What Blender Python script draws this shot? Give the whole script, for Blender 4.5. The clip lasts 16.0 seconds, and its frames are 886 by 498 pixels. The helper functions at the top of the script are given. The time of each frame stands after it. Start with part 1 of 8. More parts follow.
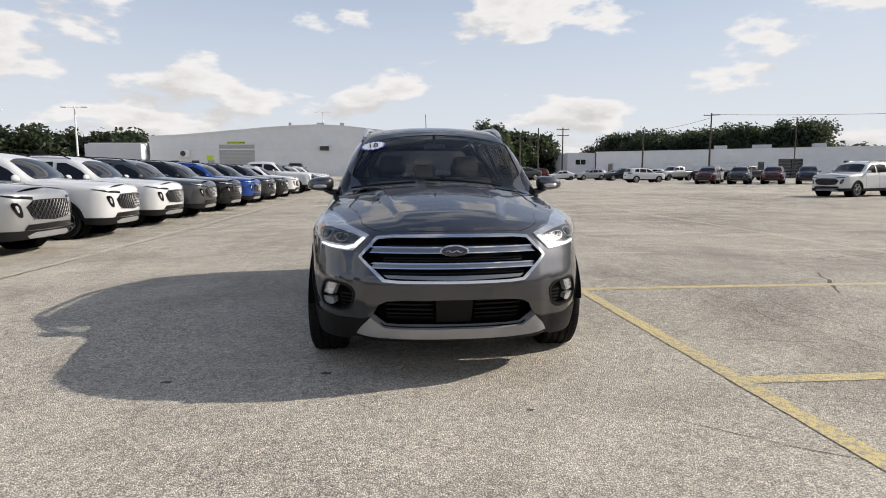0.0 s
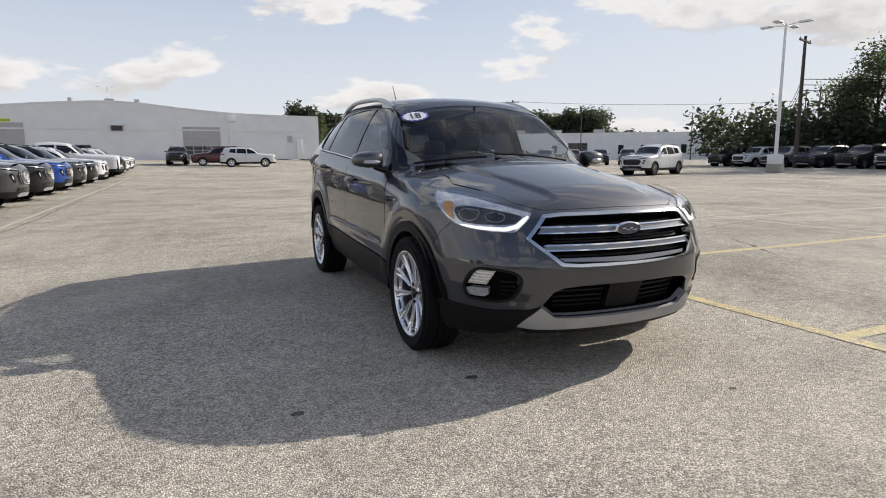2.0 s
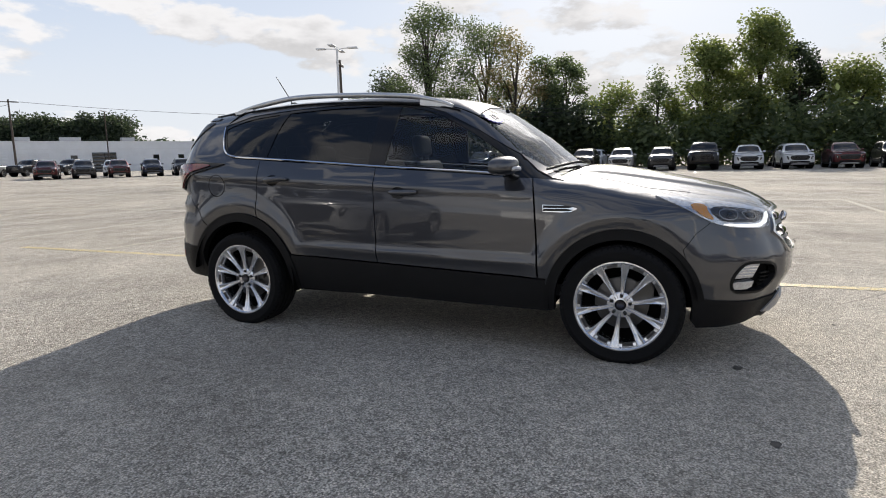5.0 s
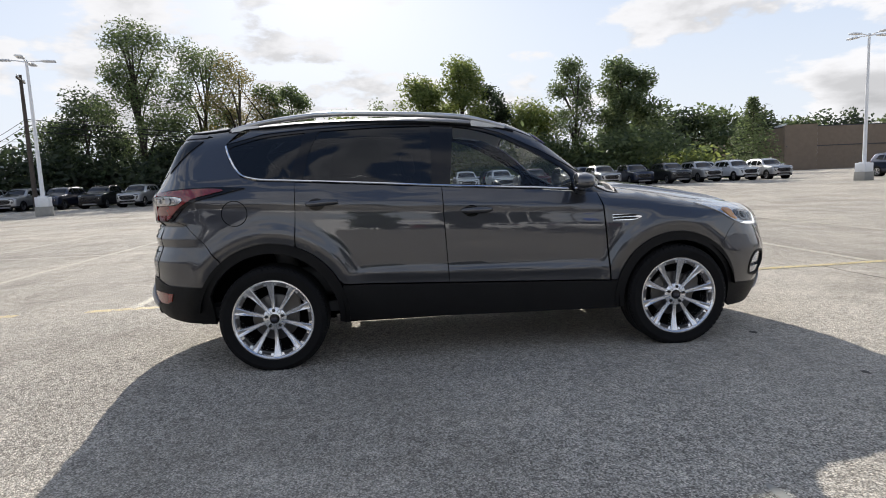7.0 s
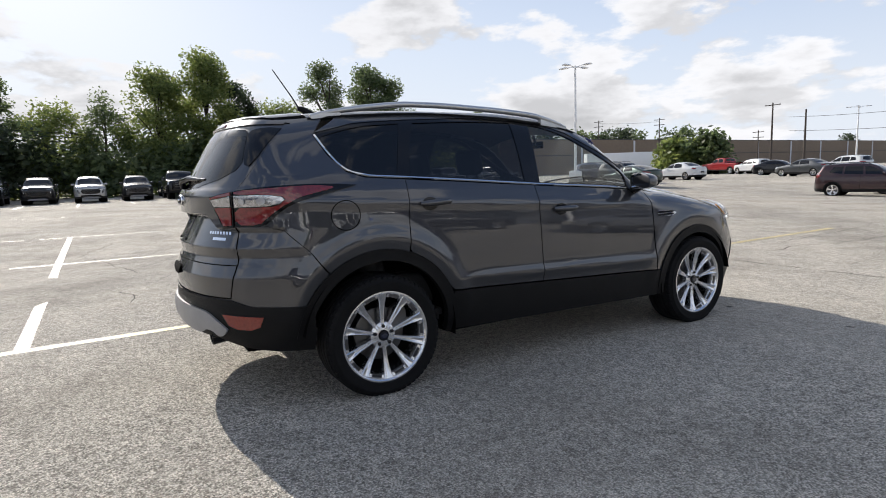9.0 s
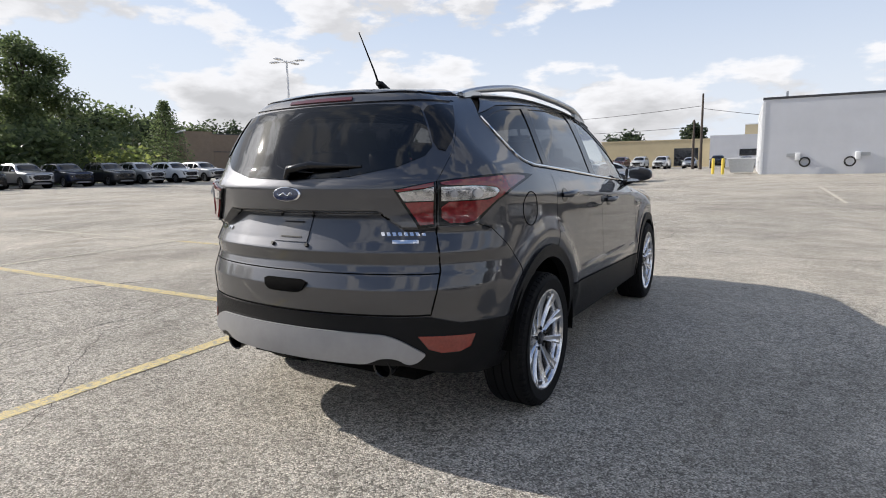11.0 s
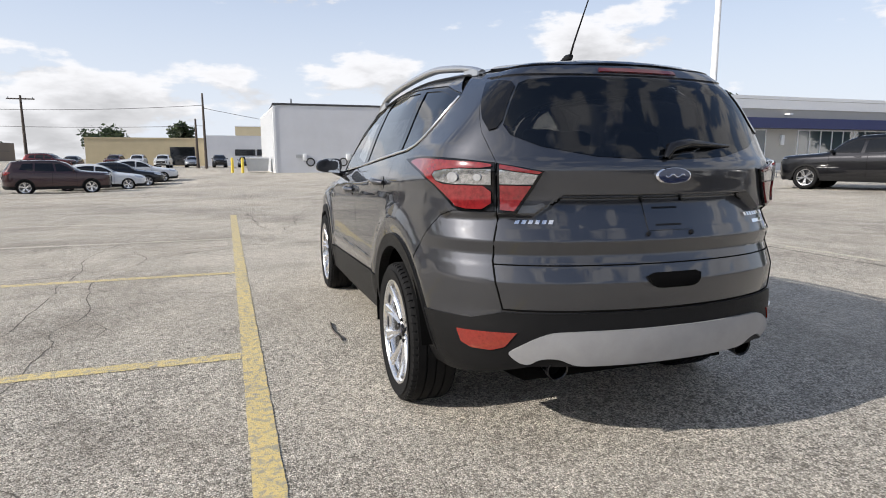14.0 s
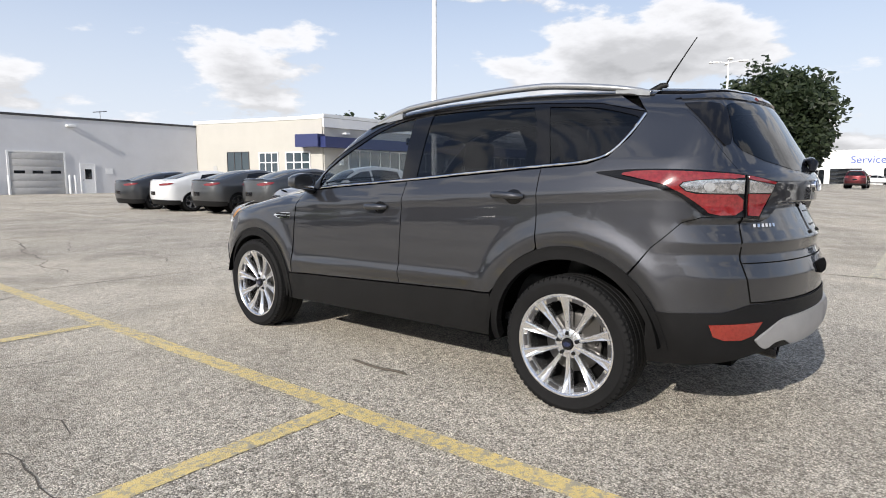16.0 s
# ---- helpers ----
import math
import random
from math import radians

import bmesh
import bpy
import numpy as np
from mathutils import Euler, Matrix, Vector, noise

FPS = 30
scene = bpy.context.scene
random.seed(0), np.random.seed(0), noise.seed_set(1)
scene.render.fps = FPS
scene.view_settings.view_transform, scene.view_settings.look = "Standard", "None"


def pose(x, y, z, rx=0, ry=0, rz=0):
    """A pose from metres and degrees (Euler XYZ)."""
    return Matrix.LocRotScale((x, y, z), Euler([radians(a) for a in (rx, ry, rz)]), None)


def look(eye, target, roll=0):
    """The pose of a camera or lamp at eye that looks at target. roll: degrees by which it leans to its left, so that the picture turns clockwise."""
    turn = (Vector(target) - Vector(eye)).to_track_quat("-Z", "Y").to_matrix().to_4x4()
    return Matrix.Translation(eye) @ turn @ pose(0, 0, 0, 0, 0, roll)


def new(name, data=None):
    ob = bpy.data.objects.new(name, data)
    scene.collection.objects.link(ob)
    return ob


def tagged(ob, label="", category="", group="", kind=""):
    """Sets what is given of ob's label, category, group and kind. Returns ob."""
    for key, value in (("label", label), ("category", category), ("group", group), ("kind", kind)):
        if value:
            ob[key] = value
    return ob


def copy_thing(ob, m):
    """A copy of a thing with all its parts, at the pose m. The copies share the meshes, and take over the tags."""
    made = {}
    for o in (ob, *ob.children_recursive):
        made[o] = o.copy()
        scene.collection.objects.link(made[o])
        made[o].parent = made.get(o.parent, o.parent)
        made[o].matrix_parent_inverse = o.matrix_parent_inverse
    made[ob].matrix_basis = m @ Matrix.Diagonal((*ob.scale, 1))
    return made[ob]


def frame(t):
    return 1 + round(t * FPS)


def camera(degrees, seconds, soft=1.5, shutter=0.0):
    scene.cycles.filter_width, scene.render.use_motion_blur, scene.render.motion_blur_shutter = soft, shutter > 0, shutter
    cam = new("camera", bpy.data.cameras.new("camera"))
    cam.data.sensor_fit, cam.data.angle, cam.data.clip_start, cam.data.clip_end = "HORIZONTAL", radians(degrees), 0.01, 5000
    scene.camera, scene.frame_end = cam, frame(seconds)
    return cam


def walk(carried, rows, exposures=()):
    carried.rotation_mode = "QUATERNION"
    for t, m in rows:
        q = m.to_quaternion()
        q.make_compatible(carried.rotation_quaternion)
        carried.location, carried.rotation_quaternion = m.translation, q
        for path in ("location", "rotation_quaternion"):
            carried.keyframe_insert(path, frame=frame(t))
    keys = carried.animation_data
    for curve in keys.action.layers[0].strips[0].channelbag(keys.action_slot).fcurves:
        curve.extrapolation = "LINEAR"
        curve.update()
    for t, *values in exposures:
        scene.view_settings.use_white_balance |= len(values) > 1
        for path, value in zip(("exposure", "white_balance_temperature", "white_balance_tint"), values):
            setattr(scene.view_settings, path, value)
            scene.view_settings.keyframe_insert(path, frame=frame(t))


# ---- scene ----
cam = camera(74.2, 16.0, 1.0)
PATH = [
    (0, (-0.303, -5.4, 1.179), (-0.154, -3.421, 0.931), -0.2),
    (0.5, (-0.634, -5.241, 1.172), (-0.38, -3.275, 0.914), -0.2),
    (1, (-1.084, -5.09, 1.167), (-0.689, -3.148, 0.896), -0.3),
    (1.5, (-1.538, -4.86, 1.136), (-0.968, -2.965, 0.847), -0.4),
    (2, (-2.01, -4.562, 1.123), (-1.242, -2.741, 0.817), -0.4),
    (2.5, (-2.444, -4.18, 1.12), (-1.465, -2.465, 0.805), -0.5),
    (3, (-2.854, -3.714, 1.122), (-1.669, -2.135, 0.801), -0.6),
    (3.5, (-3.232, -3.245, 1.124), (-1.856, -1.83, 0.803), -0.7),
    (4, (-3.589, -2.749, 1.149), (-2.039, -1.526, 0.83), -0.7),
    (4.2, (-3.746, -2.542, 1.161), (-2.134, -1.405, 0.838), -0.8),
    (6.3, (-4.568, -0.256, 1.146), (-2.588, -0.093, 0.919), -2.5),
    (6.5, (-4.607, -0.042, 1.171), (-2.622, 0.031, 0.944), -2.6),
    (7, (-4.603, 0.535, 1.163), (-2.623, 0.376, 0.93), -2.5),
    (7.5, (-4.564, 1.119, 1.182), (-2.616, 0.742, 0.932), -2.4),
    (8, (-4.361, 1.671, 1.192), (-2.467, 1.083, 0.932), -2.2),
    (8.2, (-4.257, 1.875, 1.192), (-2.391, 1.203, 0.935), -2.1),
    (10.3, (-2.632, 3.722, 1.249), (-1.334, 2.226, 0.969), -1.5),
    (10.5, (-2.411, 3.865, 1.23), (-1.199, 2.299, 0.945), -1.4),
    (11, (-1.86, 4.12, 1.227), (-0.882, 2.4, 0.939), -1.1),
    (11.5, (-1.269, 4.308, 1.222), (-0.549, 2.464, 0.932), -0.8),
    (12, (-0.685, 4.421, 1.224), (-0.242, 2.493, 0.927), -0.7),
    (12.5, (-0.131, 4.4, 1.2), (0.045, 2.429, 0.916), -0.3),
    (13, (0.418, 4.406, 1.187), (0.308, 2.431, 0.893), -0.3),
    (13.5, (0.976, 4.258, 1.181), (0.607, 2.316, 0.878), -0.2),
    (14, (1.542, 4.075, 1.176), (0.918, 2.2, 0.869), -0.1),
    (14.5, (2.044, 3.762, 1.183), (1.175, 1.987, 0.878), -0.3),
    (15, (2.537, 3.452, 1.165), (1.43, 1.811, 0.881), -0.1),
    (15.5, (2.967, 3.066, 1.156), (1.637, 1.595, 0.896), -0.0),
    (16, (3.4, 2.668, 1.137), (1.876, 1.395, 0.899), 0.1),
]
walk(cam, [(t, look(eye, target, roll)) for t, eye, target, roll in PATH], exposures=((0, 0.36, 6800, 10), (4, 0.42, 6750, 10), (7, 0.54, 6550, 10), (10.5, 0.50, 6500, 10), (16, 0.52, 6500, 10)))


# ---------------------------------------------------------------- light
SUN_AZ, SUN_EL = 84.5, 29.3      # degrees: from +y towards +x, and up
world = bpy.data.worlds.new("sky")
world.use_nodes = True
scene.world = world


def build_sky():
    """A clear sky with broken cumulus that thins out overhead and whitens to the horizon."""
    nt = world.node_tree
    N, L = nt.nodes, nt.links

    def num(op, *args, clamp=False):
        n = N.new("ShaderNodeMath")
        n.operation, n.use_clamp = op, clamp
        for i, a in enumerate(args):
            if isinstance(a, (int, float)):
                n.inputs[i].default_value = a
            else:
                L.new(a, n.inputs[i])
        return n.outputs[0]

    def remap(v, a, b, c, d):
        n = N.new("ShaderNodeMapRange")
        n.interpolation_type = 'SMOOTHSTEP'
        for k, x in zip(("From Min", "From Max", "To Min", "To Max"), (a, b, c, d)):
            n.inputs[k].default_value = x
        L.new(v, n.inputs["Value"])
        return n.outputs["Result"]

    def blend(f, a, b):
        n = N.new("ShaderNodeMix")
        n.data_type = 'RGBA'
        for k, x in ((0, f), (6, a), (7, b)):
            if isinstance(x, tuple):
                n.inputs[k].default_value = (*x, 1)
            elif isinstance(x, (int, float)):
                n.inputs[k].default_value = x
            else:
                L.new(x, n.inputs[k])
        return n.outputs[2]

    sky = N.new("ShaderNodeTexSky")
    sky.sky_type = 'NISHITA'
    sky.sun_disc = False
    sky.sun_elevation, sky.sun_rotation = radians(SUN_EL), radians(SUN_AZ)
    sky.dust_density, sky.air_density = 1.0, 1.0
    dim = N.new("ShaderNodeMix")
    dim.data_type, dim.blend_type = 'RGBA', 'MULTIPLY'
    dim.inputs[0].default_value = 1
    L.new(sky.outputs[0], dim.inputs[6])
    dim.inputs[7].default_value = (.085, .085, .085, 1)
    tc = N.new("ShaderNodeTexCoord")
    sep = N.new("ShaderNodeSeparateXYZ")
    L.new(tc.outputs["Generated"], sep.inputs[0])
    up = num('MAXIMUM', sep.outputs[2], 0.0)
    # puffs in the direction's own space, flattened towards the horizon
    vec = N.new("ShaderNodeCombineXYZ")
    L.new(sep.outputs[0], vec.inputs[0])
    L.new(sep.outputs[1], vec.inputs[1])
    L.new(num('MULTIPLY', num('POWER', up, .9), 2.4), vec.inputs[2])

    def cloud_noise(shift, scale, detail, rough):
        add = N.new("ShaderNodeVectorMath")
        add.operation = 'ADD'
        L.new(vec.outputs[0], add.inputs[0])
        add.inputs[1].default_value = shift
        n = N.new("ShaderNodeTexNoise")
        n.inputs["Scale"].default_value, n.inputs["Detail"].default_value, n.inputs["Roughness"].default_value = scale, detail, rough
        L.new(add.outputs[0], n.inputs["Vector"])
        return n.outputs["Fac"]

    shape = cloud_noise((3.1, 1.7, 0), 4.4, 11, .55)
    lit = cloud_noise((3.1 + .03, 1.7, .07), 4.4, 11, .55)        # the same field, a step towards the sun
    wide = cloud_noise((5.2, 8.4, 0), 1.5, 3, .5)
    field = num('ADD', shape, num('MULTIPLY', num('SUBTRACT', wide, .5), .42))
    cover = num('MULTIPLY', remap(field, .503, .566, 0, 1), remap(up, .42, .85, 1.0, .6))
    shade = remap(num('SUBTRACT', lit, shape), -.05, .07, 1.0, 0.0)
    thick = remap(field, .56, .74, 0, 1)
    bright = num('MULTIPLY', num('SUBTRACT', 1.0, num('MULTIPLY', thick, .36)), num('ADD', .80, num('MULTIPLY', shade, .28)))
    toward = N.new("ShaderNodeVectorMath")
    toward.operation = 'DOT_PRODUCT'
    L.new(tc.outputs["Generated"], toward.inputs[0])
    ce = math.cos(radians(SUN_EL))
    toward.inputs[1].default_value = (ce * math.sin(radians(SUN_AZ)), ce * math.cos(radians(SUN_AZ)), math.sin(radians(SUN_EL)))
    glare = remap(toward.outputs["Value"], .45, 1.0, 0, 1)
    aureole = remap(toward.outputs["Value"], .970, 1.0, 0, 1)
    tone = N.new("ShaderNodeMix")
    tone.data_type, tone.blend_type = 'RGBA', 'MULTIPLY'
    tone.inputs[0].default_value = 1
    tone.inputs[6].default_value = (.60, .60, .615, 1)
    L.new(num('MULTIPLY', bright, num('ADD', .95, num('ADD', num('MULTIPLY', glare, -.06), num('MULTIPLY', aureole, 3.0)))), tone.inputs[7])
    haze = remap(up, .0, .34, .80, .0)
    high = remap(up, .20, .62, 0, 1)
    base = blend(haze, blend(.68, dim.outputs[2], blend(high, (.39, .455, .585), (.11, .165, .30))), (.53, .56, .61))
    base = blend(num('MULTIPLY', glare, .38), base, (.45, .49, .55))
    base = blend(remap(toward.outputs["Value"], .985, 1.0, 0, 1), base, (1.8, 1.75, 1.65))
    out = blend(num('MULTIPLY', cover, .95), base, tone.outputs[2])
    L.new(out, N["Background"].inputs[0])
    N["Background"].inputs[1].default_value = SKY_STRENGTH


SKY_STRENGTH = 1.12
build_sky()
sun = new("sun", bpy.data.lights.new("sun", 'SUN'))
sun.data.energy, sun.data.angle, sun.data.color = 3.8, radians(.55), (1, .94, .86)
sun.matrix_world = look((50 * math.sin(radians(SUN_AZ)), 50 * math.cos(radians(SUN_AZ)), 50 * math.tan(radians(SUN_EL)) / math.cos(0)), (0, 0, 0))

# ---------------------------------------------------------------- mesh helpers
from mathutils.geometry import delaunay_2d_cdt


def chaikin(pts, n=2, closed=True):
    """Rounds the corners of an outline; a point given twice stays sharp."""
    p = [np.array(q, float) for q in pts]
    for _ in range(n):
        out, m = [], len(p)
        for i in range(m if closed else m - 1):
            a, b = p[i], p[(i + 1) % m]
            out += [a * .75 + b * .25, a * .25 + b * .75]
        if not closed:
            out = [p[0]] + out + [p[-1]]
        p = out
    keep = [p[0]]
    for q in p[1:]:
        if np.hypot(*(q - keep[-1])[:2]) > 1e-4:
            keep.append(q)
    return [tuple(float(v) for v in q) for q in keep]


def dense(pts, d, closed=True):
    out, m = [], len(pts)
    for i in range(m if closed else m - 1):
        a, b = np.array(pts[i], float), np.array(pts[(i + 1) % m], float)
        k = max(1, int(math.ceil(np.linalg.norm(b - a) / d)))
        out += [tuple(a + (b - a) * j / k) for j in range(k)]
    if not closed:
        out.append(tuple(pts[-1]))
    return out


def inside(q, poly):
    x, y = q[:, 0], q[:, 1]
    res = np.zeros(len(q), bool)
    n = len(poly)
    for i in range(n):
        (x0, y0), (x1, y1) = poly[i], poly[(i + 1) % n]
        if y0 != y1:
            res ^= ((y0 > y) != (y1 > y)) & (x < (x1 - x0) * (y - y0) / (y1 - y0) + x0)
    return res


def inset(poly, d):
    """The outline moved inwards by d."""
    p = np.array(poly, float)
    e = np.roll(p, -1, 0) - p
    n = np.stack([-e[:, 1], e[:, 0]], -1) / np.maximum(np.linalg.norm(e, axis=1, keepdims=True), 1e-9)
    area = 0.5 * np.sum(p[:, 0] * np.roll(p[:, 1], -1) - np.roll(p[:, 0], -1) * p[:, 1])
    v = n + np.roll(n, 1, 0)
    v /= np.maximum(np.linalg.norm(v, axis=1, keepdims=True), 1e-6)
    return [tuple(q) for q in p + v * d * np.sign(area)]


PATCHES = {}


def patch(shell, outline, holes=(), chart="ring", off=0.0, th=0.012, d=0.04, half=False, gap=0.0, dome=0.0):
    """The piece of skin below, worked out once for both sides of a car."""
    key = (id(shell), tuple(map(tuple, outline)), tuple(tuple(map(tuple, h)) for h in holes), chart, off, th, d, half, gap, dome)
    if key not in PATCHES:
        PATCHES[key] = make_patch(shell, outline, holes, chart, off, th, d, half, gap, dome)
    return PATCHES[key]


def make_patch(shell, outline, holes=(), chart="ring", off=0.0, th=0.012, d=0.04, half=False, gap=0.0, dome=0.0):
    """A piece of a car's skin inside an outline of the chart: points, normals, faces. half: it ends on the centre line and is mirrored there."""
    mid = 0.0 if chart == "lid" else MID
    on_mid = (lambda q: abs(q[0]) < 1e-6) if chart == "lid" else (lambda q: abs(abs(q[0]) - mid) < 1e-6)
    if gap:
        was, outline = outline, inset(outline, gap)
        outline = [((w[0] if on_mid(w) else q[0]), q[1]) for w, q in zip(was, outline)]
    rings = [dense(outline, d * .6)] + [dense(h, d * .6) for h in holes]
    pts, edges = [], []
    for r in rings:
        k = len(pts)
        pts += [Vector(q) for q in r]
        edges += [(k + i, k + (i + 1) % len(r)) for i in range(len(r))]
    b = np.array(rings[0])
    lo, hi = b.min(0), b.max(0)
    gx, gy = np.arange(lo[0] + d / 2, hi[0], d), np.arange(lo[1] + d / 2, hi[1], d * .8)
    grid = np.array([(x + (j % 2) * d / 2, y) for j, y in enumerate(gy) for x in gx]).reshape(-1, 2)
    if len(grid):
        ok = inside(grid, rings[0])
        for h in rings[1:]:
            ok &= ~inside(grid, h)
        rim = np.concatenate([np.array(r) for r in rings])
        ok[ok] = np.min(np.sum((rim[None] - grid[ok][:, None]) ** 2, 2), 1) > (d * .4) ** 2
        pts += [Vector(q) for q in grid[ok]]
    v2, _, tris, *_ = delaunay_2d_cdt(pts, edges, [], 0, 1e-6)
    q = np.array([(v.x, v.y) for v in v2])
    t = np.array([f for f in tris if len(f) == 3])
    c = q[t].mean(1)
    ok = inside(c, rings[0])
    for h in rings[1:]:
        ok &= ~inside(c, h)
    t = t[ok]
    p = shell.ring(q) if chart == "ring" else shell.lid(q)
    n = shell.normal(p)
    fn = np.cross(p[t[:, 1]] - p[t[:, 0]], p[t[:, 2]] - p[t[:, 0]])
    flip = (fn * n[t].mean(1)).sum(1) < 0
    t[flip] = t[flip][:, ::-1]
    lift = np.full(len(q), off)
    if dome:
        rim = np.concatenate([np.array(r) for r in rings])
        lift = lift + dome * step01(np.sqrt(np.min(np.sum((rim[None] - q[:, None]) ** 2, 2), 1)), 0, 0.035)
    p0 = p + n * lift[:, None]
    count = {}
    for f in t:
        for i in range(3):
            count[(int(f[i]), int(f[(i + 1) % 3]))] = True
    free = [(a, c2) for a, c2 in count if (c2, a) not in count]
    if half:
        free = [(a, c2) for a, c2 in free if not (on_mid(q[a]) and on_mid(q[c2]))]
    V, N, F = list(p0), list(n), [tuple(int(i) for i in f) for f in t]
    if th:
        for a, c2 in free:
            e = p0[c2] - p0[a]
            m = np.cross(e, n[a])
            m = m / max(np.linalg.norm(m), 1e-9)
            k = len(V)
            V += [p0[a], p0[c2], p0[c2] - n[c2] * th, p0[a] - n[a] * th]
            N += [m] * 4
            F.append((k + 1, k, k + 3, k + 2))
    V, N = np.array(V), np.array(N)
    if half:
        V2, N2 = V * (-1, 1, 1), N * (-1, 1, 1)
        for i in range(len(q)):
            if on_mid(q[i]):
                N[i, 0] = N2[i, 0] = 0
        k = len(V)
        return np.concatenate([V, V2]), np.concatenate([N, N2]), F + [tuple(k + i for i in f[::-1]) for f in F]
    return V, N, F


def mirrored(g):
    V, N, F = g
    return V * (-1, 1, 1), N * (-1, 1, 1), [f[::-1] for f in F]


def skin_mesh(name, g, material):
    V, N, F = g
    me = bpy.data.meshes.new(name)
    me.from_pydata([tuple(v) for v in V], [], F)
    me.materials.append(material)
    me.polygons.foreach_set("use_smooth", [True] * len(me.polygons))
    N = N / np.maximum(np.linalg.norm(N, axis=1, keepdims=True), 1e-9)
    me.normals_split_custom_set_from_vertices([tuple(v) for v in N])
    return me


def bm_mesh(name, bm, material, smooth=0.0):
    """A mesh from a bmesh; smooth: the angle, in degrees, up to which edges are shaded round."""
    bmesh.ops.recalc_face_normals(bm, faces=bm.faces[:])
    me = bpy.data.meshes.new(name)
    bm.to_mesh(me)
    bm.free()
    for m in (material if isinstance(material, (list, tuple)) else [material]):
        me.materials.append(m)
    if smooth:
        me.polygons.foreach_set("use_smooth", [True] * len(me.polygons))
        me.set_sharp_from_angle(angle=radians(smooth))
    return me


def put(name, me, parent=None, label="", m=None):
    ob = new(name, me)
    if parent is not None:
        ob.parent = parent
    if m is not None:
        ob.matrix_basis = m
    return tagged(ob, label=label)


def thing(name, label, category, group="", kind="", m=None):
    ob = new(name)
    ob.empty_display_size = 0.2
    if m is not None:
        ob.matrix_basis = m
    return tagged(ob, label=label, category=category, group=group, kind=kind)


def add_box(bm, x0, x1, y0, y1, z0, z1, bevel=0.0, m=None):
    r = bmesh.ops.create_cube(bm, size=1)
    vs = r["verts"]
    for v in vs:
        v.co = Vector(((x0 + x1) / 2 + v.co.x * (x1 - x0), (y0 + y1) / 2 + v.co.y * (y1 - y0), (z0 + z1) / 2 + v.co.z * (z1 - z0)))
    if bevel:
        es = list({e for v in vs for e in v.link_edges})
        out = bmesh.ops.bevel(bm, geom=es, offset=bevel, segments=2, profile=0.5, affect='EDGES')
        vs = list({v for f in out["faces"] for v in f.verts} | {v for v in vs if v.is_valid})
    if m is not None:
        bmesh.ops.transform(bm, matrix=m, verts=vs)
    return vs


def box_mesh(name, material, *b, bevel=0.0, m=None):
    bm = bmesh.new()
    add_box(bm, *b, bevel=bevel, m=m)
    return bm_mesh(name, bm, material, 40 if bevel else 0)


def add_lathe(bm, prof, n=32, axis="z", m=None, cap=False):
    """Turns (radius, height) points round an axis."""
    rows = []
    for r, h in prof:
        row = []
        for i in range(n):
            a = 2 * math.pi * i / n
            c, s = r * math.cos(a), r * math.sin(a)
            co = {"z": (c, s, h), "x": (h, c, s), "y": (c, h, s)}[axis]
            row.append(bm.verts.new(m @ Vector(co) if m is not None else co))
        rows.append(row)
    for a, b in zip(rows, rows[1:]):
        for i in range(n):
            bm.faces.new((a[i], a[(i + 1) % n], b[(i + 1) % n], b[i]))
    for row, (r, h) in ((rows[0], prof[0]), (rows[-1], prof[-1])):
        if cap and r > 1e-5:
            bm.faces.new(row)
    bmesh.ops.remove_doubles(bm, verts=[v for row in rows for v in row], dist=1e-6)
    return rows


def add_tube(bm, path, radii, n=8, flat=1.0):
    """A tube along points; flat squeezes it along its second axis."""
    path = [Vector(p) for p in path]
    rows = []
    for i, p in enumerate(path):
        t = (path[min(i + 1, len(path) - 1)] - path[max(i - 1, 0)]).normalized()
        side = t.cross(Vector((0, 0, 1)))
        side = side.normalized() if side.length > 1e-4 else Vector((1, 0, 0))
        up = side.cross(t).normalized()
        r = radii[i] if isinstance(radii, (list, tuple)) else radii
        rows.append([bm.verts.new(p + side * (r * math.cos(2 * math.pi * j / n)) + up * (r * flat * math.sin(2 * math.pi * j / n))) for j in range(n)])
    for a, b in zip(rows, rows[1:]):
        for j in range(n):
            bm.faces.new((a[j], a[(j + 1) % n], b[(j + 1) % n], b[j]))
    bm.faces.new(rows[0])
    bm.faces.new(rows[-1])
    return rows


def add_prism(bm, outline, axis, a, b):
    """An outline of two coordinates, pushed from a to b along an axis."""
    def co(u, v, h):
        return {"x": (h, u, v), "y": (u, h, v), "z": (u, v, h)}[axis]
    lo = [bm.verts.new(co(u, v, a)) for u, v in outline]
    hi = [bm.verts.new(co(u, v, b)) for u, v in outline]
    n = len(outline)
    for i in range(n):
        bm.faces.new((lo[i], lo[(i + 1) % n], hi[(i + 1) % n], hi[i]))
    bm.faces.new(lo)
    bm.faces.new(hi)

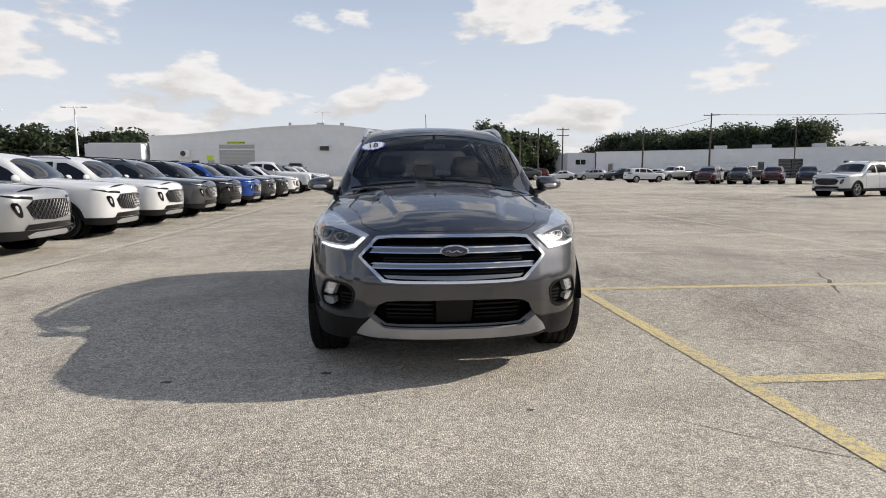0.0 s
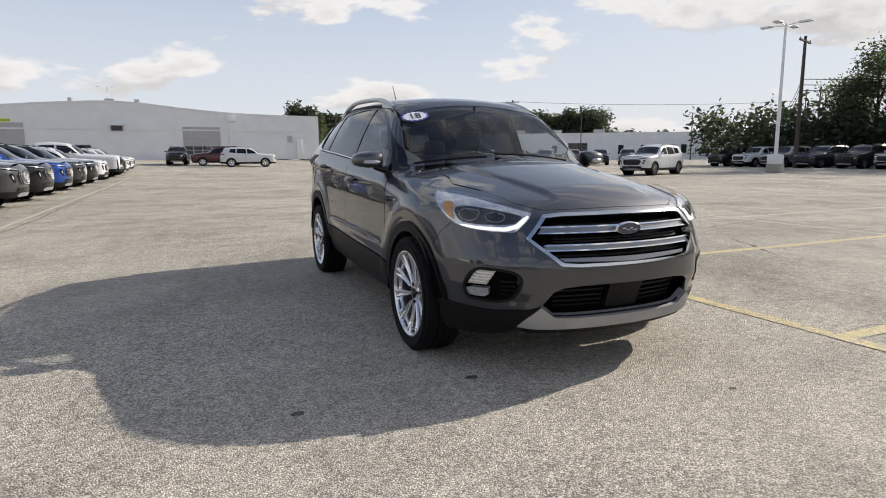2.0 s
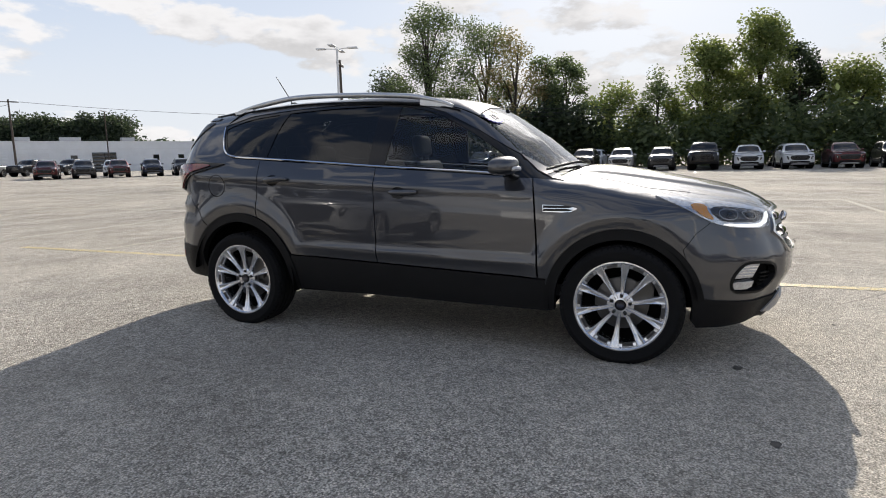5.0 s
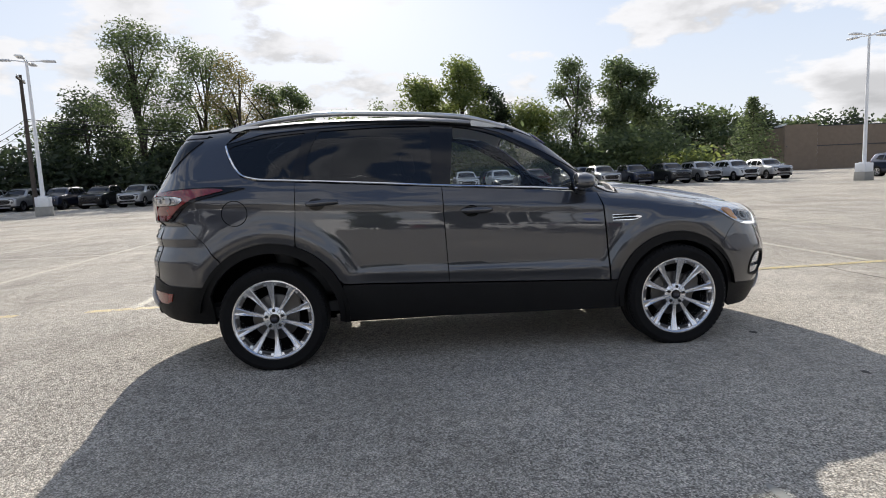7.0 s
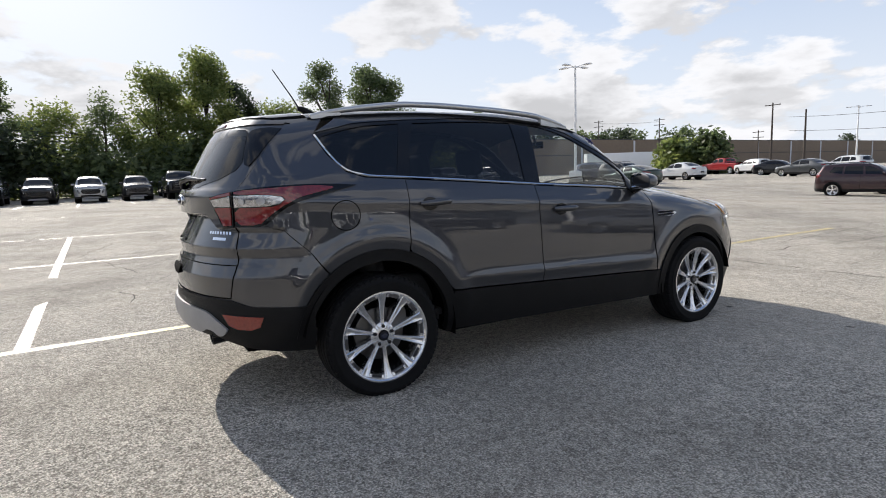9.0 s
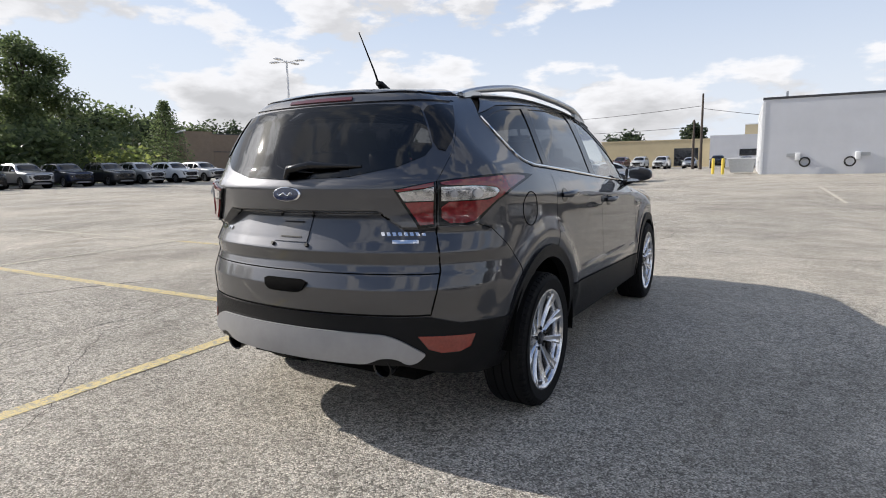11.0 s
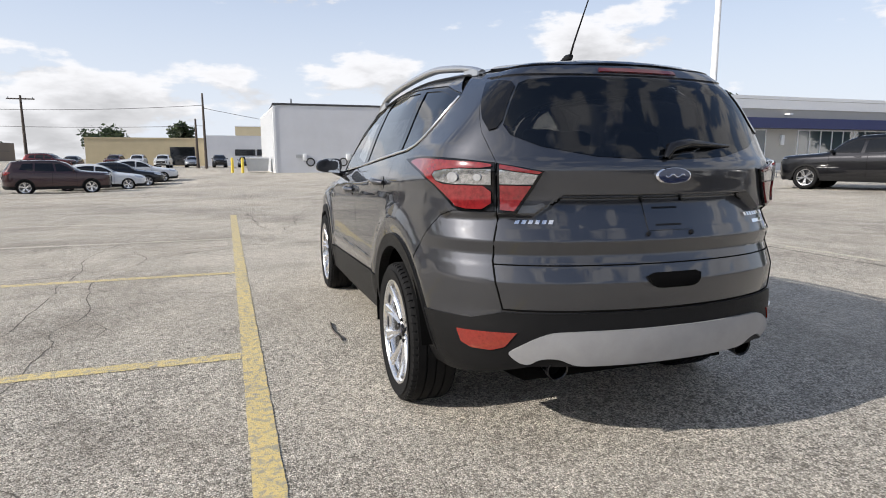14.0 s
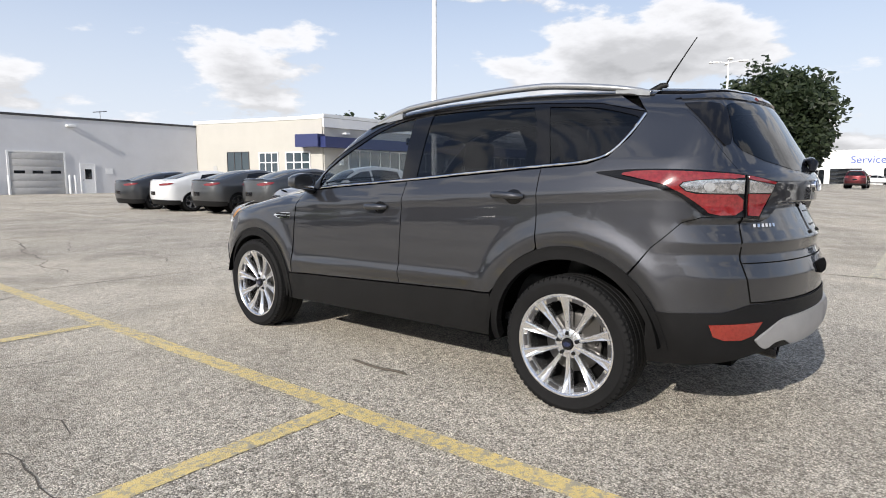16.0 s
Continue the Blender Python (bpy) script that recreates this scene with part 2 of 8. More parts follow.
# ---------------------------------------------------------------- materials
def material(name, color=(.5, .5, .5), rough=.5, metal=0.0, coat=0.0, spec=.5, vary=0.0, scale=8.0, bump=0.0, bump_scale=200.0, emit=None):
    """A principled material whose colour wanders by vary, with fine relief."""
    m = bpy.data.materials.new(name)
    m.use_nodes = True
    nt = m.node_tree
    b = nt.nodes["Principled BSDF"]
    b.inputs["Base Color"].default_value = (*color, 1)
    b.inputs["Roughness"].default_value = rough
    b.inputs["Metallic"].default_value = metal
    b.inputs["Specular IOR Level"].default_value = spec
    b.inputs["Coat Weight"].default_value = coat
    b.inputs["Coat Roughness"].default_value = 0.03
    if emit:
        b.inputs["Emission Color"].default_value = (*emit[:3], 1)
        b.inputs["Emission Strength"].default_value = emit[3]
    if vary or bump:
        tc = nt.nodes.new("ShaderNodeTexCoord")
    if vary:
        n1 = nt.nodes.new("ShaderNodeTexNoise")
        n1.inputs["Scale"].default_value = scale
        n1.inputs["Detail"].default_value = 8
        n1.inputs["Roughness"].default_value = .65
        nt.links.new(tc.outputs["Object"], n1.inputs["Vector"])
        ramp = nt.nodes.new("ShaderNodeMapRange")
        ramp.inputs["From Min"].default_value, ramp.inputs["From Max"].default_value = .3, .7
        ramp.inputs["To Min"].default_value, ramp.inputs["To Max"].default_value = 1 - vary, 1 + vary
        nt.links.new(n1.outputs["Fac"], ramp.inputs["Value"])
        mul = nt.nodes.new("ShaderNodeMix")
        mul.data_type, mul.blend_type = 'RGBA', 'MULTIPLY'
        mul.inputs["Factor"].default_value = 1
        mul.inputs[6].default_value = (*color, 1)
        nt.links.new(ramp.outputs["Result"], mul.inputs[7])
        nt.links.new(mul.outputs[2], b.inputs["Base Color"])
    if bump:
        n2 = nt.nodes.new("ShaderNodeTexNoise")
        n2.inputs["Scale"].default_value = bump_scale
        n2.inputs["Detail"].default_value = 4
        nt.links.new(tc.outputs["Object"], n2.inputs["Vector"])
        bp = nt.nodes.new("ShaderNodeBump")
        bp.inputs["Strength"].default_value = bump
        bp.inputs["Distance"].default_value = 0.01
        nt.links.new(n2.outputs["Fac"], bp.inputs["Height"])
        nt.links.new(bp.outputs["Normal"], b.inputs["Normal"])
    return m


def glass(name, tint, gloss=1.0, ior=1.5):
    """Thin tinted glass: what passes takes the tint, the rest mirrors."""
    m = bpy.data.materials.new(name)
    m.use_nodes = True
    nt = m.node_tree
    nt.nodes.remove(nt.nodes["Principled BSDF"])
    tr = nt.nodes.new("ShaderNodeBsdfTransparent")
    tr.inputs["Color"].default_value = (*tint, 1)
    gl = nt.nodes.new("ShaderNodeBsdfGlossy")
    gl.inputs["Roughness"].default_value = 0.02
    gl.inputs["Color"].default_value = (gloss, gloss, gloss, 1)
    lw = nt.nodes.new("ShaderNodeLayerWeight")
    lw.inputs["Blend"].default_value = .5
    p5 = nt.nodes.new("ShaderNodeMath")
    p5.operation = 'POWER'
    p5.inputs[1].default_value = 5
    nt.links.new(lw.outputs["Facing"], p5.inputs[0])
    fr = nt.nodes.new("ShaderNodeMath")
    fr.operation, fr.use_clamp = 'MULTIPLY_ADD', True
    base = ((ior - 1) / (ior + 1)) ** 2
    fr.inputs[1].default_value, fr.inputs[2].default_value = 1 - base, base
    nt.links.new(p5.outputs[0], fr.inputs[0])
    mix = nt.nodes.new("ShaderNodeMixShader")
    nt.links.new(fr.outputs[0], mix.inputs[0])
    nt.links.new(tr.outputs[0], mix.inputs[1])
    nt.links.new(gl.outputs[0], mix.inputs[2])
    nt.links.new(mix.outputs[0], nt.nodes["Material Output"].inputs[0])
    return m


def flake_paint(name, color, metal=.75, rough=.38):
    """Metallic car paint: fine flakes under a clear coat, with a little dust."""
    m = material(name, color, rough, metal, coat=1.0, spec=.06)
    nt = m.node_tree
    b = nt.nodes["Principled BSDF"]
    tc = nt.nodes.new("ShaderNodeTexCoord")
    vo = nt.nodes.new("ShaderNodeTexVoronoi")
    vo.inputs["Scale"].default_value = 900
    b.inputs["Coat IOR"].default_value = 1.74
    nt.links.new(tc.outputs["Object"], vo.inputs["Vector"])
    mr = nt.nodes.new("ShaderNodeMapRange")
    mr.inputs["To Min"].default_value, mr.inputs["To Max"].default_value = .75, 1.3
    nt.links.new(vo.outputs["Color"], mr.inputs["Value"])
    mul = nt.nodes.new("ShaderNodeMix")
    mul.data_type, mul.blend_type = 'RGBA', 'MULTIPLY'
    mul.inputs["Factor"].default_value = 1
    mul.inputs[6].default_value = (*color, 1)
    nt.links.new(mr.outputs["Result"], mul.inputs[7])
    nt.links.new(mul.outputs[2], b.inputs["Base Color"])
    dust = nt.nodes.new("ShaderNodeTexNoise")
    dust.inputs["Scale"].default_value = 5
    dust.inputs["Detail"].default_value = 6
    nt.links.new(tc.outputs["Object"], dust.inputs["Vector"])
    mr2 = nt.nodes.new("ShaderNodeMapRange")
    mr2.inputs["To Min"].default_value, mr2.inputs["To Max"].default_value = .008, .045
    nt.links.new(dust.outputs["Fac"], mr2.inputs["Value"])
    nt.links.new(mr2.outputs["Result"], b.inputs["Coat Roughness"])
    return m


M_PAINT = flake_paint("dark grey metallic paint", (.050, .0515, .059), 1.0, .50)
M_BLACK = material("black trim plastic", (.007, .007, .0075), .5, spec=.18, bump=.15, bump_scale=400, vary=.2)
M_GLOSS = material("gloss black", (.005, .005, .006), .10, spec=.42)
# near-black: recesses, wheel wells and hollows get their shade from this colour
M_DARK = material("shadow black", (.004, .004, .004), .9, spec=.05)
M_CHROME = material("chrome", (.86, .86, .87), .07, 1.0)
M_BRIGHT = material("bright trim", (.62, .62, .63), .17, 1.0)
M_SATIN = material("satin silver", (.26, .265, .275), .30, .9, vary=.06)
M_RAIL = material("satin silver rail", (.55, .56, .57), .30, .85, vary=.06)
M_SKID = material("silver skid paint", (.34, .34, .35), .40, .35, vary=.08)
M_ALLOY = material("polished alloy", (.80, .80, .81), .20, .95, vary=.05)
M_ALLOY_DARK = material("dark alloy", (.10, .10, .105), .35, .8)
M_RUBBER = material("tyre rubber", (.0075, .0075, .008), .75, spec=.18, bump=.2, bump_scale=120, vary=.25)
M_DISC = material("brake disc", (.11, .105, .10), .4, .9)
M_GLASS = glass("clear tinted glass", (.86, .89, .88), ior=1.55)
M_PRIVACY = glass("privacy glass", (.09, .092, .097), ior=1.55)
M_LENS = glass("clear lens", (.93, .94, .95))
M_RED = material("red lens", (.17, .012, .014), .10, coat=1, spec=.6, vary=.35, scale=55)
M_REDDARK = material("dark red lens", (.10, .008, .010), .15, coat=1)
M_ORANGE = material("orange red reflector", (.19, .016, .009), .16, coat=1, vary=.2, scale=90)
M_AMBER = material("amber lens", (.62, .27, .05), .15, coat=1)
M_SILVERLENS = material("reflector silver", (.50, .51, .53), .16, .55, vary=.25, scale=60, coat=.6)
M_HEADBASE = material("bright headlamp reflector", (.64, .65, .67), .2, .75, vary=.4, scale=34)
M_SILL = material("dark grey plastic cladding", (.008, .008, .0085), .5, spec=.20, bump=.15, bump_scale=400, vary=.15)
M_TAILCLEAR = material("clear tail lens over silver", (.50, .50, .51), .14, .8, vary=.5, scale=46, coat=1)
M_LAMPWHITE = material("daytime light guide", (.9, .92, .95), .2, emit=(1, 1, 1, .6))
M_BOWL = material("dark lamp chamber", (.05, .05, .055), .25, .5)
M_BADGE = material("deep blue badge", (.008, .014, .05), .15, coat=1)
M_SEAT = material("charcoal seat leather", (.045, .045, .047), .55, bump=.3, bump_scale=90, vary=.2)
M_DASH = material("dark dashboard plastic", (.03, .03, .032), .6, vary=.2, bump=.2)
M_WHITE = material("white paper sticker", (.8, .81, .83), .6)
M_INK = material("navy ink", (.015, .015, .03), .6)
M_BLUEINK = material("blue sticker edge", (.08, .09, .45), .6)

# ---------------------------------------------------------------- car surfaces
def smooth_curve(pts):
    """A monotone cubic through points, as a function of an array."""
    px = np.array([p[0] for p in pts], float)
    py = np.array([p[1] for p in pts], float)
    h, d = np.diff(px), np.diff(py) / np.diff(px)
    m = np.zeros(len(px))
    m[0], m[-1] = d[0], d[-1]
    for i in range(1, len(px) - 1):
        if d[i - 1] * d[i] > 0:
            w1, w2 = 2 * h[i] + h[i - 1], h[i] + 2 * h[i - 1]
            m[i] = (w1 + w2) / (w1 / d[i - 1] + w2 / d[i])

    def at(x):
        x = np.asarray(x, float)
        xc = np.clip(x, px[0], px[-1])
        i = np.clip(np.searchsorted(px, xc) - 1, 0, len(px) - 2)
        t = (xc - px[i]) / h[i]
        y = ((2 * t**3 - 3 * t**2 + 1) * py[i] + (t**3 - 2 * t**2 + t) * h[i] * m[i]
             + (3 * t**2 - 2 * t**3) * py[i + 1] + (t**3 - t**2) * h[i] * m[i + 1])
        return y + np.where(x < px[0], (x - px[0]) * m[0], 0) + np.where(x > px[-1], (x - px[-1]) * m[-1], 0)
    return at


def smax(a, b, k):
    h = np.maximum(k - np.abs(a - b), 0) / k
    return np.maximum(a, b) + h * h * k / 4


def step01(x, a, b):
    t = np.clip((x - a) / (b - a), 0, 1)
    return t * t * (3 - 2 * t)


class Shell:
    """The outer skin of a car: nose at -y, tail at +y, the zero set of f(x, y, z)."""
    A, R = 1.3, 0.9

    def __init__(self, half_width, section, belt, top, nose, tail, crown=0.15, nose_plan=(0.5, 0.6), tail_plan=(0.31, 0.5),
                 arches=(), sweep=0.22, detail=None, floor=0.2):
        self.half_width, self.section, self.belt, self.top = map(smooth_curve, (half_width, section, belt, top))
        self.nose, self.tail = smooth_curve(nose), smooth_curve(tail)
        self.crown, self.nose_plan, self.tail_plan = crown, nose_plan, tail_plan
        self.arches, self.sweep, self.detail, self.floor = arches, sweep, detail, floor

    def f(self, p):
        x, y, z = np.abs(p[..., 0]), p[..., 1], p[..., 2]
        inset = self.section(z - self.belt(y))
        w = self.half_width(y) - inset
        for ay, az, ar in self.arches:
            r = np.hypot(y - ay, z - az)
            w = w + 0.016 * np.exp(-((r - ar) / 0.055) ** 2) * step01(z, az - 0.05, az + 0.15)
        side = x - w
        yy = y - self.sweep * x * x * step01(y, -0.1, -0.9)
        top = z - (self.top(yy) - self.crown * x * x)
        a, b = self.nose_plan
        front = (self.nose(z) + a * x**2 + b * x**8) - y
        a, b = self.tail_plan
        rear = y - (self.tail(z) - a * x**2 - b * x**6)
        if self.detail:
            side, top, front, rear = self.detail(x, y, z, side, top, front, rear)
        out = smax(side, top * 0.85, 0.09)
        out = smax(out, front * 0.9, 0.10)
        out = smax(out, rear * 0.95, 0.07)
        return smax(out, self.floor - z, 0.04)

    def shoot(self, o, d, far=1.6):
        """The outermost hit of rays from o along d, looking inwards."""
        rs = np.linspace(far, 0.0, 33)
        v = np.stack([self.f(o + d * r) for r in rs], 0)
        inside = v < 0
        k = np.where(inside.any(0), inside.argmax(0), len(rs) - 1)
        hi, lo = rs[np.maximum(k - 1, 0)], rs[k]
        for _ in range(15):
            mid = (hi + lo) / 2
            inn = self.f(o + d * mid[..., None]) < 0
            lo, hi = np.where(inn, mid, lo), np.where(inn, hi, mid)
        return o + d * ((lo + hi) / 2)[..., None]

    def ring(self, q):
        """Points (s, z) of the chart that runs round the left half of the car, from the nose over the side to the tail."""
        s, z = q[..., 0], q[..., 1]
        th = np.maximum(np.abs(s) - self.A, 0) / self.R
        o = np.stack([0 * s, np.clip(s, -self.A, self.A), z], -1)
        d = np.stack([np.cos(th), np.sign(s) * np.sin(th), 0 * s], -1)
        return self.shoot(o, d)

    def lid(self, q):
        """Points (x, y) seen from above."""
        x, y = q[..., 0], q[..., 1]
        return self.shoot(np.stack([x, y, 0 * x + 0.55], -1), np.stack([0 * x, 0 * x, 0 * x + 1], -1), 1.5)

    def normal(self, p):
        e = 0.004
        g = np.stack([self.f(p + e * np.eye(3)[i]) - self.f(p - e * np.eye(3)[i]) for i in range(3)], -1)
        return g / np.maximum(np.linalg.norm(g, axis=-1, keepdims=True), 1e-9)

    def to_s(self, p):
        """The ring chart's (s, z) of points on the skin."""
        p = np.asarray(p, float)
        x, y, z = np.abs(p[..., 0]), p[..., 1], p[..., 2]
        over = np.maximum(np.abs(y) - self.A, 0)
        th = np.arctan2(over, x)
        return np.stack([np.where(np.abs(y) <= self.A, y, np.sign(y) * (self.A + self.R * th)), z], -1)

    def front(self, x, z):
        p = self.shoot(np.array([[x, -0.9, z]]), np.array([[0.0, -1, 0]]))
        return tuple(self.to_s(p)[0])

    def back(self, x, z):
        p = self.shoot(np.array([[x, 0.9, z]]), np.array([[0.0, 1, 0]]))
        return tuple(self.to_s(p)[0])

    def flanks(self, yz):
        q = np.array(yz, float)
        o = np.stack([0 * q[:, 0], q[:, 0], q[:, 1]], -1)
        return [tuple(v) for v in self.to_s(self.shoot(o, np.array([[1.0, 0, 0]]) + 0 * o))]

    def flank(self, y, z):
        p = self.shoot(np.array([[0.0, y, z]]), np.array([[1.0, 0, 0]]))
        return tuple(self.to_s(p)[0])


MID = Shell.A + Shell.R * math.pi / 2      # the chart's s on the centre line


def main_detail(x, y, z, side, top, front, rear):
    # number plate recess, tail lip and hatch crease
    brow = 1.030 - 0.070 * np.clip((np.abs(x) - 0.43) / 0.10, 0, 1)
    rear = rear + 0.36 * np.clip(z - 0.868, 0, 0.17) * step01(z, brow + 0.008, brow - 0.010)
    rear = rear - np.interp(z, (0.60, 0.713, 0.774, 0.780, 0.813, 0.865, 0.91), (0.0, 0.018, -0.001, -0.004, -0.014, 0.004, 0.0))
    # the muzzle round the grille stands forward of the lamps
    front = front - 0.022 * step01(x, 0.58, 0.49) * step01(z, 0.87, 0.83)
    # bonnet ridges
    ridge = 0.29 + 0.18 * np.clip(y + 1.95, 0, 0.95)
    top = top - 0.016 * step01(x, ridge + 0.045, ridge - 0.020) * step01(y, -0.95, -1.15) * step01(y, -2.08, -1.85)
    # flank crease low on the doors, with a hollow above it
    side = side - 0.014 * np.exp(-((z - 0.575 - 0.03 * (y - 0.2)) / 0.030) ** 2) * step01(y, -0.95, -0.7) * step01(y, 0.95, 0.6)
    side = side - 0.008 * np.exp(-((z - 1.0 - 0.09 * y * 0.6) / 0.03) ** 2) * step01(y, -1.1, -0.7)
    # the cabin narrows towards the tail
    side = side + 0.46 * np.clip(z - 1.22, 0, 0.5) * step01(y, 0.7, 2.15)
    return side, top, front, rear


MAIN_SUV = Shell(
    half_width=[(-2.3, .72), (-2.0, .82), (-1.7, .868), (-1.35, .885), (-.8, .882), (0, .885), (.8, .888), (1.35, .89), (1.7, .872), (2.0, .835), (2.3, .77)],
    section=[(-.95, .11), (-.85, .055), (-.75, .03), (-.62, .016), (-.5, .012), (-.35, .016), (-.2, .022), (-.1, .034), (-.04, .055), (0, .075),
             (.05, .097), (.2, .160), (.35, .235), (.45, .295), (.6, .40)],
    belt=[(-2.2, .98), (-1.0, 1.03), (-.5, 1.062), (.22, 1.12), (1.1, 1.19), (1.5, 1.215), (2.2, 1.24)],
    top=[(-2.4, .76), (-2.2, .855), (-2.12, .89), (-1.98, .935), (-1.8, .975), (-1.55, 1.025), (-1.2, 1.085), (-1.06, 1.10), (-.98, 1.125),
         (-.7, 1.325), (-.42, 1.505), (-.25, 1.572), (0, 1.612), (.4, 1.634), (.9, 1.634), (1.4, 1.614), (1.8, 1.578), (2.0, 1.556), (2.3, 1.51)],
    nose=[(.1, -1.98), (.22, -2.12), (.3, -2.17), (.42, -2.215), (.5, -2.245), (.58, -2.245), (.68, -2.212), (.78, -2.17), (.86, -2.150), (1.0, -2.02), (1.3, -1.5), (1.6, -1.0)],
    tail=[(.1, 2.05), (.28, 2.18), (.38, 2.245), (.5, 2.265), (.6, 2.26), (.75, 2.245), (.9, 2.227), (1.03, 2.212), (1.13, 2.217), (1.16, 2.204), (1.18, 2.188), (1.3, 2.115), (1.45, 2.025), (1.53, 1.975), (1.7, 1.93)],
    nose_plan=(.36, 1.0), arches=((-1.335, .33, .50), (1.335, .34, .54)), detail=main_detail, crown=0.13)

# ---------------------------------------------------------------- the grey compact SUV
def arc(cy, cz, r, a0, a1, n=16):
    """Points (y, z) on a wheel arch, by degrees from +y, up."""
    return [(cy + r * math.cos(radians(a0 + (a1 - a0) * i / n)), cz + r * math.sin(radians(a0 + (a1 - a0) * i / n))) for i in range(n + 1)]


AXLE, HUB = 1.335, .33


def wheel_mesh_set(r_tyre=.342, r_rim=.251, width=.228, spokes=10):
    """Meshes of one wheel that faces +x, centred on its hub."""
    out = {}
    w = width / 2
    bm = bmesh.new()
    prof = [(r_rim - .012, -w * .82), (r_rim + .02, -w * .98), (r_tyre - .035, -w), (r_tyre - .010, -w * .84)]
    for k in range(4):                     # tread ribs and grooves
        a, b = -w * .74 + k * w * .385, -w * .74 + k * w * .385 + w * .30
        prof += [(r_tyre, a), (r_tyre, b), (r_tyre - .009, b + .002), (r_tyre - .009, b + w * .07)]
    prof += [(r_tyre - .010, w * .84), (r_tyre - .022, w * .95), (r_tyre - .045, w), (r_rim + .058, w * 1.03), (r_rim + .052, w * 1.035), (r_rim + .048, w * 1.02),
             (r_rim + .030, w * 1.015), (r_rim + .018, w * .985), (r_rim + .012, w * .98), (r_rim - .004, w * .86)]
    add_lathe(bm, prof, 72, "x")
    out["wheel"] = bm_mesh("wheel", bm, M_RUBBER, 35)
    bm = bmesh.new()
    for k in range(60):                    # shoulder blocks of the tread
        a = 360 * k / 60
        for sx in (-1, 1):
            m = Matrix.Rotation(radians(a + 3 * (sx > 0)), 4, 'X')
            v = [bm.verts.new(m @ Vector((sx * x, y, z))) for x, y, z in
                 ((w * .72, -.011, r_tyre - .001), (w * .72, .011, r_tyre - .001), (w * .90, -.012, r_tyre - .008), (w * .90, .012, r_tyre - .008),
                  (w * .985, -.012, r_tyre - .034), (w * .985, .012, r_tyre - .034), (w * .80, -.012, r_tyre - .034), (w * .80, .012, r_tyre - .034))]
            for f in ((0, 1, 3, 2), (2, 3, 5, 4), (0, 2, 4, 6), (1, 7, 5, 3)):
                bm.faces.new([v[q] for q in (f if sx > 0 else f[::-1])])
    out["tread"] = bm_mesh("tread", bm, M_RUBBER, 35)
    bm = bmesh.new()
    add_lathe(bm, [(r_rim - .016, -w * .8), (r_rim - .034, -w * .5), (r_rim - .034, w * .45), (r_rim - .036, w * .66), (r_rim - .030, w * .76), (r_rim - .014, w * .80),
                   (r_rim - .010, w * .90), (r_rim - .002, w * .955), (r_rim + .005, w * .95), (r_rim + .006, w * .86), (r_rim - .004, w * .80)], 72, "x")
    out["rim"] = bm_mesh("rim", bm, M_ALLOY, 40)
    bm = bmesh.new()
    add_lathe(bm, [(.001, w * .1), (.14, w * .1), (.15, w * .06), (.15, -w * .1), (.001, -w * .1)], 40, "x")
    out["brake_disc"] = bm_mesh("brake_disc", bm, M_DISC, 35)
    bm = bmesh.new()
    add_prism(bm, [(.05, .02), (.13, -.01), (.165, .05), (.165, .12), (.12, .165), (.06, .13)], "x", -w * .05, w * .32)
    bmesh.ops.bevel(bm, geom=bm.edges[:], offset=.008, segments=2, affect='EDGES')
    out["brake_caliper"] = bm_mesh("brake_caliper", bm, M_DISC, 40)
    # near-black disc, painted as the shade inside the rim
    bm = bmesh.new()
    add_lathe(bm, [(.001, -w * .2), (r_rim - .03, -w * .2), (r_rim - .03, -w * .3), (.001, -w * .3)], 40, "x")
    out["inner_dish"] = bm_mesh("inner_dish", bm, M_DARK, 35)
    bm = bmesh.new()
    add_lathe(bm, [(.001, w * .58), (.060, w * .57), (.074, w * .50), (.080, w * .2), (.001, w * .2)], 30, "x")
    out["hub"] = bm_mesh("hub", bm, M_ALLOY, 35)
    bm = bmesh.new()
    # one spoke: two rounded ridges with a groove between them, flaring out into the rim
    secs = []
    for i in range(10):
        t = i / 9
        r = .040 + (r_rim - .010 - .040) * t
        hw = .0115 + .006 * t + .0125 * t ** 3
        x = w * (.60 + .30 * t - .09 * math.sin(math.pi * t))
        g = .003 + .011 * math.sin(math.pi * min(1, t * 1.15)) ** .7
        secs.append([(x - .040, r, -hw * .95), (x - .014, r, -hw), (x - .003, r, -hw * .86), (x, r, -hw * .66), (x - .002, r, -hw * .46), (x - g, r, -hw * .18),
                     (x - g, r, hw * .18), (x - .002, r, hw * .46), (x, r, hw * .66), (x - .003, r, hw * .86), (x - .014, r, hw), (x - .040, r, hw * .95)])
    rows = [[bm.verts.new(c) for c in sec] for sec in secs]
    for a, b in zip(rows, rows[1:]):
        for j in range(12):
            bm.faces.new((a[j], a[(j + 1) % 12], b[(j + 1) % 12], b[j]))
    bm.faces.new(rows[0])
    bm.faces.new(rows[-1])
    out["spoke"] = bm_mesh("spoke", bm, M_ALLOY, 45)
    bm = bmesh.new()
    # a shallow pocket plate at the rim between two spokes
    pts = [(rr * math.cos(a), rr * math.sin(a)) for rr, sg in ((r_rim - .016, 1), (r_rim - .031, -1)) for a in [sg * radians(-7.5 + 3 * k) for k in range(6)]]
    add_prism(bm, pts, "x", w * .70, w * .815)
    out["rim_pocket"] = bm_mesh("rim_pocket", bm, M_ALLOY_DARK, 30)
    bm = bmesh.new()
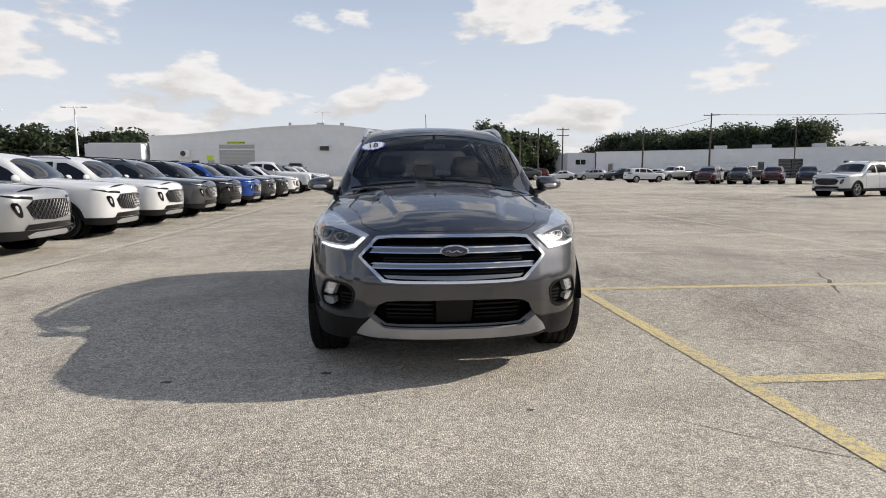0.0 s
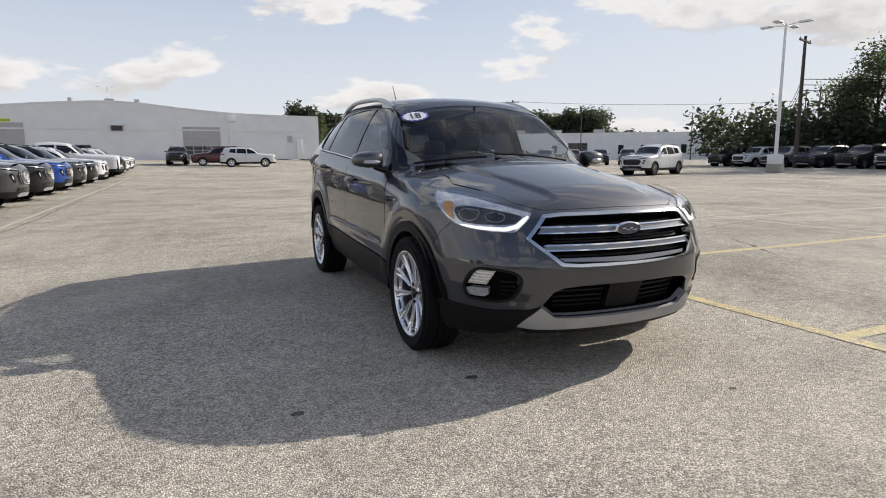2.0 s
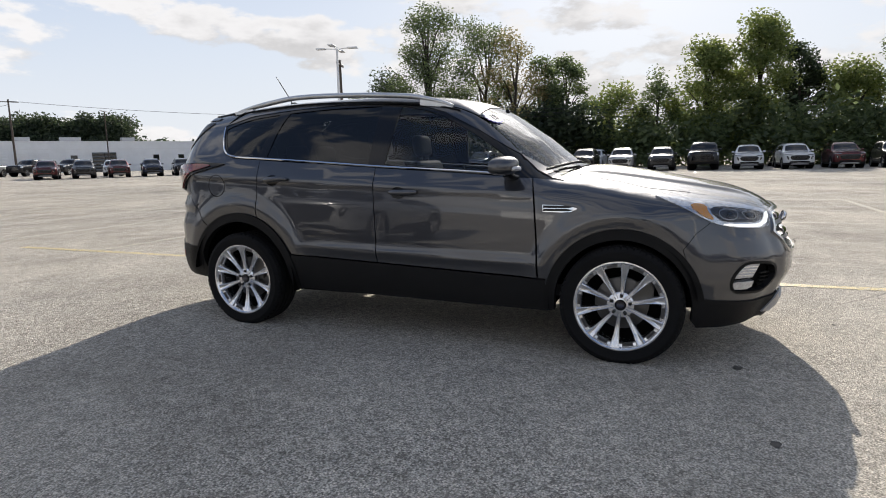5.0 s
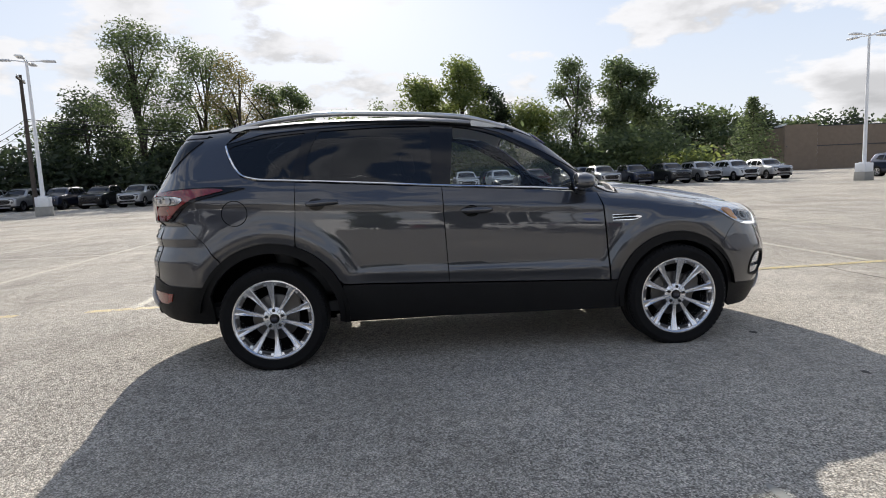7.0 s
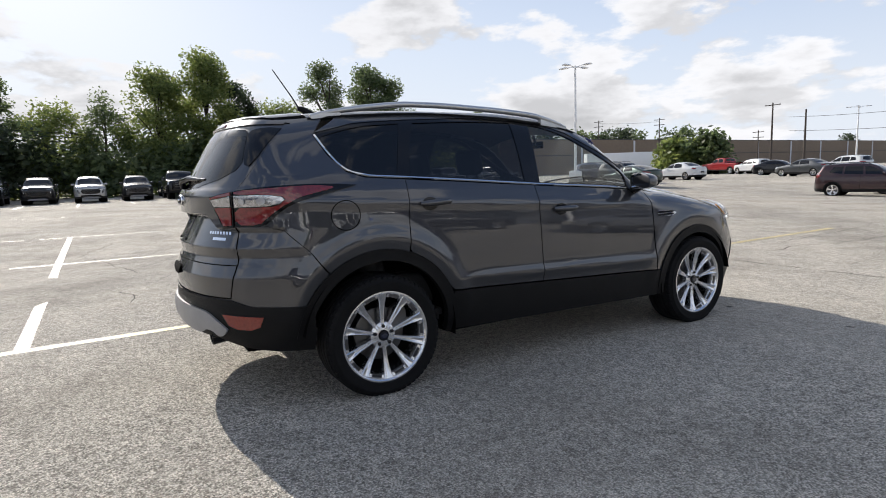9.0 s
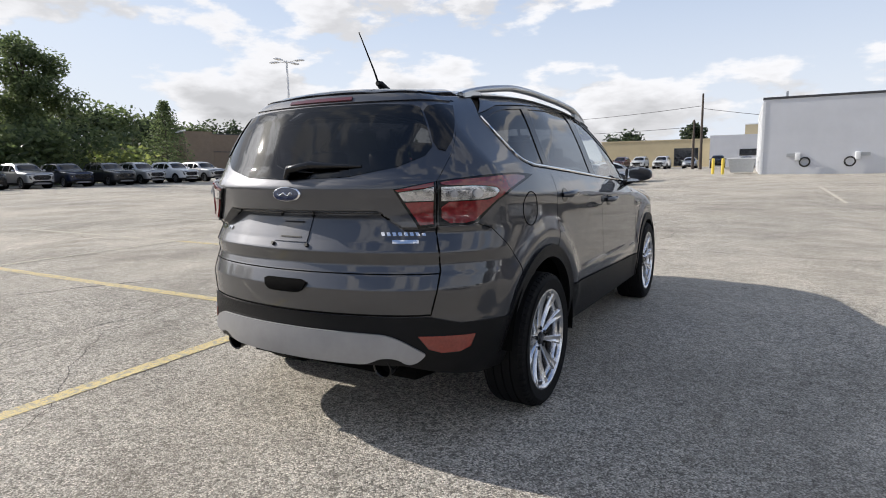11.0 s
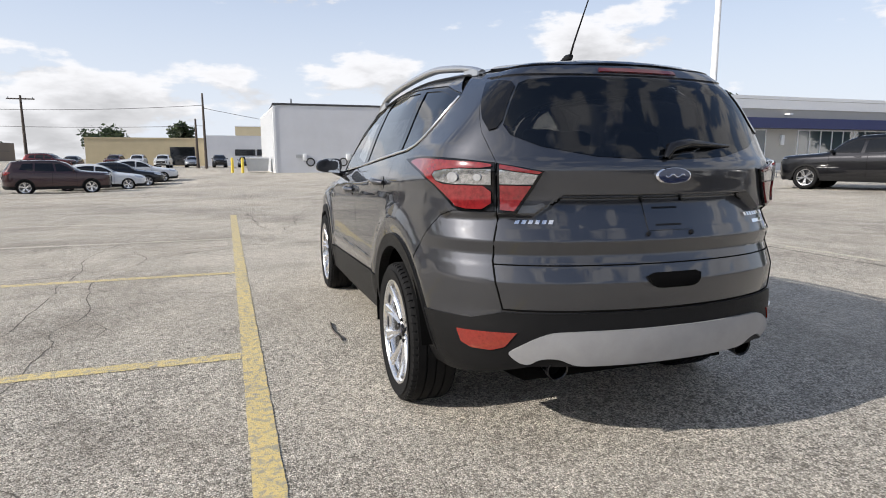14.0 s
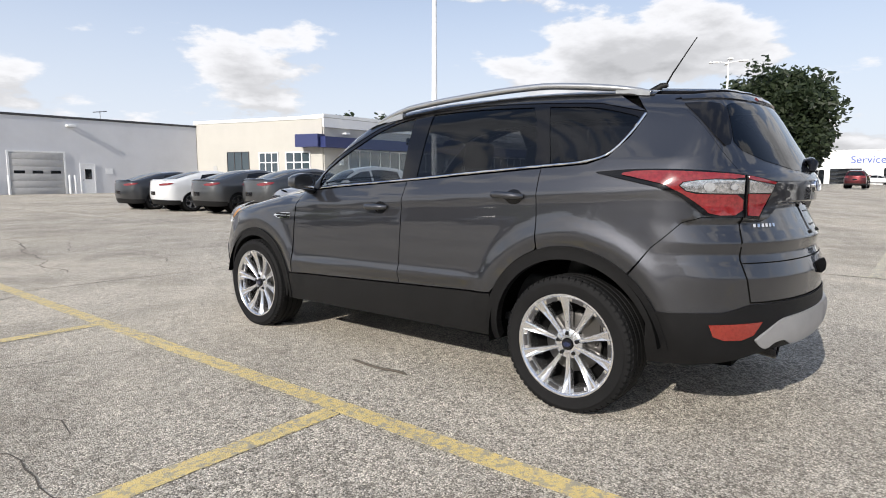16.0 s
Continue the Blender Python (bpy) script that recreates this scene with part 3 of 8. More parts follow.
    add_lathe(bm, [(.001, w * .70), (.009, w * .69), (.0105, w * .64), (.0105, w * .5)], 6, "x")
    out["lug_nut"] = bm_mesh("lug_nut", bm, M_GLOSS, 20)
    bm = bmesh.new()
    add_lathe(bm, [(.001, w * .69), (.027, w * .675), (.031, w * .63), (.032, w * .53)], 24, "x")
    out["centre_cap"] = bm_mesh("centre_cap", bm, M_GLOSS, 35)
    bm = bmesh.new()
    add_lathe(bm, [(.001, w * .705), (.016, w * .695), (.017, w * .66)], 24, "x", Matrix.Diagonal((1, 1.25, .8, 1)))
    out["cap_badge"] = bm_mesh("cap_badge", bm, M_BADGE, 35)
    return out


def place_wheel(meshes, parent, m, spokes=10, turn=0.0):
    wheel = put("wheel", meshes["wheel"], parent, "black tyre on a bright ten-spoke alloy rim" if spokes == 10 else "", m @ pose(0, 0, 0, turn))
    for n in ("rim", "brake_disc", "brake_caliper", "inner_dish", "hub", "centre_cap", "cap_badge"):
        if n in meshes:
            put(n, meshes[n], wheel)
    tagged(put("tread", meshes["tread"], wheel), kind="stuff")
    for i in range(spokes):
        put("spoke", meshes["spoke"], wheel, "", pose(0, 0, 0, 360 / spokes * (i + .5)))
        put("rim_pocket", meshes["rim_pocket"], wheel, "", pose(0, 0, 0, 360 / spokes * i))
    if "lug_nut" in meshes:
        for i in range(5):
            a = 2 * math.pi * (i + .25) / 5
            put("lug_nut", meshes["lug_nut"], wheel, "", pose(0, .054 * math.cos(a), .054 * math.sin(a)))
    return wheel


def tube_on(shell, pts, lift, r, chart="ring", n=6, step=.03):
    """A thin rod that follows chart points just over the skin."""
    q = np.array(dense(pts, step, False))
    p = shell.ring(q) if chart == "ring" else shell.lid(q)
    p = p + shell.normal(p) * lift
    bm = bmesh.new()
    add_tube(bm, [tuple(v) for v in p], r, n)
    return bm


def flip_x(me, name):
    bm = bmesh.new()
    bm.from_mesh(me)
    bmesh.ops.scale(bm, vec=(-1, 1, 1), verts=bm.verts[:])
    bmesh.ops.reverse_faces(bm, faces=bm.faces[:])
    return bm_mesh(name, bm, list(me.materials), 40)


def oval_badge(parent, y, z, lean, facing):
    bm = bmesh.new()
    add_lathe(bm, [(.0, .006), (.066, .005), (.072, .001), (.072, -.008)], 40, "y", pose(0, 0, 0))
    bmesh.ops.scale(bm, vec=(1.12, facing, .46), verts=bm.verts[:])
    o = put("badge", bm_mesh("badge", bm, M_CHROME, 40), parent, "blue oval badge with a chrome rim", pose(0, y, z, lean))
    bm = bmesh.new()
    add_lathe(bm, [(.0, .010), (.063, .0085), (.065, .004)], 40, "y")
    bmesh.ops.scale(bm, vec=(1.12, facing, .46), verts=bm.verts[:])
    put("badge_field", bm_mesh("badge_field", bm, M_BADGE, 40), o)
    bm = bmesh.new()
    add_tube(bm, [(-.045 + .09 * i / 12, .0105 * facing, .006 * math.sin(i * 1.05)) for i in range(13)], .0020, 6)
    put("badge_scroll", bm_mesh("badge_scroll", bm, M_CHROME, 40), o)


def letter_bars(parent, shell, s0, s1, z, h, n, label):
    """Unlettered raised chrome bars where the tail carries a word."""
    g = []
    for i in range(n):
        a, b = s0 + (s1 - s0) * i / n, s0 + (s1 - s0) * (i + .62) / n
        g.append([(a, z), (b, z), (b + .004, z + h), (a + .004, z + h)])
    return g


def build_main_car():
    S = MAIN_SUV
    car = thing("compact_suv", "dark grey metallic compact SUV with bright alloy wheels, parked on asphalt", "car")
    T = [(1.70, 1.455), (1.40, 1.512), (1.06, 1.535), (.6, 1.556), (.2, 1.548), (0, 1.527), (-.2, 1.467), (-.45, 1.342), (-.7, 1.197), (-.9, 1.077), (-.985, 1.03)]
    belt = [(-.985, 1.022), (-.6, 1.068), (.2, 1.123), (.7, 1.162), (1.19, 1.197), (1.40, 1.212), (1.505, 1.243), (1.61, 1.335), (1.70, 1.44)]
    belt_at = smooth_curve(belt)
    t_at = smooth_curve(T[::-1])

    # ---- body sides, left half first, then its mirror
    edge = [(-1.0, .72), (-.7, .66), (-.42, .605), (0, .578), (1.0, .565), (1.6, .525), (1.87, .485)]
    e_at = smooth_curve(edge)
    ey = np.linspace(-1.0, 1.86, 34)
    e3 = S.lid(np.stack([e_at(ey), ey], -1))
    e_ring = [tuple(q) for q in S.to_s(e3)]
    hood_seam = [(-1.03, 1.06), (-1.25, 1.02), (-1.5, .978), (-1.8, .950), (-2.0, .920), (-2.15, .885), (-2.27, .860), (-2.34, .862), (-MID, .868)]
    seam_d = dense(hood_seam, .03, False)
    door_f = [(-.815, 1.045), (-.835, .95), (-.85, .75), (-.866, .462), (-.866, .462), (.203, .506), (.203, .506), (.205, .60), (.22, .95), (.222, 1.122), (.222, 1.122)]
    door_f += [(y, float(belt_at(y)) - .004) for y in (-.1, -.4, -.7)]
    rear_arch_front = S.flanks(arc(AXLE, HUB + .005, .482, 168, 112, 14))
    door_r = [(.222, 1.123), (.22, .95), (.205, .60), (.203, .506), (.203, .506), (.88, .534)] + [q for q in rear_arch_front if q[1] > .54] + [(1.165, .80), (1.155, 1.0), (1.15, 1.15), (1.15, 1.19)]
    door_r += [(y, float(belt_at(y)) - .004) for y in (.95, .7, .45)]
    quarter = [(1.15, 1.19), (1.15, 1.15), (1.155, 1.0), (1.168, .80)]
    quarter += S.flanks(arc(AXLE, HUB + .005, .475, 110, 52, 16))
    quarter += [(1.72, .84), (1.83, .95), (1.90, .975), (2.065, .975)]
    quarter += [(2.065, 1.12), (2.06, 1.16), (2.02, 1.22), (1.985, 1.275), (1.93, 1.40), (1.865, 1.510)]
    quarter += [q for q in e_ring[::-1] if q[0] > 1.60][1:]
    quarter += [(1.70, 1.455)] + [(1.702, 1.44), (1.61, 1.33), (1.505, 1.238), (1.40, 1.207), (1.25, 1.196)]
    cant = [(-1.0, 1.03)] + [q for q in e_ring if q[0] <= 1.64] + [(1.70, 1.457)] + T[1:]
    fender = [(-.815, 1.045), (-.985, 1.026), (-1.0, 1.04)] + [q for q in seam_d if q[0] > -1.83] + [(-1.83, .946), (-1.80, .80), (-1.72, .74), (-1.655, .655)]
    fender += S.flanks(arc(-AXLE, HUB, .425, 142, -0, 26)) + [(-.912, .46), (-.872, .462), (-.866, .55), (-.854, .75), (-.839, .95)]
    grille_o = [(-MID, .840), (-2.36, .837), (-2.272, .828), (-2.203, .728), (-2.352, .610), (-2.42, .604), (-MID, .603)]
    intake_o = [(-MID, .503), (-2.45, .50), (-2.36, .490), (-2.315, .468), (-2.262, .39), (-2.325, .336), (-2.40, .332), (-MID, .335)]
    fog_o = chaikin([(-1.885, .48), (-1.915, .54), (-1.965, .585), (-2.06, .582), (-2.145, .569), (-2.185, .525), (-2.15, .445), (-2.09, .41), (-1.98, .412), (-1.905, .42)], 1)
    bumper_r = [(2.065, .974), (2.055, .79), (2.10, .605), (2.10, .605), (MID, .603), (MID, .395), (2.3, .395), (2.15, .38), (2.02, .345), (1.9, .325), (1.735, .31)]
    bumper_r += S.flanks(arc(AXLE, HUB + .005, .475, -4, 51, 10)) + [(1.72, .838), (1.83, .948), (1.90, .974)]
    glass_o = [(MID, 1.168), (2.42, 1.180), (2.21, 1.218), (2.095, 1.262), (2.062, 1.30), (2.078, 1.40), (2.092, 1.465), (2.13, 1.480), (2.3, 1.490), (MID, 1.495)]

    def pair(name, outline, mat, off=0.0, th=.012, d=.045, gap=.003, holes=(), label="", parent=car, rnd=0, dome=0.0):
        o = chaikin(outline, rnd) if rnd else outline
        g = patch(S, o, holes=holes, off=off, th=th, d=d, gap=gap, dome=dome)
        left = put(name, skin_mesh(name, g, mat), parent, label)
        right = put(name, skin_mesh(name, mirrored(g), mat), parent, label)
        return left, right

    def whole(name, outline, mat, off=0.0, th=.012, d=.045, gap=.003, holes=(), label="", chart="ring", parent=car, rnd=0, dome=0.0):
        o = chaikin(outline, rnd) if rnd else outline
        return put(name, skin_mesh(name, patch(S, o, holes=holes, chart=chart, off=off, th=th, d=d, half=True, gap=gap, dome=dome), mat), parent, label)

    doors_f = pair("front_door", door_f, M_PAINT, d=.035)
    doors_r = pair("rear_door", door_r, M_PAINT, d=.035)
    quarters = pair("quarter_panel", quarter, M_PAINT, d=.028, gap=.0015)
    pair("roof_pillar", cant, M_PAINT, d=.05, gap=.001)
    pair("front_fender", fender, M_PAINT, d=.035)
    # the bumper is two halves of one mesh; grille and intake are notches in its centre line, the fog pockets holes
    nose_o = [(-1.83, .946)] + [q for q in seam_d if q[0] <= -1.83] + grille_o + intake_o + [(-MID, .25), (-2.2, .245), (-2.0, .25), (-1.82, .27), (-1.735, .29)]
    nose_o += S.flanks(arc(-AXLE, HUB, .425, 186, 143, 8)) + [(-1.655, .655), (-1.72, .74), (-1.80, .80)]
    bump_f = whole("front_bumper", nose_o, M_PAINT, d=.03, holes=[fog_o], gap=.0)
    bump_r = whole("rear_bumper", bumper_r, M_PAINT, d=.02, gap=.0005)
    hatch_n = [(MID, 1.520), (2.2, 1.515), (1.95, 1.506), (1.865, 1.506)] + [(1.93, 1.40), (1.985, 1.275), (2.06, 1.16), (2.066, .97), (2.056, .79), (2.10, .61), (2.10, .61), (MID, .61)] + glass_o
    hatch = whole("tailgate", hatch_n, M_PAINT, d=.008, gap=.0)

    # ---- top: bonnet, cowl, windscreen, roof, spoiler
    hs3 = S.ring(np.array([q for q in seam_d]))
    hood = [(float(p[0]) if i < len(hs3) - 1 else 0.0, float(p[1])) for i, p in enumerate(hs3)]
    hood_o = [(0, -1.075), (.35, -1.05), (.62, -1.0)] + hood
    gutter = [q for q in seam_d if q[0] > -1.9]
    pair("bonnet_gutter", [(s, z + .022) for s, z in gutter] + [(s, z - .022) for s, z in gutter[::-1]], M_PAINT, off=-.007, th=.003, d=.02, gap=0)
    whole("bonnet", hood_o, M_PAINT, chart="lid", d=.018, gap=.003)
    ws = [(0, -1.035), (.35, -1.01), (.655, -.93)] + [(float(e_at(y)) - .006, y) for y in (-.9, -.7, -.55, -.43)] + [(.3, -.40), (0, -.39)]
    whole("windscreen", ws, M_GLASS, chart="lid", d=.06, th=.004, off=-.002, label="clear windscreen glass")
    whole("cowl", [(0, -1.08), (.35, -1.055), (.62, -1.005), (.70, -.99), (.66, -.92), (.35, -1.005), (0, -1.03)], M_BLACK, chart="lid", d=.05, off=-.012)
    roof = [(0, -.385), (.3, -.395), (.595, -.425)] + [(float(e_at(y)) - .002, y) for y in (-.2, 0, .5, 1.0, 1.4, 1.6)] + [(0, 1.615)]
    whole("roof", roof, M_PAINT, chart="lid", d=.06, gap=.001, label="painted dark grey roof skin")
    whole("spoiler", [(0, 1.62), (.46, 1.605), (.505, 1.62), (.490, 1.78), (.45, 1.86), (.28, 1.925), (0, 1.945)], M_PAINT, chart="lid", d=.04, off=.008, th=.035)
    whole("spoiler_face", [(MID, 1.542), (2.2, 1.536), (1.97, 1.525), (1.90, 1.518), (1.90, 1.503), (2.0, 1.502), (2.2, 1.502), (MID, 1.504)], M_PAINT, off=.006, th=.02, d=.02, gap=0, parent=hatch)
    whole("brake_light_bar", [(MID, 1.529), (2.47, 1.527), (2.47, 1.509), (MID, 1.509)], M_REDDARK, off=.012, th=.02, label="dark red high brake light", parent=hatch)

    # ---- glass and black pillars of the sides
    def between(y0, y1, lo=.018, hi=.012, tilt0=0.0, tilt1=0.0):
        ys = np.linspace(y0, y1, 12)
        a = [(y, float(belt_at(y)) + lo) for y in ys]
        b = [(y, float(t_at(y)) - hi) for y in ys[::-1]]
        b = [(q[0] + tilt1 + (tilt0 - tilt1) * i / 11, q[1]) for i, q in enumerate(b)]
        return a + b
    win_f = [(-.64, 1.085), (-.64, 1.085), (-.3, 1.11), (.165, 1.14), (.165, 1.14), (.165, 1.14), (.115, 1.522), (.115, 1.522), (.115, 1.522), (0, 1.508), (-.18, 1.452), (-.42, 1.322), (-.60, 1.215), (-.655, 1.16)]
    win_r = [(.285, 1.148)] * 3 + [(.7, 1.180)] + [(1.105, 1.207)] * 3 + [(1.09, 1.28), (1.06, 1.40)] + [(1.0, 1.518)] * 2 + [(.6, 1.536)] + [(.265, 1.533)] * 3
    win_q = [(1.19, 1.214)] * 3 + [(1.38, 1.228), (1.475, 1.25), (1.56, 1.318), (1.66, 1.425), (1.66, 1.425), (1.64, 1.442), (1.40, 1.492)] + [(1.09, 1.515)] * 3
    dlo = [(y, float(belt_at(y))) for y in np.linspace(-.98, 1.40, 30)] + [(1.505, 1.243), (1.61, 1.335), (1.70, 1.44)] + T
    ring_f, ring_r, ring_q = ([tuple(q) for q in chaikin(w, 2)] for w in (win_f, win_r, win_q))
    pair("window_frame", dlo, M_GLOSS, off=-.004, d=.05, holes=[ring_f, ring_r, ring_q], gap=.001, label="gloss black window surround")
    for doors, w, mat, lab in ((doors_f, ring_f, M_GLASS, "clear side window glass"), (doors_r, ring_r, M_PRIVACY, "dark privacy glass"), (quarters, ring_q, M_PRIVACY, "dark privacy glass")):
        g = patch(S, w, off=-.008, th=.004, d=.07, gap=-.003)
        put("window", skin_mesh("window", g, mat), doors[0], lab)
        put("window", skin_mesh("window", mirrored(g), mat), doors[1], lab)
    whole("rear_window", glass_o[:], M_PRIVACY, off=.002, th=.008, d=.05, gap=-.001, label="dark privacy rear window", parent=hatch)
    pair("side_wing", chaikin([(1.995, 1.272), (1.900, 1.482), (1.900, 1.482), (1.985, 1.487), (2.087, 1.470), (2.070, 1.40), (2.056, 1.29)], 1), M_GLOSS, off=.006, d=.04, parent=hatch)

    # bright strip under the side windows, up the rear corner
    strip = [(y, float(belt_at(y)) + .006) for y in np.linspace(-.62, 1.38, 40)] + chaikin([(1.38, 1.217), (1.47, 1.232), (1.53, 1.262), (1.61, 1.342), (1.695, 1.442)], 2, False)
    me = bm_mesh("window_strip", tube_on(S, strip, .002, .0065), M_CHROME, 60)
    put("window_strip", me, car, "bright chrome strip")
    put("window_strip", flip_x(me, "window_strip"), car, "bright chrome strip")

    # ---- black lower trim: arches and sills
    for cy, r0, r1, cz, a0, a1 in ((AXLE, .418, .482, HUB + .005, 6, 187), (-AXLE, .372, .432, HUB, -8, 178)):
        band = S.flanks(arc(cy, cz, r1, a0, a1, 40)) + S.flanks(arc(cy, cz, r0, a1, a0, 40))
        pair("arch_trim", band, M_BLACK, off=.010, th=.05, d=.03, gap=0)
    sill = [(-.93, .265), (.88, .285), (.905, .40), (.885, .53), (.885, .53), (.2, .502), (-.5, .473), (-.912, .457), (-.912, .457)]
    pair("sill", sill, M_SILL, off=.004, th=.05, d=.05, label="black plastic sill")

    # near-black inner shell painted as the shade behind the gaps, and wheel wells likewise
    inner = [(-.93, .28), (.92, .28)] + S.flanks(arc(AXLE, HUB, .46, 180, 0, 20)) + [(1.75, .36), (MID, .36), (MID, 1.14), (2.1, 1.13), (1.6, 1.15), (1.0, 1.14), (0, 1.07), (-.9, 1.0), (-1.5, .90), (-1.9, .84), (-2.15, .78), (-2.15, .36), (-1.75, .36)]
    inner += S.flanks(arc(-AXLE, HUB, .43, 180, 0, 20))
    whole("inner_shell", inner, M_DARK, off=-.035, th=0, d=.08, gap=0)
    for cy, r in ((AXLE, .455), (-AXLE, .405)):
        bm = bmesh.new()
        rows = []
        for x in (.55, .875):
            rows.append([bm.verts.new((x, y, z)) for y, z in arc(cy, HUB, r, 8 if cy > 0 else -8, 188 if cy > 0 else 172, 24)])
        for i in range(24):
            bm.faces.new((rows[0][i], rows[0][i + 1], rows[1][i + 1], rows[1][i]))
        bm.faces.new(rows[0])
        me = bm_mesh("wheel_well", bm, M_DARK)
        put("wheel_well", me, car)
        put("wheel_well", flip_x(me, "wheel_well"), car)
    # underbody slab, its colour holding the shade beneath the car
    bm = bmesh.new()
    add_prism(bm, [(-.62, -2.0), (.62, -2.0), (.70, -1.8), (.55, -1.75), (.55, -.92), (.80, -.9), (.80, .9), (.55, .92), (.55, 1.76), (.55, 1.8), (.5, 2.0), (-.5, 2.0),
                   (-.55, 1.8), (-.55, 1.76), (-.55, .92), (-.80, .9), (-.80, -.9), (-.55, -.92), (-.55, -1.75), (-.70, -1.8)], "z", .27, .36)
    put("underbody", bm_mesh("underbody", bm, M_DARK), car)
    for x in (-1, 1):
        bm = bmesh.new()
        add_tube(bm, [(x * .3, 1.0, .22), (x * .40, 1.7, .25), (x * .43, 2.0, .33)], .03, 8)
        put("exhaust_pipe", bm_mesh("exhaust_pipe", bm, M_DARK, 60), car)
        bm = bmesh.new()
        add_lathe(bm, [(.030, -.16), (.042, -.14), (.045, .0), (.045, .012), (.041, .014), (.037, .010), (.034, -.10), (.001, -.10)], 24, "y", pose(x * .447, 2.165, .374, -6))
        put("exhaust_tip", bm_mesh("exhaust_tip", bm, M_GLOSS, 40), car, "dark metal exhaust tip")
        # near-black plug, the shade inside the tip as colour
        bm = bmesh.new()
        add_lathe(bm, [(.001, 2.135), (.034, 2.135), (.034, 2.05)], 20, "y", pose(x * .447, 0, .375))
        put("exhaust_bore", bm_mesh("exhaust_bore", bm, M_DARK), car)

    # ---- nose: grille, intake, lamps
    # the grille's depth is a sunken sheet in shade black
    grille = whole("grille", grille_o, M_DARK, off=-.05, th=0, d=.05, gap=-.012, rnd=0, label="chrome-barred grille before a near-black shade sheet")
    gin = [(-MID, .833), (-2.36, .830), (-2.276, .822), (-2.209, .728), (-2.356, .614), (-2.425, .608), (-MID, .607)]
    ring_g = [(-MID, .848), (-2.36, .845), (-2.262, .837), (-2.188, .728), (-2.345, .600), (-2.42, .594), (-MID, .593)] + gin[::-1]
    whole("grille_surround", ring_g, M_BRIGHT, off=.010, th=.05, d=.02, gap=0, parent=grille, label="chrome surround", dome=.006)
    for z0, z1, s_in in ((.754, .786, -2.262), (.672, .700, -2.282)):
        for za, zb, mat, o in ((z0, z1, M_SATIN, -.006), (z1 - .005, z1 + .002, M_CHROME, .0), (z0 - .002, z0 + .004, M_CHROME, .0)):
            whole("grille_bar", [(-MID, zb), (s_in, zb), (s_in + .02, za), (-MID, za)], mat, off=o, th=.014, d=.025, gap=0, parent=grille, label="chrome-edged bar")
    for z in (.655, .722, .735, .802):
        whole("grille_slat", [(-MID, z + .004), (-2.32, z + .004), (-2.32, z - .004), (-MID, z - .004)], M_BLACK, off=-.03, th=.02, d=.04, gap=0, parent=grille)
    whole("grille_lip", [(-MID, .636), (-2.340, .638), (-2.362, .622), (-MID, .611)], M_SATIN, off=-.004, th=.02, d=.025, gap=0, parent=grille, label="satin silver lower lip")
    oval_badge(grille, -2.214, .768, 14, -1)
    # shade of the intake, as a near-black sheet behind the slats
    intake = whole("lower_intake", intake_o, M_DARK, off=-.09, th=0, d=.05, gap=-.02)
    for z in (.36, .385, .41, .435, .46):
        pair("intake_slat", [(-MID + .12, z + .005), (-2.33, z + .005), (-2.33, z - .004), (-MID + .12, z - .004)], M_BLACK, off=-.06, th=.02, d=.05, gap=0, parent=intake)
    whole("intake_camera_box", [(-MID, .49), (-MID + .1, .49), (-MID + .1, .345), (-MID, .345)], M_BLACK, off=-.04, th=.03, d=.05, gap=0, parent=intake)
    whole("front_skid_plate", [(-MID, .333), (-2.40, .331), (-2.325, .335), (-2.262, .392), (-2.262, .392), (-2.20, .335), (-2.150, .284), (-2.150, .284), (-2.25, .272), (-2.4, .268), (-MID, .270)], M_SKID, off=.016, th=.05, d=.02, gap=0, rnd=0, label="silver painted skid plate", parent=bump_f, dome=.008)
    pair("lower_valance", [(-1.715, .392), (-1.814, .378), (-2.037, .363), (-2.2, .370), (-2.258, .388), (-2.17, .305), (-2.15, .262), (-2.063, .235), (-1.9, .224), (-1.745, .224), (-1.715, .26)], M_BLACK, off=.008, th=.03, d=.03, gap=0, parent=bump_f, label="black plastic lower corner")
    whole("chin", [(-MID, .268), (-2.4, .266), (-2.25, .268), (-2.15, .262), (-2.2, .24), (-MID, .235)], M_BLACK, off=.004, th=.03, d=.03, gap=0, parent=bump_f)
    fogs = pair("fog_bezel", fog_o, M_GLOSS, off=-.045, th=0, d=.04, gap=-.01, parent=bump_f)
    for i, side in enumerate((1, -1)):
        g = patch(S, inset(fog_o, -.004) + [], holes=[inset(fog_o, .010)], off=.004, th=.04, d=.03)
        put("fog_ring", skin_mesh("fog_ring", g if side > 0 else mirrored(g), M_BLACK), fogs[i])
        fl = chaikin([(-1.905, .494), (-1.905, .494), (-1.955, .570), (-1.955, .570), (-2.055, .568), (-2.055, .568), (-2.010, .498), (-2.010, .498)], 1)
        g = patch(S, fl, off=-.010, th=.03, d=.03)
        lamp = put("fog_lamp", skin_mesh("fog_lamp", g if side > 0 else mirrored(g), M_SILVERLENS), fogs[i], "clear fog lamp")
        g = patch(S, chaikin([(-1.888, .474), (-2.018, .478), (-2.018, .478), (-2.018, .43), (-1.912, .43), (-1.895, .45)], 1), off=-.006, th=.03, d=.03)
        put("lower_lens", skin_mesh("lower_lens", g if side > 0 else mirrored(g), M_SILVERLENS), lamp)
        for z in (.51, .525, .54, .555):
            s = -1.905 - .05 * (z - .494) / .076
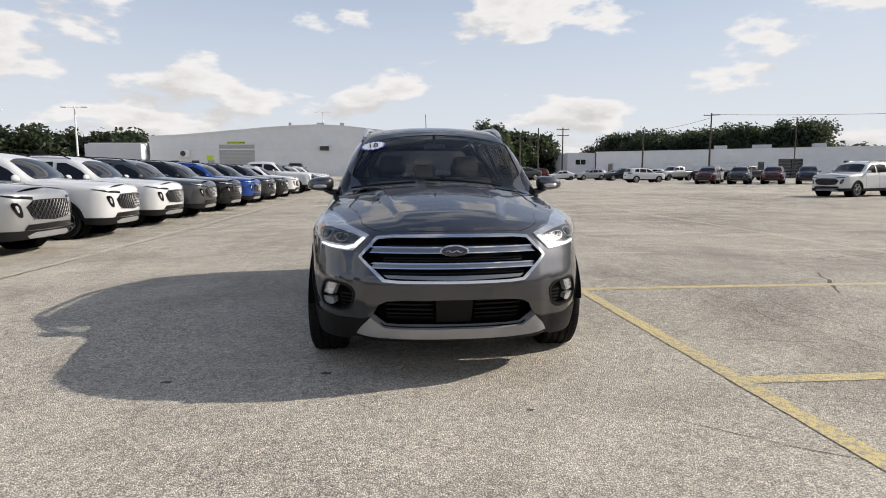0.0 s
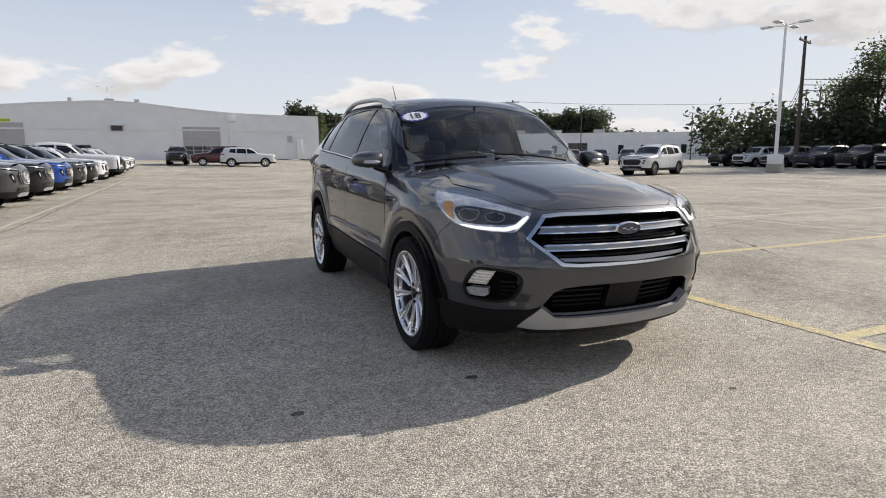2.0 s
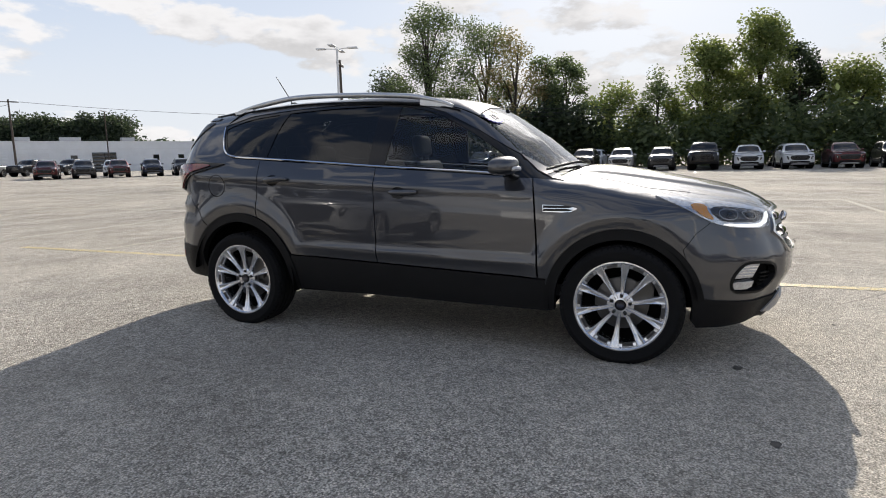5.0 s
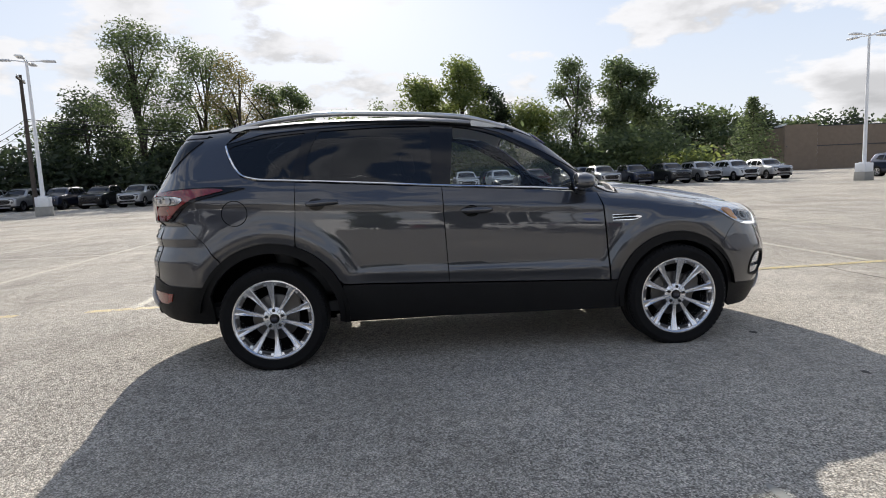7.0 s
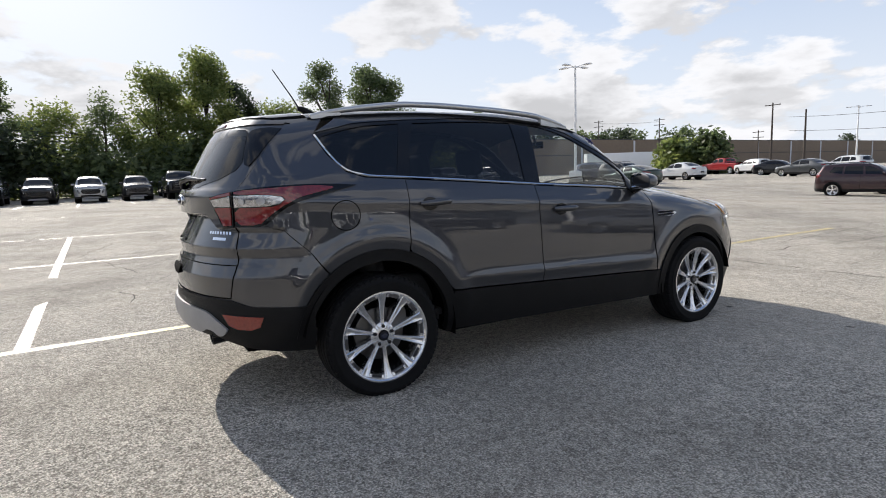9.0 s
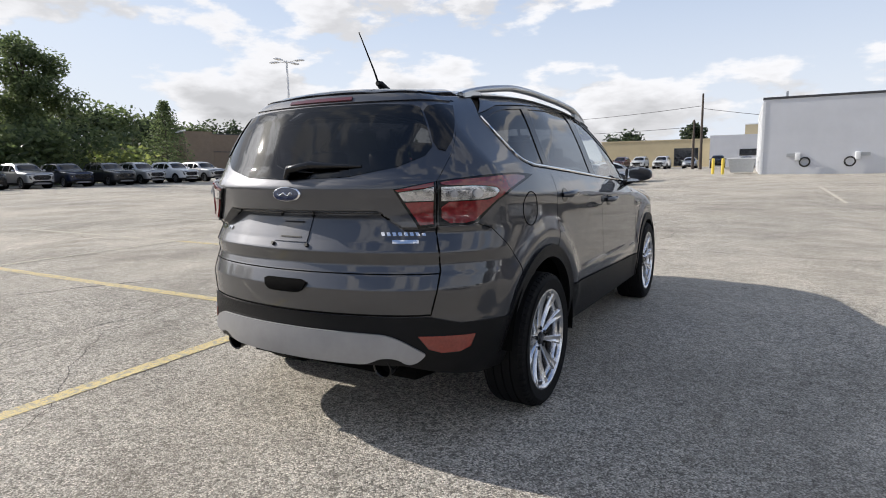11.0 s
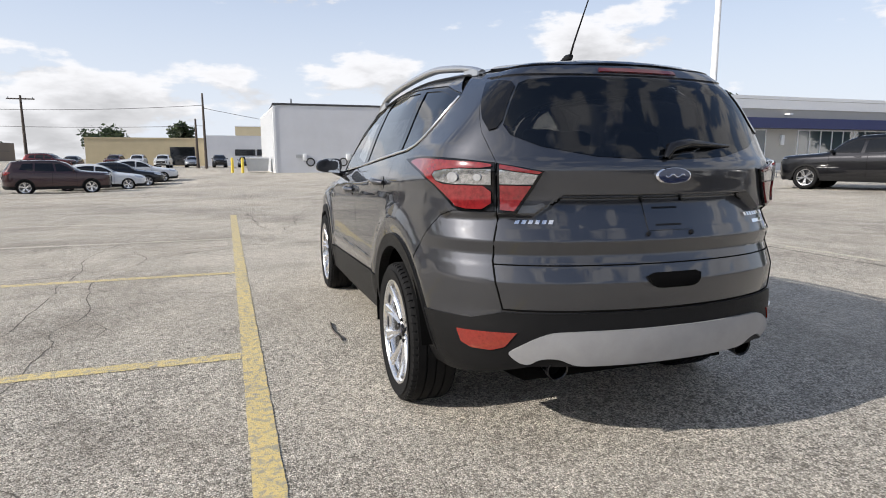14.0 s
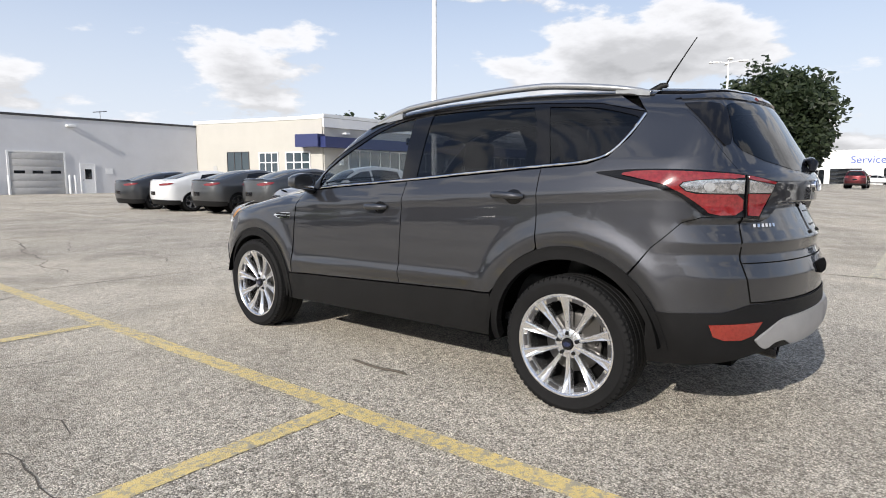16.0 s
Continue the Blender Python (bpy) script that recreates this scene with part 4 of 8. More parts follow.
            g = patch(S, [(s - .008, z), (s - .095, z), (s - .095, z + .004), (s - .008, z + .004)], off=-.004, th=.012, d=.03)
            put("lamp_rib", skin_mesh("lamp_rib", g if side > 0 else mirrored(g), M_CHROME), lamp)
        for z in (.435, .46, .485, .51):
            g = patch(S, [(-2.075, z), (-2.15, z), (-2.15, z + .008), (-2.075, z + .008)], off=-.02, th=.012, d=.03)
            put("bezel_fin", skin_mesh("bezel_fin", g if side > 0 else mirrored(g), M_BLACK), fogs[i])

    hl = chaikin([(-1.533, .938), (-1.533, .938), (-1.80, .918), (-2.03, .887), (-2.208, .846), (-2.208, .846), (-2.198, .818), (-2.14, .757), (-2.12, .755), (-1.975, .762), (-1.85, .780), (-1.765, .816), (-1.67, .874)], 2)
    for side in (1, -1):
        mk = (lambda g: g) if side > 0 else mirrored
        base = put("headlamp", skin_mesh("headlamp", mk(patch(S, hl, off=.005, th=.02, d=.02)), M_HEADBASE), car, "clear headlamp with chrome inside and amber marker")
        bowl = chaikin([(-1.790, .862), (-1.84, .878), (-2.00, .862), (-2.155, .836), (-2.165, .822), (-2.115, .787), (-1.90, .794), (-1.845, .806)], 1)
        put("lamp_bowl", skin_mesh("lamp_bowl", mk(patch(S, bowl, off=.008, th=.01, d=.02)), M_BOWL), base)
        for s0, s1, z0, z1 in ((-1.835, -1.955, .806, .868), (-1.975, -2.085, .800, .852)):
            o = chaikin([(s0, z0 + .03), (s0 - .02, z1 - .004), (s1 + .01, z1 - .012), (s1, z1 - .03), (s1 + .02, z0), (s0 - .03, z0 + .002)], 1)
            put("chamber_rim", skin_mesh("chamber_rim", mk(patch(S, o, holes=[inset(o, .004)], off=.012, th=.006, d=.02)), M_SATIN), base)
            c, r = (s0 + s1) / 2, .020
            o = [(c + r * 1.2 * math.cos(a * math.pi / 8), (z0 + z1) / 2 - .002 + r * math.sin(a * math.pi / 8)) for a in range(16)]
            put("projector", skin_mesh("projector", mk(patch(S, o, off=.013, th=.008, d=.012, dome=.006)), M_BOWL), base)
            o = [(c + r * .8 * math.cos(a * math.pi / 8), (z0 + z1) / 2 - .002 + r * .62 * math.sin(a * math.pi / 8)) for a in range(16)]
            put("projector_lens", skin_mesh("projector_lens", mk(patch(S, o, off=.018, th=.006, d=.012, dome=.004)), M_GLOSS), base)
        put("light_guide", skin_mesh("light_guide", mk(patch(S, chaikin([(-1.86, .791), (-1.97, .780), (-2.12, .776), (-2.182, .832), (-2.200, .828), (-2.135, .760), (-1.975, .766), (-1.86, .780)], 1), off=.013, th=.01, d=.02)), M_LAMPWHITE), base, "white daytime running light")
        put("side_marker", skin_mesh("side_marker", mk(patch(S, chaikin([(-1.696, .884), (-1.738, .894), (-1.787, .881), (-1.782, .854), (-1.818, .808), (-1.764, .826)], 1), off=.011, th=.01, d=.02)), M_AMBER), base, "amber side marker")
        put("lamp_lens", skin_mesh("lamp_lens", mk(patch(S, hl, off=.026, th=.004, d=.02)), M_LENS), base)
        # fender vent
        vent = put("fender_vent", skin_mesh("fender_vent", mk(patch(S, chaikin([(-.892, .892), (-.892, .892), (-1.03, .890), (-1.092, .872), (-1.092, .868), (-1.045, .848), (-.895, .852), (-.895, .852)], 1), off=.006, th=.012, d=.02)), M_CHROME), car, "chrome-rimmed arrow-shaped fender vent")
        for z0, z1 in ((.8735, .8880), (.8555, .8700)):
            put("vent_slot", skin_mesh("vent_slot", mk(patch(S, [(-.897, z1), (-1.03, z1), (-1.074, (z0 + z1) / 2), (-1.04, z0), (-.897, z0)], off=.010, th=.006, d=.02)), M_GLOSS), vent)
        # ---- tail lamps, reflectors
        tl = chaikin([(1.465, 1.166), (1.465, 1.166), (1.66, 1.180), (1.85, 1.176), (2.058, 1.155), (2.058, 1.155), (2.058, .976), (2.058, .976), (1.92, .972), (1.88, 1.01), (1.79, 1.088), (1.64, 1.126)], 2)
        lamp = put("tail_lamp", skin_mesh("tail_lamp", mk(patch(S, tl, off=.012, th=.03, d=.03, dome=.010)), M_GLOSS), car, "red and clear wraparound tail lamp")
        red_u = chaikin([(1.575, 1.154), (1.68, 1.168), (1.85, 1.163), (2.05, 1.148), (2.05, 1.136), (1.90, 1.136), (1.80, 1.118), (1.845, 1.078), (1.94, 1.074), (2.05, 1.074), (2.05, .984), (1.93, .983), (1.895, 1.02), (1.80, 1.098), (1.66, 1.136)], 1)
        put("red_lens", skin_mesh("red_lens", mk(patch(S, red_u, off=.024, th=.008, d=.025)), M_RED), lamp)
        put("clear_lens", skin_mesh("clear_lens", mk(patch(S, chaikin([(1.805, 1.116), (1.90, 1.134), (2.05, 1.132), (2.05, 1.132), (2.05, 1.078), (2.05, 1.078), (1.85, 1.081)], 1), off=.025, th=.008, d=.025)), M_TAILCLEAR), lamp)
        tli = [(2.068, 1.152), (2.225, 1.128), (2.135, .968), (2.072, .972)]
        lamp2 = put("tailgate_lamp", skin_mesh("tailgate_lamp", mk(patch(S, tli, off=.012, th=.03, d=.03)), M_GLOSS), hatch, "red and clear inner tail lamp")
        put("clear_lens", skin_mesh("clear_lens", mk(patch(S, [(2.076, 1.132), (2.204, 1.114), (2.186, 1.080), (2.078, 1.080)], off=.018, th=.01, d=.02)), M_TAILCLEAR), lamp2)
        put("red_lens", skin_mesh("red_lens", mk(patch(S, [(2.078, 1.076), (2.182, 1.074), (2.128, .978), (2.080, .982)], off=.018, th=.01, d=.02)), M_RED), lamp2)
        put("red_strip", skin_mesh("red_strip", mk(patch(S, [(2.076, 1.146), (2.216, 1.125), (2.206, 1.117), (2.076, 1.135)], off=.018, th=.01, d=.02)), M_RED), lamp2)
        for s0, w in ((1.915, .020), (2.005, .014)):
            bulb = [(s0 + w * math.cos(a * math.pi / 8), 1.105 + w * .9 * math.sin(a * math.pi / 8)) for a in range(16)]
            put("lamp_bowl", skin_mesh("lamp_bowl", mk(patch(S, bulb, off=.0335, th=.003, d=.02, gap=0)), M_SILVERLENS), lamp)
        put("rear_reflector", skin_mesh("rear_reflector", mk(patch(S, chaikin([(1.935, .515), (1.935, .515), (2.15, .522), (2.15, .522), (2.10, .448), (1.96, .448)], 1), off=.012, th=.02, d=.03)), M_ORANGE), bump_r, "red bumper reflector")
        # ---- door handles
        for doors, y, z in ((doors_f, -.005, .962), (doors_r, .975, 1.048)):
            door = doors[0 if side > 0 else 1]
            o = [(y + .045 + .052 * math.cos(a * math.pi / 10), z - .002 + .038 * math.sin(a * math.pi / 10)) for a in range(20)]
            put("handle_cup", skin_mesh("handle_cup", mk(patch(S, o, off=.002, th=.004, d=.02)), M_GLOSS), door)
            q = np.array([(y - .085 + .19 * i / 12, z + .004 - .002 * i / 12) for i in range(13)])
            p = S.ring(q)
            nn = S.normal(p)
            lift = np.array([.008, .022, .032, .036, .037, .037, .037, .037, .036, .034, .030, .020, .006])
            p = p + nn * lift[:, None]
            if side < 0:
                p = p * (-1, 1, 1)
            bm = bmesh.new()
            add_tube(bm, [tuple(v) for v in p], [.012, .016, .018, .019, .019, .019, .019, .019, .019, .018, .017, .015, .012], 12, 1.0)
            put("handle", bm_mesh("handle", bm, M_PAINT, 60), door)
        # ---- mirrors
        bm = bmesh.new()
        bmesh.ops.create_uvsphere(bm, u_segments=28, v_segments=16, radius=1)
        for v in bm.verts:
            x, y, z = v.co
            y = y if y < .35 else .35 + (y - .35) * .12
            z = z * (1 - .22 * (x + 1) / 2) - .10 * x
            sx = math.copysign(abs(x) ** .55, x)
            zz = math.copysign(abs(z) ** .6, z) * (1 - .20 * max(0, sx))
            v.co = Vector((side * (.918 + .104 * sx), -.675 + .085 * y + .03 * max(0, sx), 1.118 + .060 * zz))
        mirror = put("wing_mirror", bm_mesh("wing_mirror", bm, M_PAINT, 50), car, "grey wing mirror with a clear turn signal strip")
        bm = bmesh.new()
        add_prism(bm, [(side * .836, 1.060), (side * .985, 1.072), (side * .992, 1.16), (side * .90, 1.172), (side * .84, 1.155)], "y", -.6455, -.640)
        put("mirror_glass", bm_mesh("mirror_glass", bm, M_CHROME), mirror)
        bm = bmesh.new()
        add_tube(bm, [(side * (.86 + .15 * i / 8), -.760 + .085 * (i / 8) ** 2 - .012 * math.sin(i * .4), 1.100 + .004 * i / 8) for i in range(9)], [.006] + [.012] * 7 + [.006], 8, 1.3)
        put("turn_signal", bm_mesh("turn_signal", bm, M_SILVERLENS, 60), mirror)
        bm = bmesh.new()
        add_tube(bm, [(side * .77, -.70, 1.045), (side * .83, -.69, 1.055), (side * .88, -.68, 1.075)], [.05, .04, .035], 10, .6)
        put("mirror_arm", bm_mesh("mirror_arm", bm, M_GLOSS, 60), mirror)
        # ---- roof rails
        ys = np.linspace(-.24, 1.58, 33)
        t = (ys - ys[0]) / (ys[-1] - ys[0])
        base = S.lid(np.stack([np.full(33, .588) - .062 * t ** 2, ys], -1))
        lift = .042 * np.minimum(1, np.minimum(t / .16, (1 - t) / .30)) ** .7 + .006
        pts = [(side * p[0], p[1], p[2] + l) for p, l in zip(base, lift)]
        bm = bmesh.new()
        add_tube(bm, pts, [.016 + .009 * min(1, min(a, 1 - a) / .15) for a in t], 10, .72)
        rail = put("roof_rail", bm_mesh("roof_rail", bm, M_RAIL, 60), car, "satin silver roof rail")
        for a in (0, 1):
            k0, k1 = (0, 4) if a == 0 else (29, 32)
            bm = bmesh.new()
            outline = [(pts[k][1], pts[k][2] + .004) for k in range(k0, k1 + 1)] + [(base[k][1], base[k][2] - .01) for k in range(k1, k0 - 1, -1)]
            add_prism(bm, outline, "x", side * (base[k0][0] - .016), side * (base[k0][0] + .014))
            put("rail_foot", bm_mesh("rail_foot", bm, M_RAIL, 30), rail)
        # rail's black channel
        bm = tube_on(S, [(float(e_at(y)) + .012, y) for y in np.linspace(-.3, 1.6, 30)], .001, .006, "lid")
        me = bm_mesh("roof_seam", bm, M_BLACK, 60)
        put("roof_seam", me if side > 0 else flip_x(me, "roof_seam"), car)

    # ---- tail: black bumper, skid, plate recess, badge
    blk = [(MID, .60), (2.10, .598), (2.10, .598), (1.99, .567), (1.80, .560), (1.715, .555), (1.715, .40), (1.735, .305), (1.9, .325), (2.06, .355), (2.2, .39), (MID, .392)]
    whole("lower_bumper", blk, M_BLACK, off=.007, th=.03, d=.04, gap=0, parent=bump_r, label="black plastic lower bumper")
    whole("rear_skid_plate", chaikin([(MID, .535), (MID, .535), (2.32, .532), (2.24, .522), (2.125, .45), (2.125, .438), (2.155, .408), (2.19, .400), (2.225, .428), (2.285, .430), (2.32, .412), (2.345, .400), (2.40, .396), (MID, .398), (MID, .398)], 2), M_SKID, off=.018, th=.03, d=.03, gap=0, parent=bump_r, label="silver painted rear skid plate", dome=.012)
    whole("release_grip", chaikin([(MID, .742), (MID, .742), (2.595, .742), (2.615, .70), (2.64, .688), (MID, .688), (MID, .688)], 1), M_DARK, off=.012, th=.01, d=.03, gap=0, parent=hatch)
    pl = put("plate_mount", skin_mesh("plate_mount", patch(S, [(MID, 1.01), (2.615, 1.01), (2.615, 1.004), (2.62, .90), (MID, .90)], off=.004, th=.006, d=.03, half=True), M_PAINT), hatch)
    for s, z in ((2.617, 1.012), (2.617, .888)):
        g = (patch(S, [(s + .008 * math.cos(a * math.pi / 5), z + .008 * math.sin(a * math.pi / 5)) for a in range(10)], off=.008, th=.008, d=.02))
        put("plate_screw", skin_mesh("plate_screw", g, M_BLACK), pl)
        put("plate_screw", skin_mesh("plate_screw", mirrored(g), M_BLACK), pl)
    for zc in (.985, .922):
        whole("plate_rib", [(MID, zc), (2.655, zc), (2.655, zc - .006), (MID, zc - .006)], M_BLACK, off=.006, th=.004, d=.03, gap=0, parent=pl)
    for sg in (1, -1):
        me = bm_mesh("crease_gap", tube_on(S, [(s, .777) for s in np.linspace(2.062, MID, 30)], -.0035, .005), M_DARK, 60)
        put("crease_gap", me if sg > 0 else flip_x(me, "crease_gap"), hatch)
        me = bm_mesh("tailgate_gap", tube_on(S, [(2.062, 1.158), (2.066, .97), (2.058, .79), (2.10, .608), (2.16, .6065), (MID, .606)], -.001, .0042), M_DARK, 60)
        put("tailgate_gap", me if sg > 0 else flip_x(me, "tailgate_gap"), hatch)
    oval_badge(hatch, 2.222, 1.108, 4, 1)
    for side, s0, s1, n, lab in ((1, 2.125, 2.265, 6, "chrome raised model name"), (-1, 2.105, 2.285, 8, "chrome raised trim name")):
        for o in letter_bars(hatch, S, s0, s1, .928 if side > 0 else .932, .014, n, lab):
            g = patch(S, o, off=.006, th=.008, d=.03)
            put("letter", skin_mesh("letter", g if side > 0 else mirrored(g), M_CHROME), hatch)
    g = mirrored(patch(S, [(2.135, .902), (2.235, .902), (2.235, .916), (2.135, .916)], off=.005, th=.008, d=.03))
    put("engine_badge", skin_mesh("engine_badge", g, M_CHROME), hatch, "small chrome badge plate")
    # rear wiper
    bm = bmesh.new()
    add_tube(bm, [(.02, 2.20, 1.175), (.0, 2.20, 1.215), (-.10, 2.17, 1.232), (-.22, 2.16, 1.226), (-.34, 2.125, 1.222)], [.014, .024, .024, .013, .008], 8, .8)
    put("rear_wiper", bm_mesh("rear_wiper", bm, M_GLOSS, 60), hatch, "black wiper")
    # front wipers
    for x0, x1 in ((.48, -.10), (-.18, -.66)):
        pts = np.array([(x0 + (x1 - x0) * i / 10, -1.0 + .20 * (x0 + (x1 - x0) * i / 10) ** 2 + .04 * i / 10) for i in range(11)])
        p = S.lid(pts) + np.array([0, 0, .018])
        bm = bmesh.new()
        add_tube(bm, [tuple(v) for v in p], .008, 6)
        put("wiper", bm_mesh("wiper", bm, M_BLACK, 60), car)
    # fuel flap on the right flank
    c = np.array([(1.53 + .078 * math.cos(a * math.pi / 20), 1.012 + .078 * math.sin(a * math.pi / 20)) for a in range(41)])
    me = bm_mesh("fuel_flap_gap", tube_on(S, [tuple(q) for q in c], -.0005, .003), M_DARK, 60)
    put("fuel_flap_gap", flip_x(me, "fuel_flap_gap"), quarters[1])
    # aerial
    base = S.lid(np.array([[0.025, 1.46]]))[0]
    bm = bmesh.new()
    add_tube(bm, [(.025, 1.36, base[2] - .01), (.025, 1.41, base[2] + .02), (.025, 1.45, base[2] + .045), (.025, 1.48, base[2] + .05)], [.03, .026, .02, .013], 10)
    a = put("aerial", bm_mesh("aerial", bm, M_BLACK, 60), car, "black whip aerial on a fin")
    bm = bmesh.new()
    add_tube(bm, [(.025, 1.465, base[2] + .04), (.025, 1.505, base[2] + .11), (.025, 1.625, base[2] + .285)], [.006, .0045, .003], 8)
    put("whip", bm_mesh("whip", bm, M_BLACK, 60), a)
    # ---- sticker with two digits inside the windscreen
    q = S.lid(np.array([[-.505, -.485]]))[0]
    n = Vector(S.normal(np.array([q]))[0])
    star = [((.098 if k % 2 else .080) * math.cos(k * math.pi / 14), (.058 if k % 2 else .047) * math.sin(k * math.pi / 14)) for k in range(28)]
    xax = Vector((1, 0, 0)) - n * n.x
    xax.normalize()
    yax = n.cross(xax)
    m = Matrix((xax, yax, n)).transposed().to_4x4()
    m.translation = Vector(q) + n * .006
    bm = bmesh.new()
    add_prism(bm, star, "z", 0, .002)
    st = put("windscreen_sticker", bm_mesh("windscreen_sticker", bm, M_WHITE), car, "white starburst year sticker", m)
    bm = bmesh.new()
    add_prism(bm, [(x * 1.16, y * 1.18) for x, y in star], "z", -.002, -.0005)
    put("sticker_edge", bm_mesh("sticker_edge", bm, M_BLUEINK), st)
    put("sticker_digits", text_mesh("18", .092, .002, M_INK), st, "", pose(0, -.004, .003))
    # ---- cabin
    put("cabin_floor", box_mesh("cabin_floor", M_DASH, -.72, .72, -1.0, 1.95, .33, .40), car)
    bm = bmesh.new()
    add_prism(bm, [(-1.02, .55), (-1.02, 1.02), (-.86, 1.055), (-.62, 1.03), (-.52, .95), (-.55, .70), (-.7, .55)], "x", -.70, .70)
    bmesh.ops.bevel(bm, geom=bm.edges[:], offset=.02, segments=2, affect='EDGES')
    put("dashboard", bm_mesh("dashboard", bm, M_DASH, 40), car)
    bm = bmesh.new()
    m = pose(.36, -.42, .96, 65)
    path = [m @ Vector((.185 * math.cos(a * math.pi / 14), .185 * math.sin(a * math.pi / 14), 0)) for a in range(29)]
    add_tube(bm, path, .016, 8)
    add_tube(bm, [m @ Vector((-.17, 0, 0)), m @ Vector((0, -.02, -.02)), m @ Vector((.17, 0, 0))], [.015, .045, .015], 8, .6)
    add_tube(bm, [m @ Vector((0, 0, -.02)), m @ Vector((0, 0, -.2))], .03, 8)
    put("steering_wheel", bm_mesh("steering_wheel", bm, M_DASH, 60), car)
    for x in (-.36, .36):
        seat_part(car, x, .0, .25)
    for x in (-.42, 0, .42):
        seat_part(car, x, 1.0, .215, rear=True)
    bm = bmesh.new()
    add_box(bm, -.11, .11, -.60, .55, .40, .72, .03)
    put("centre_console", bm_mesh("centre_console", bm, M_DASH, 40), car)
    bm = bmesh.new()
    add_box(bm, -.09, .09, -.47, -.455, 1.39, 1.445, .01)
    add_tube(bm, [(0, -.46, 1.43), (0, -.43, 1.51)], .012, 8)
    put("inner_mirror", bm_mesh("inner_mirror", bm, M_GLOSS, 40), car)
    whole("headliner", [(0, -.38), (.3, -.39), (.56, -.41), (.53, 0), (.52, 1.0), (.51, 1.6), (.45, 1.85), (0, 1.9)], material("light headliner", (.45, .44, .42), .9), chart="lid", off=-.035, th=0, d=.12, gap=0)
    # ---- wheels
    ws_ = wheel_mesh_set()
    for x, y, turn in ((1, -AXLE, 8), (1, AXLE, 3), (-1, -AXLE, -6), (-1, AXLE, 2)):
        place_wheel(ws_, car, pose(x * .775, y, .328, 0, 0, 0 if x > 0 else 180), 10, turn)
    return car


def text_mesh(words, size, depth, mat, align='CENTER'):
    cu = bpy.data.curves.new("words", 'FONT')
    cu.body, cu.size, cu.extrude, cu.align_x, cu.align_y = words, size, depth, align, 'CENTER'
    ob = bpy.data.objects.new("words", cu)
    me = bpy.data.meshes.new_from_object(ob)
    bpy.data.objects.remove(ob)
    me.materials.clear()
    me.materials.append(mat)
    return me


def seat_part(car, x, y, hw, rear=False):
    bm = bmesh.new()
    add_box(bm, x - hw, x + hw, y - .25, y + .25, .42, .62, .04)
    seat = put("seat", bm_mesh("seat", bm, M_SEAT, 50), car)
    bm = bmesh.new()
    add_box(bm, x - hw, x + hw, -.07, .07, 0, .62, .05, pose(0, y + .24, .56, -16))
    put("backrest", bm_mesh("backrest", bm, M_SEAT, 50), seat)
    bm = bmesh.new()
    add_box(bm, x - .12, x + .12, -.045, .045, .0, .17, .035, pose(0, y + .41, 1.20 if not rear else 1.14, -10))
    add_tube(bm, [(x - .06, y + .39, 1.1), (x - .06, y + .41, 1.22)], .007, 6)
    add_tube(bm, [(x + .06, y + .39, 1.1), (x + .06, y + .41, 1.22)], .007, 6)
    put("headrest", bm_mesh("headrest", bm, M_SEAT, 50), seat)


build_main_car()

# ---------------------------------------------------------------- ground, painted lines, cracks
RISE = smooth_curve([(26, 0), (34, .04), (48, .30), (62, .74), (75, .95), (120, 1.1)])


def gz(x, y):
    """The height of the lot, which climbs gently to the north and east and dips to the south row, with a bank to the west."""
    dip = -.58 * math.exp(-((x - 10.5) ** 2 + (y + 31.5) ** 2) / 98)
    bank = .02 * min(max(-x - 6, 0), 20) * step01(-y, 0, 4) * step01(y, -21, -12)
    return float(dip + bank + .0048 * np.clip(y - 4, 0, 110) + .004 * np.clip(x - 5, 0, 70) + RISE(min(max(y, 26), 120)) * step01(x, 24, 4))


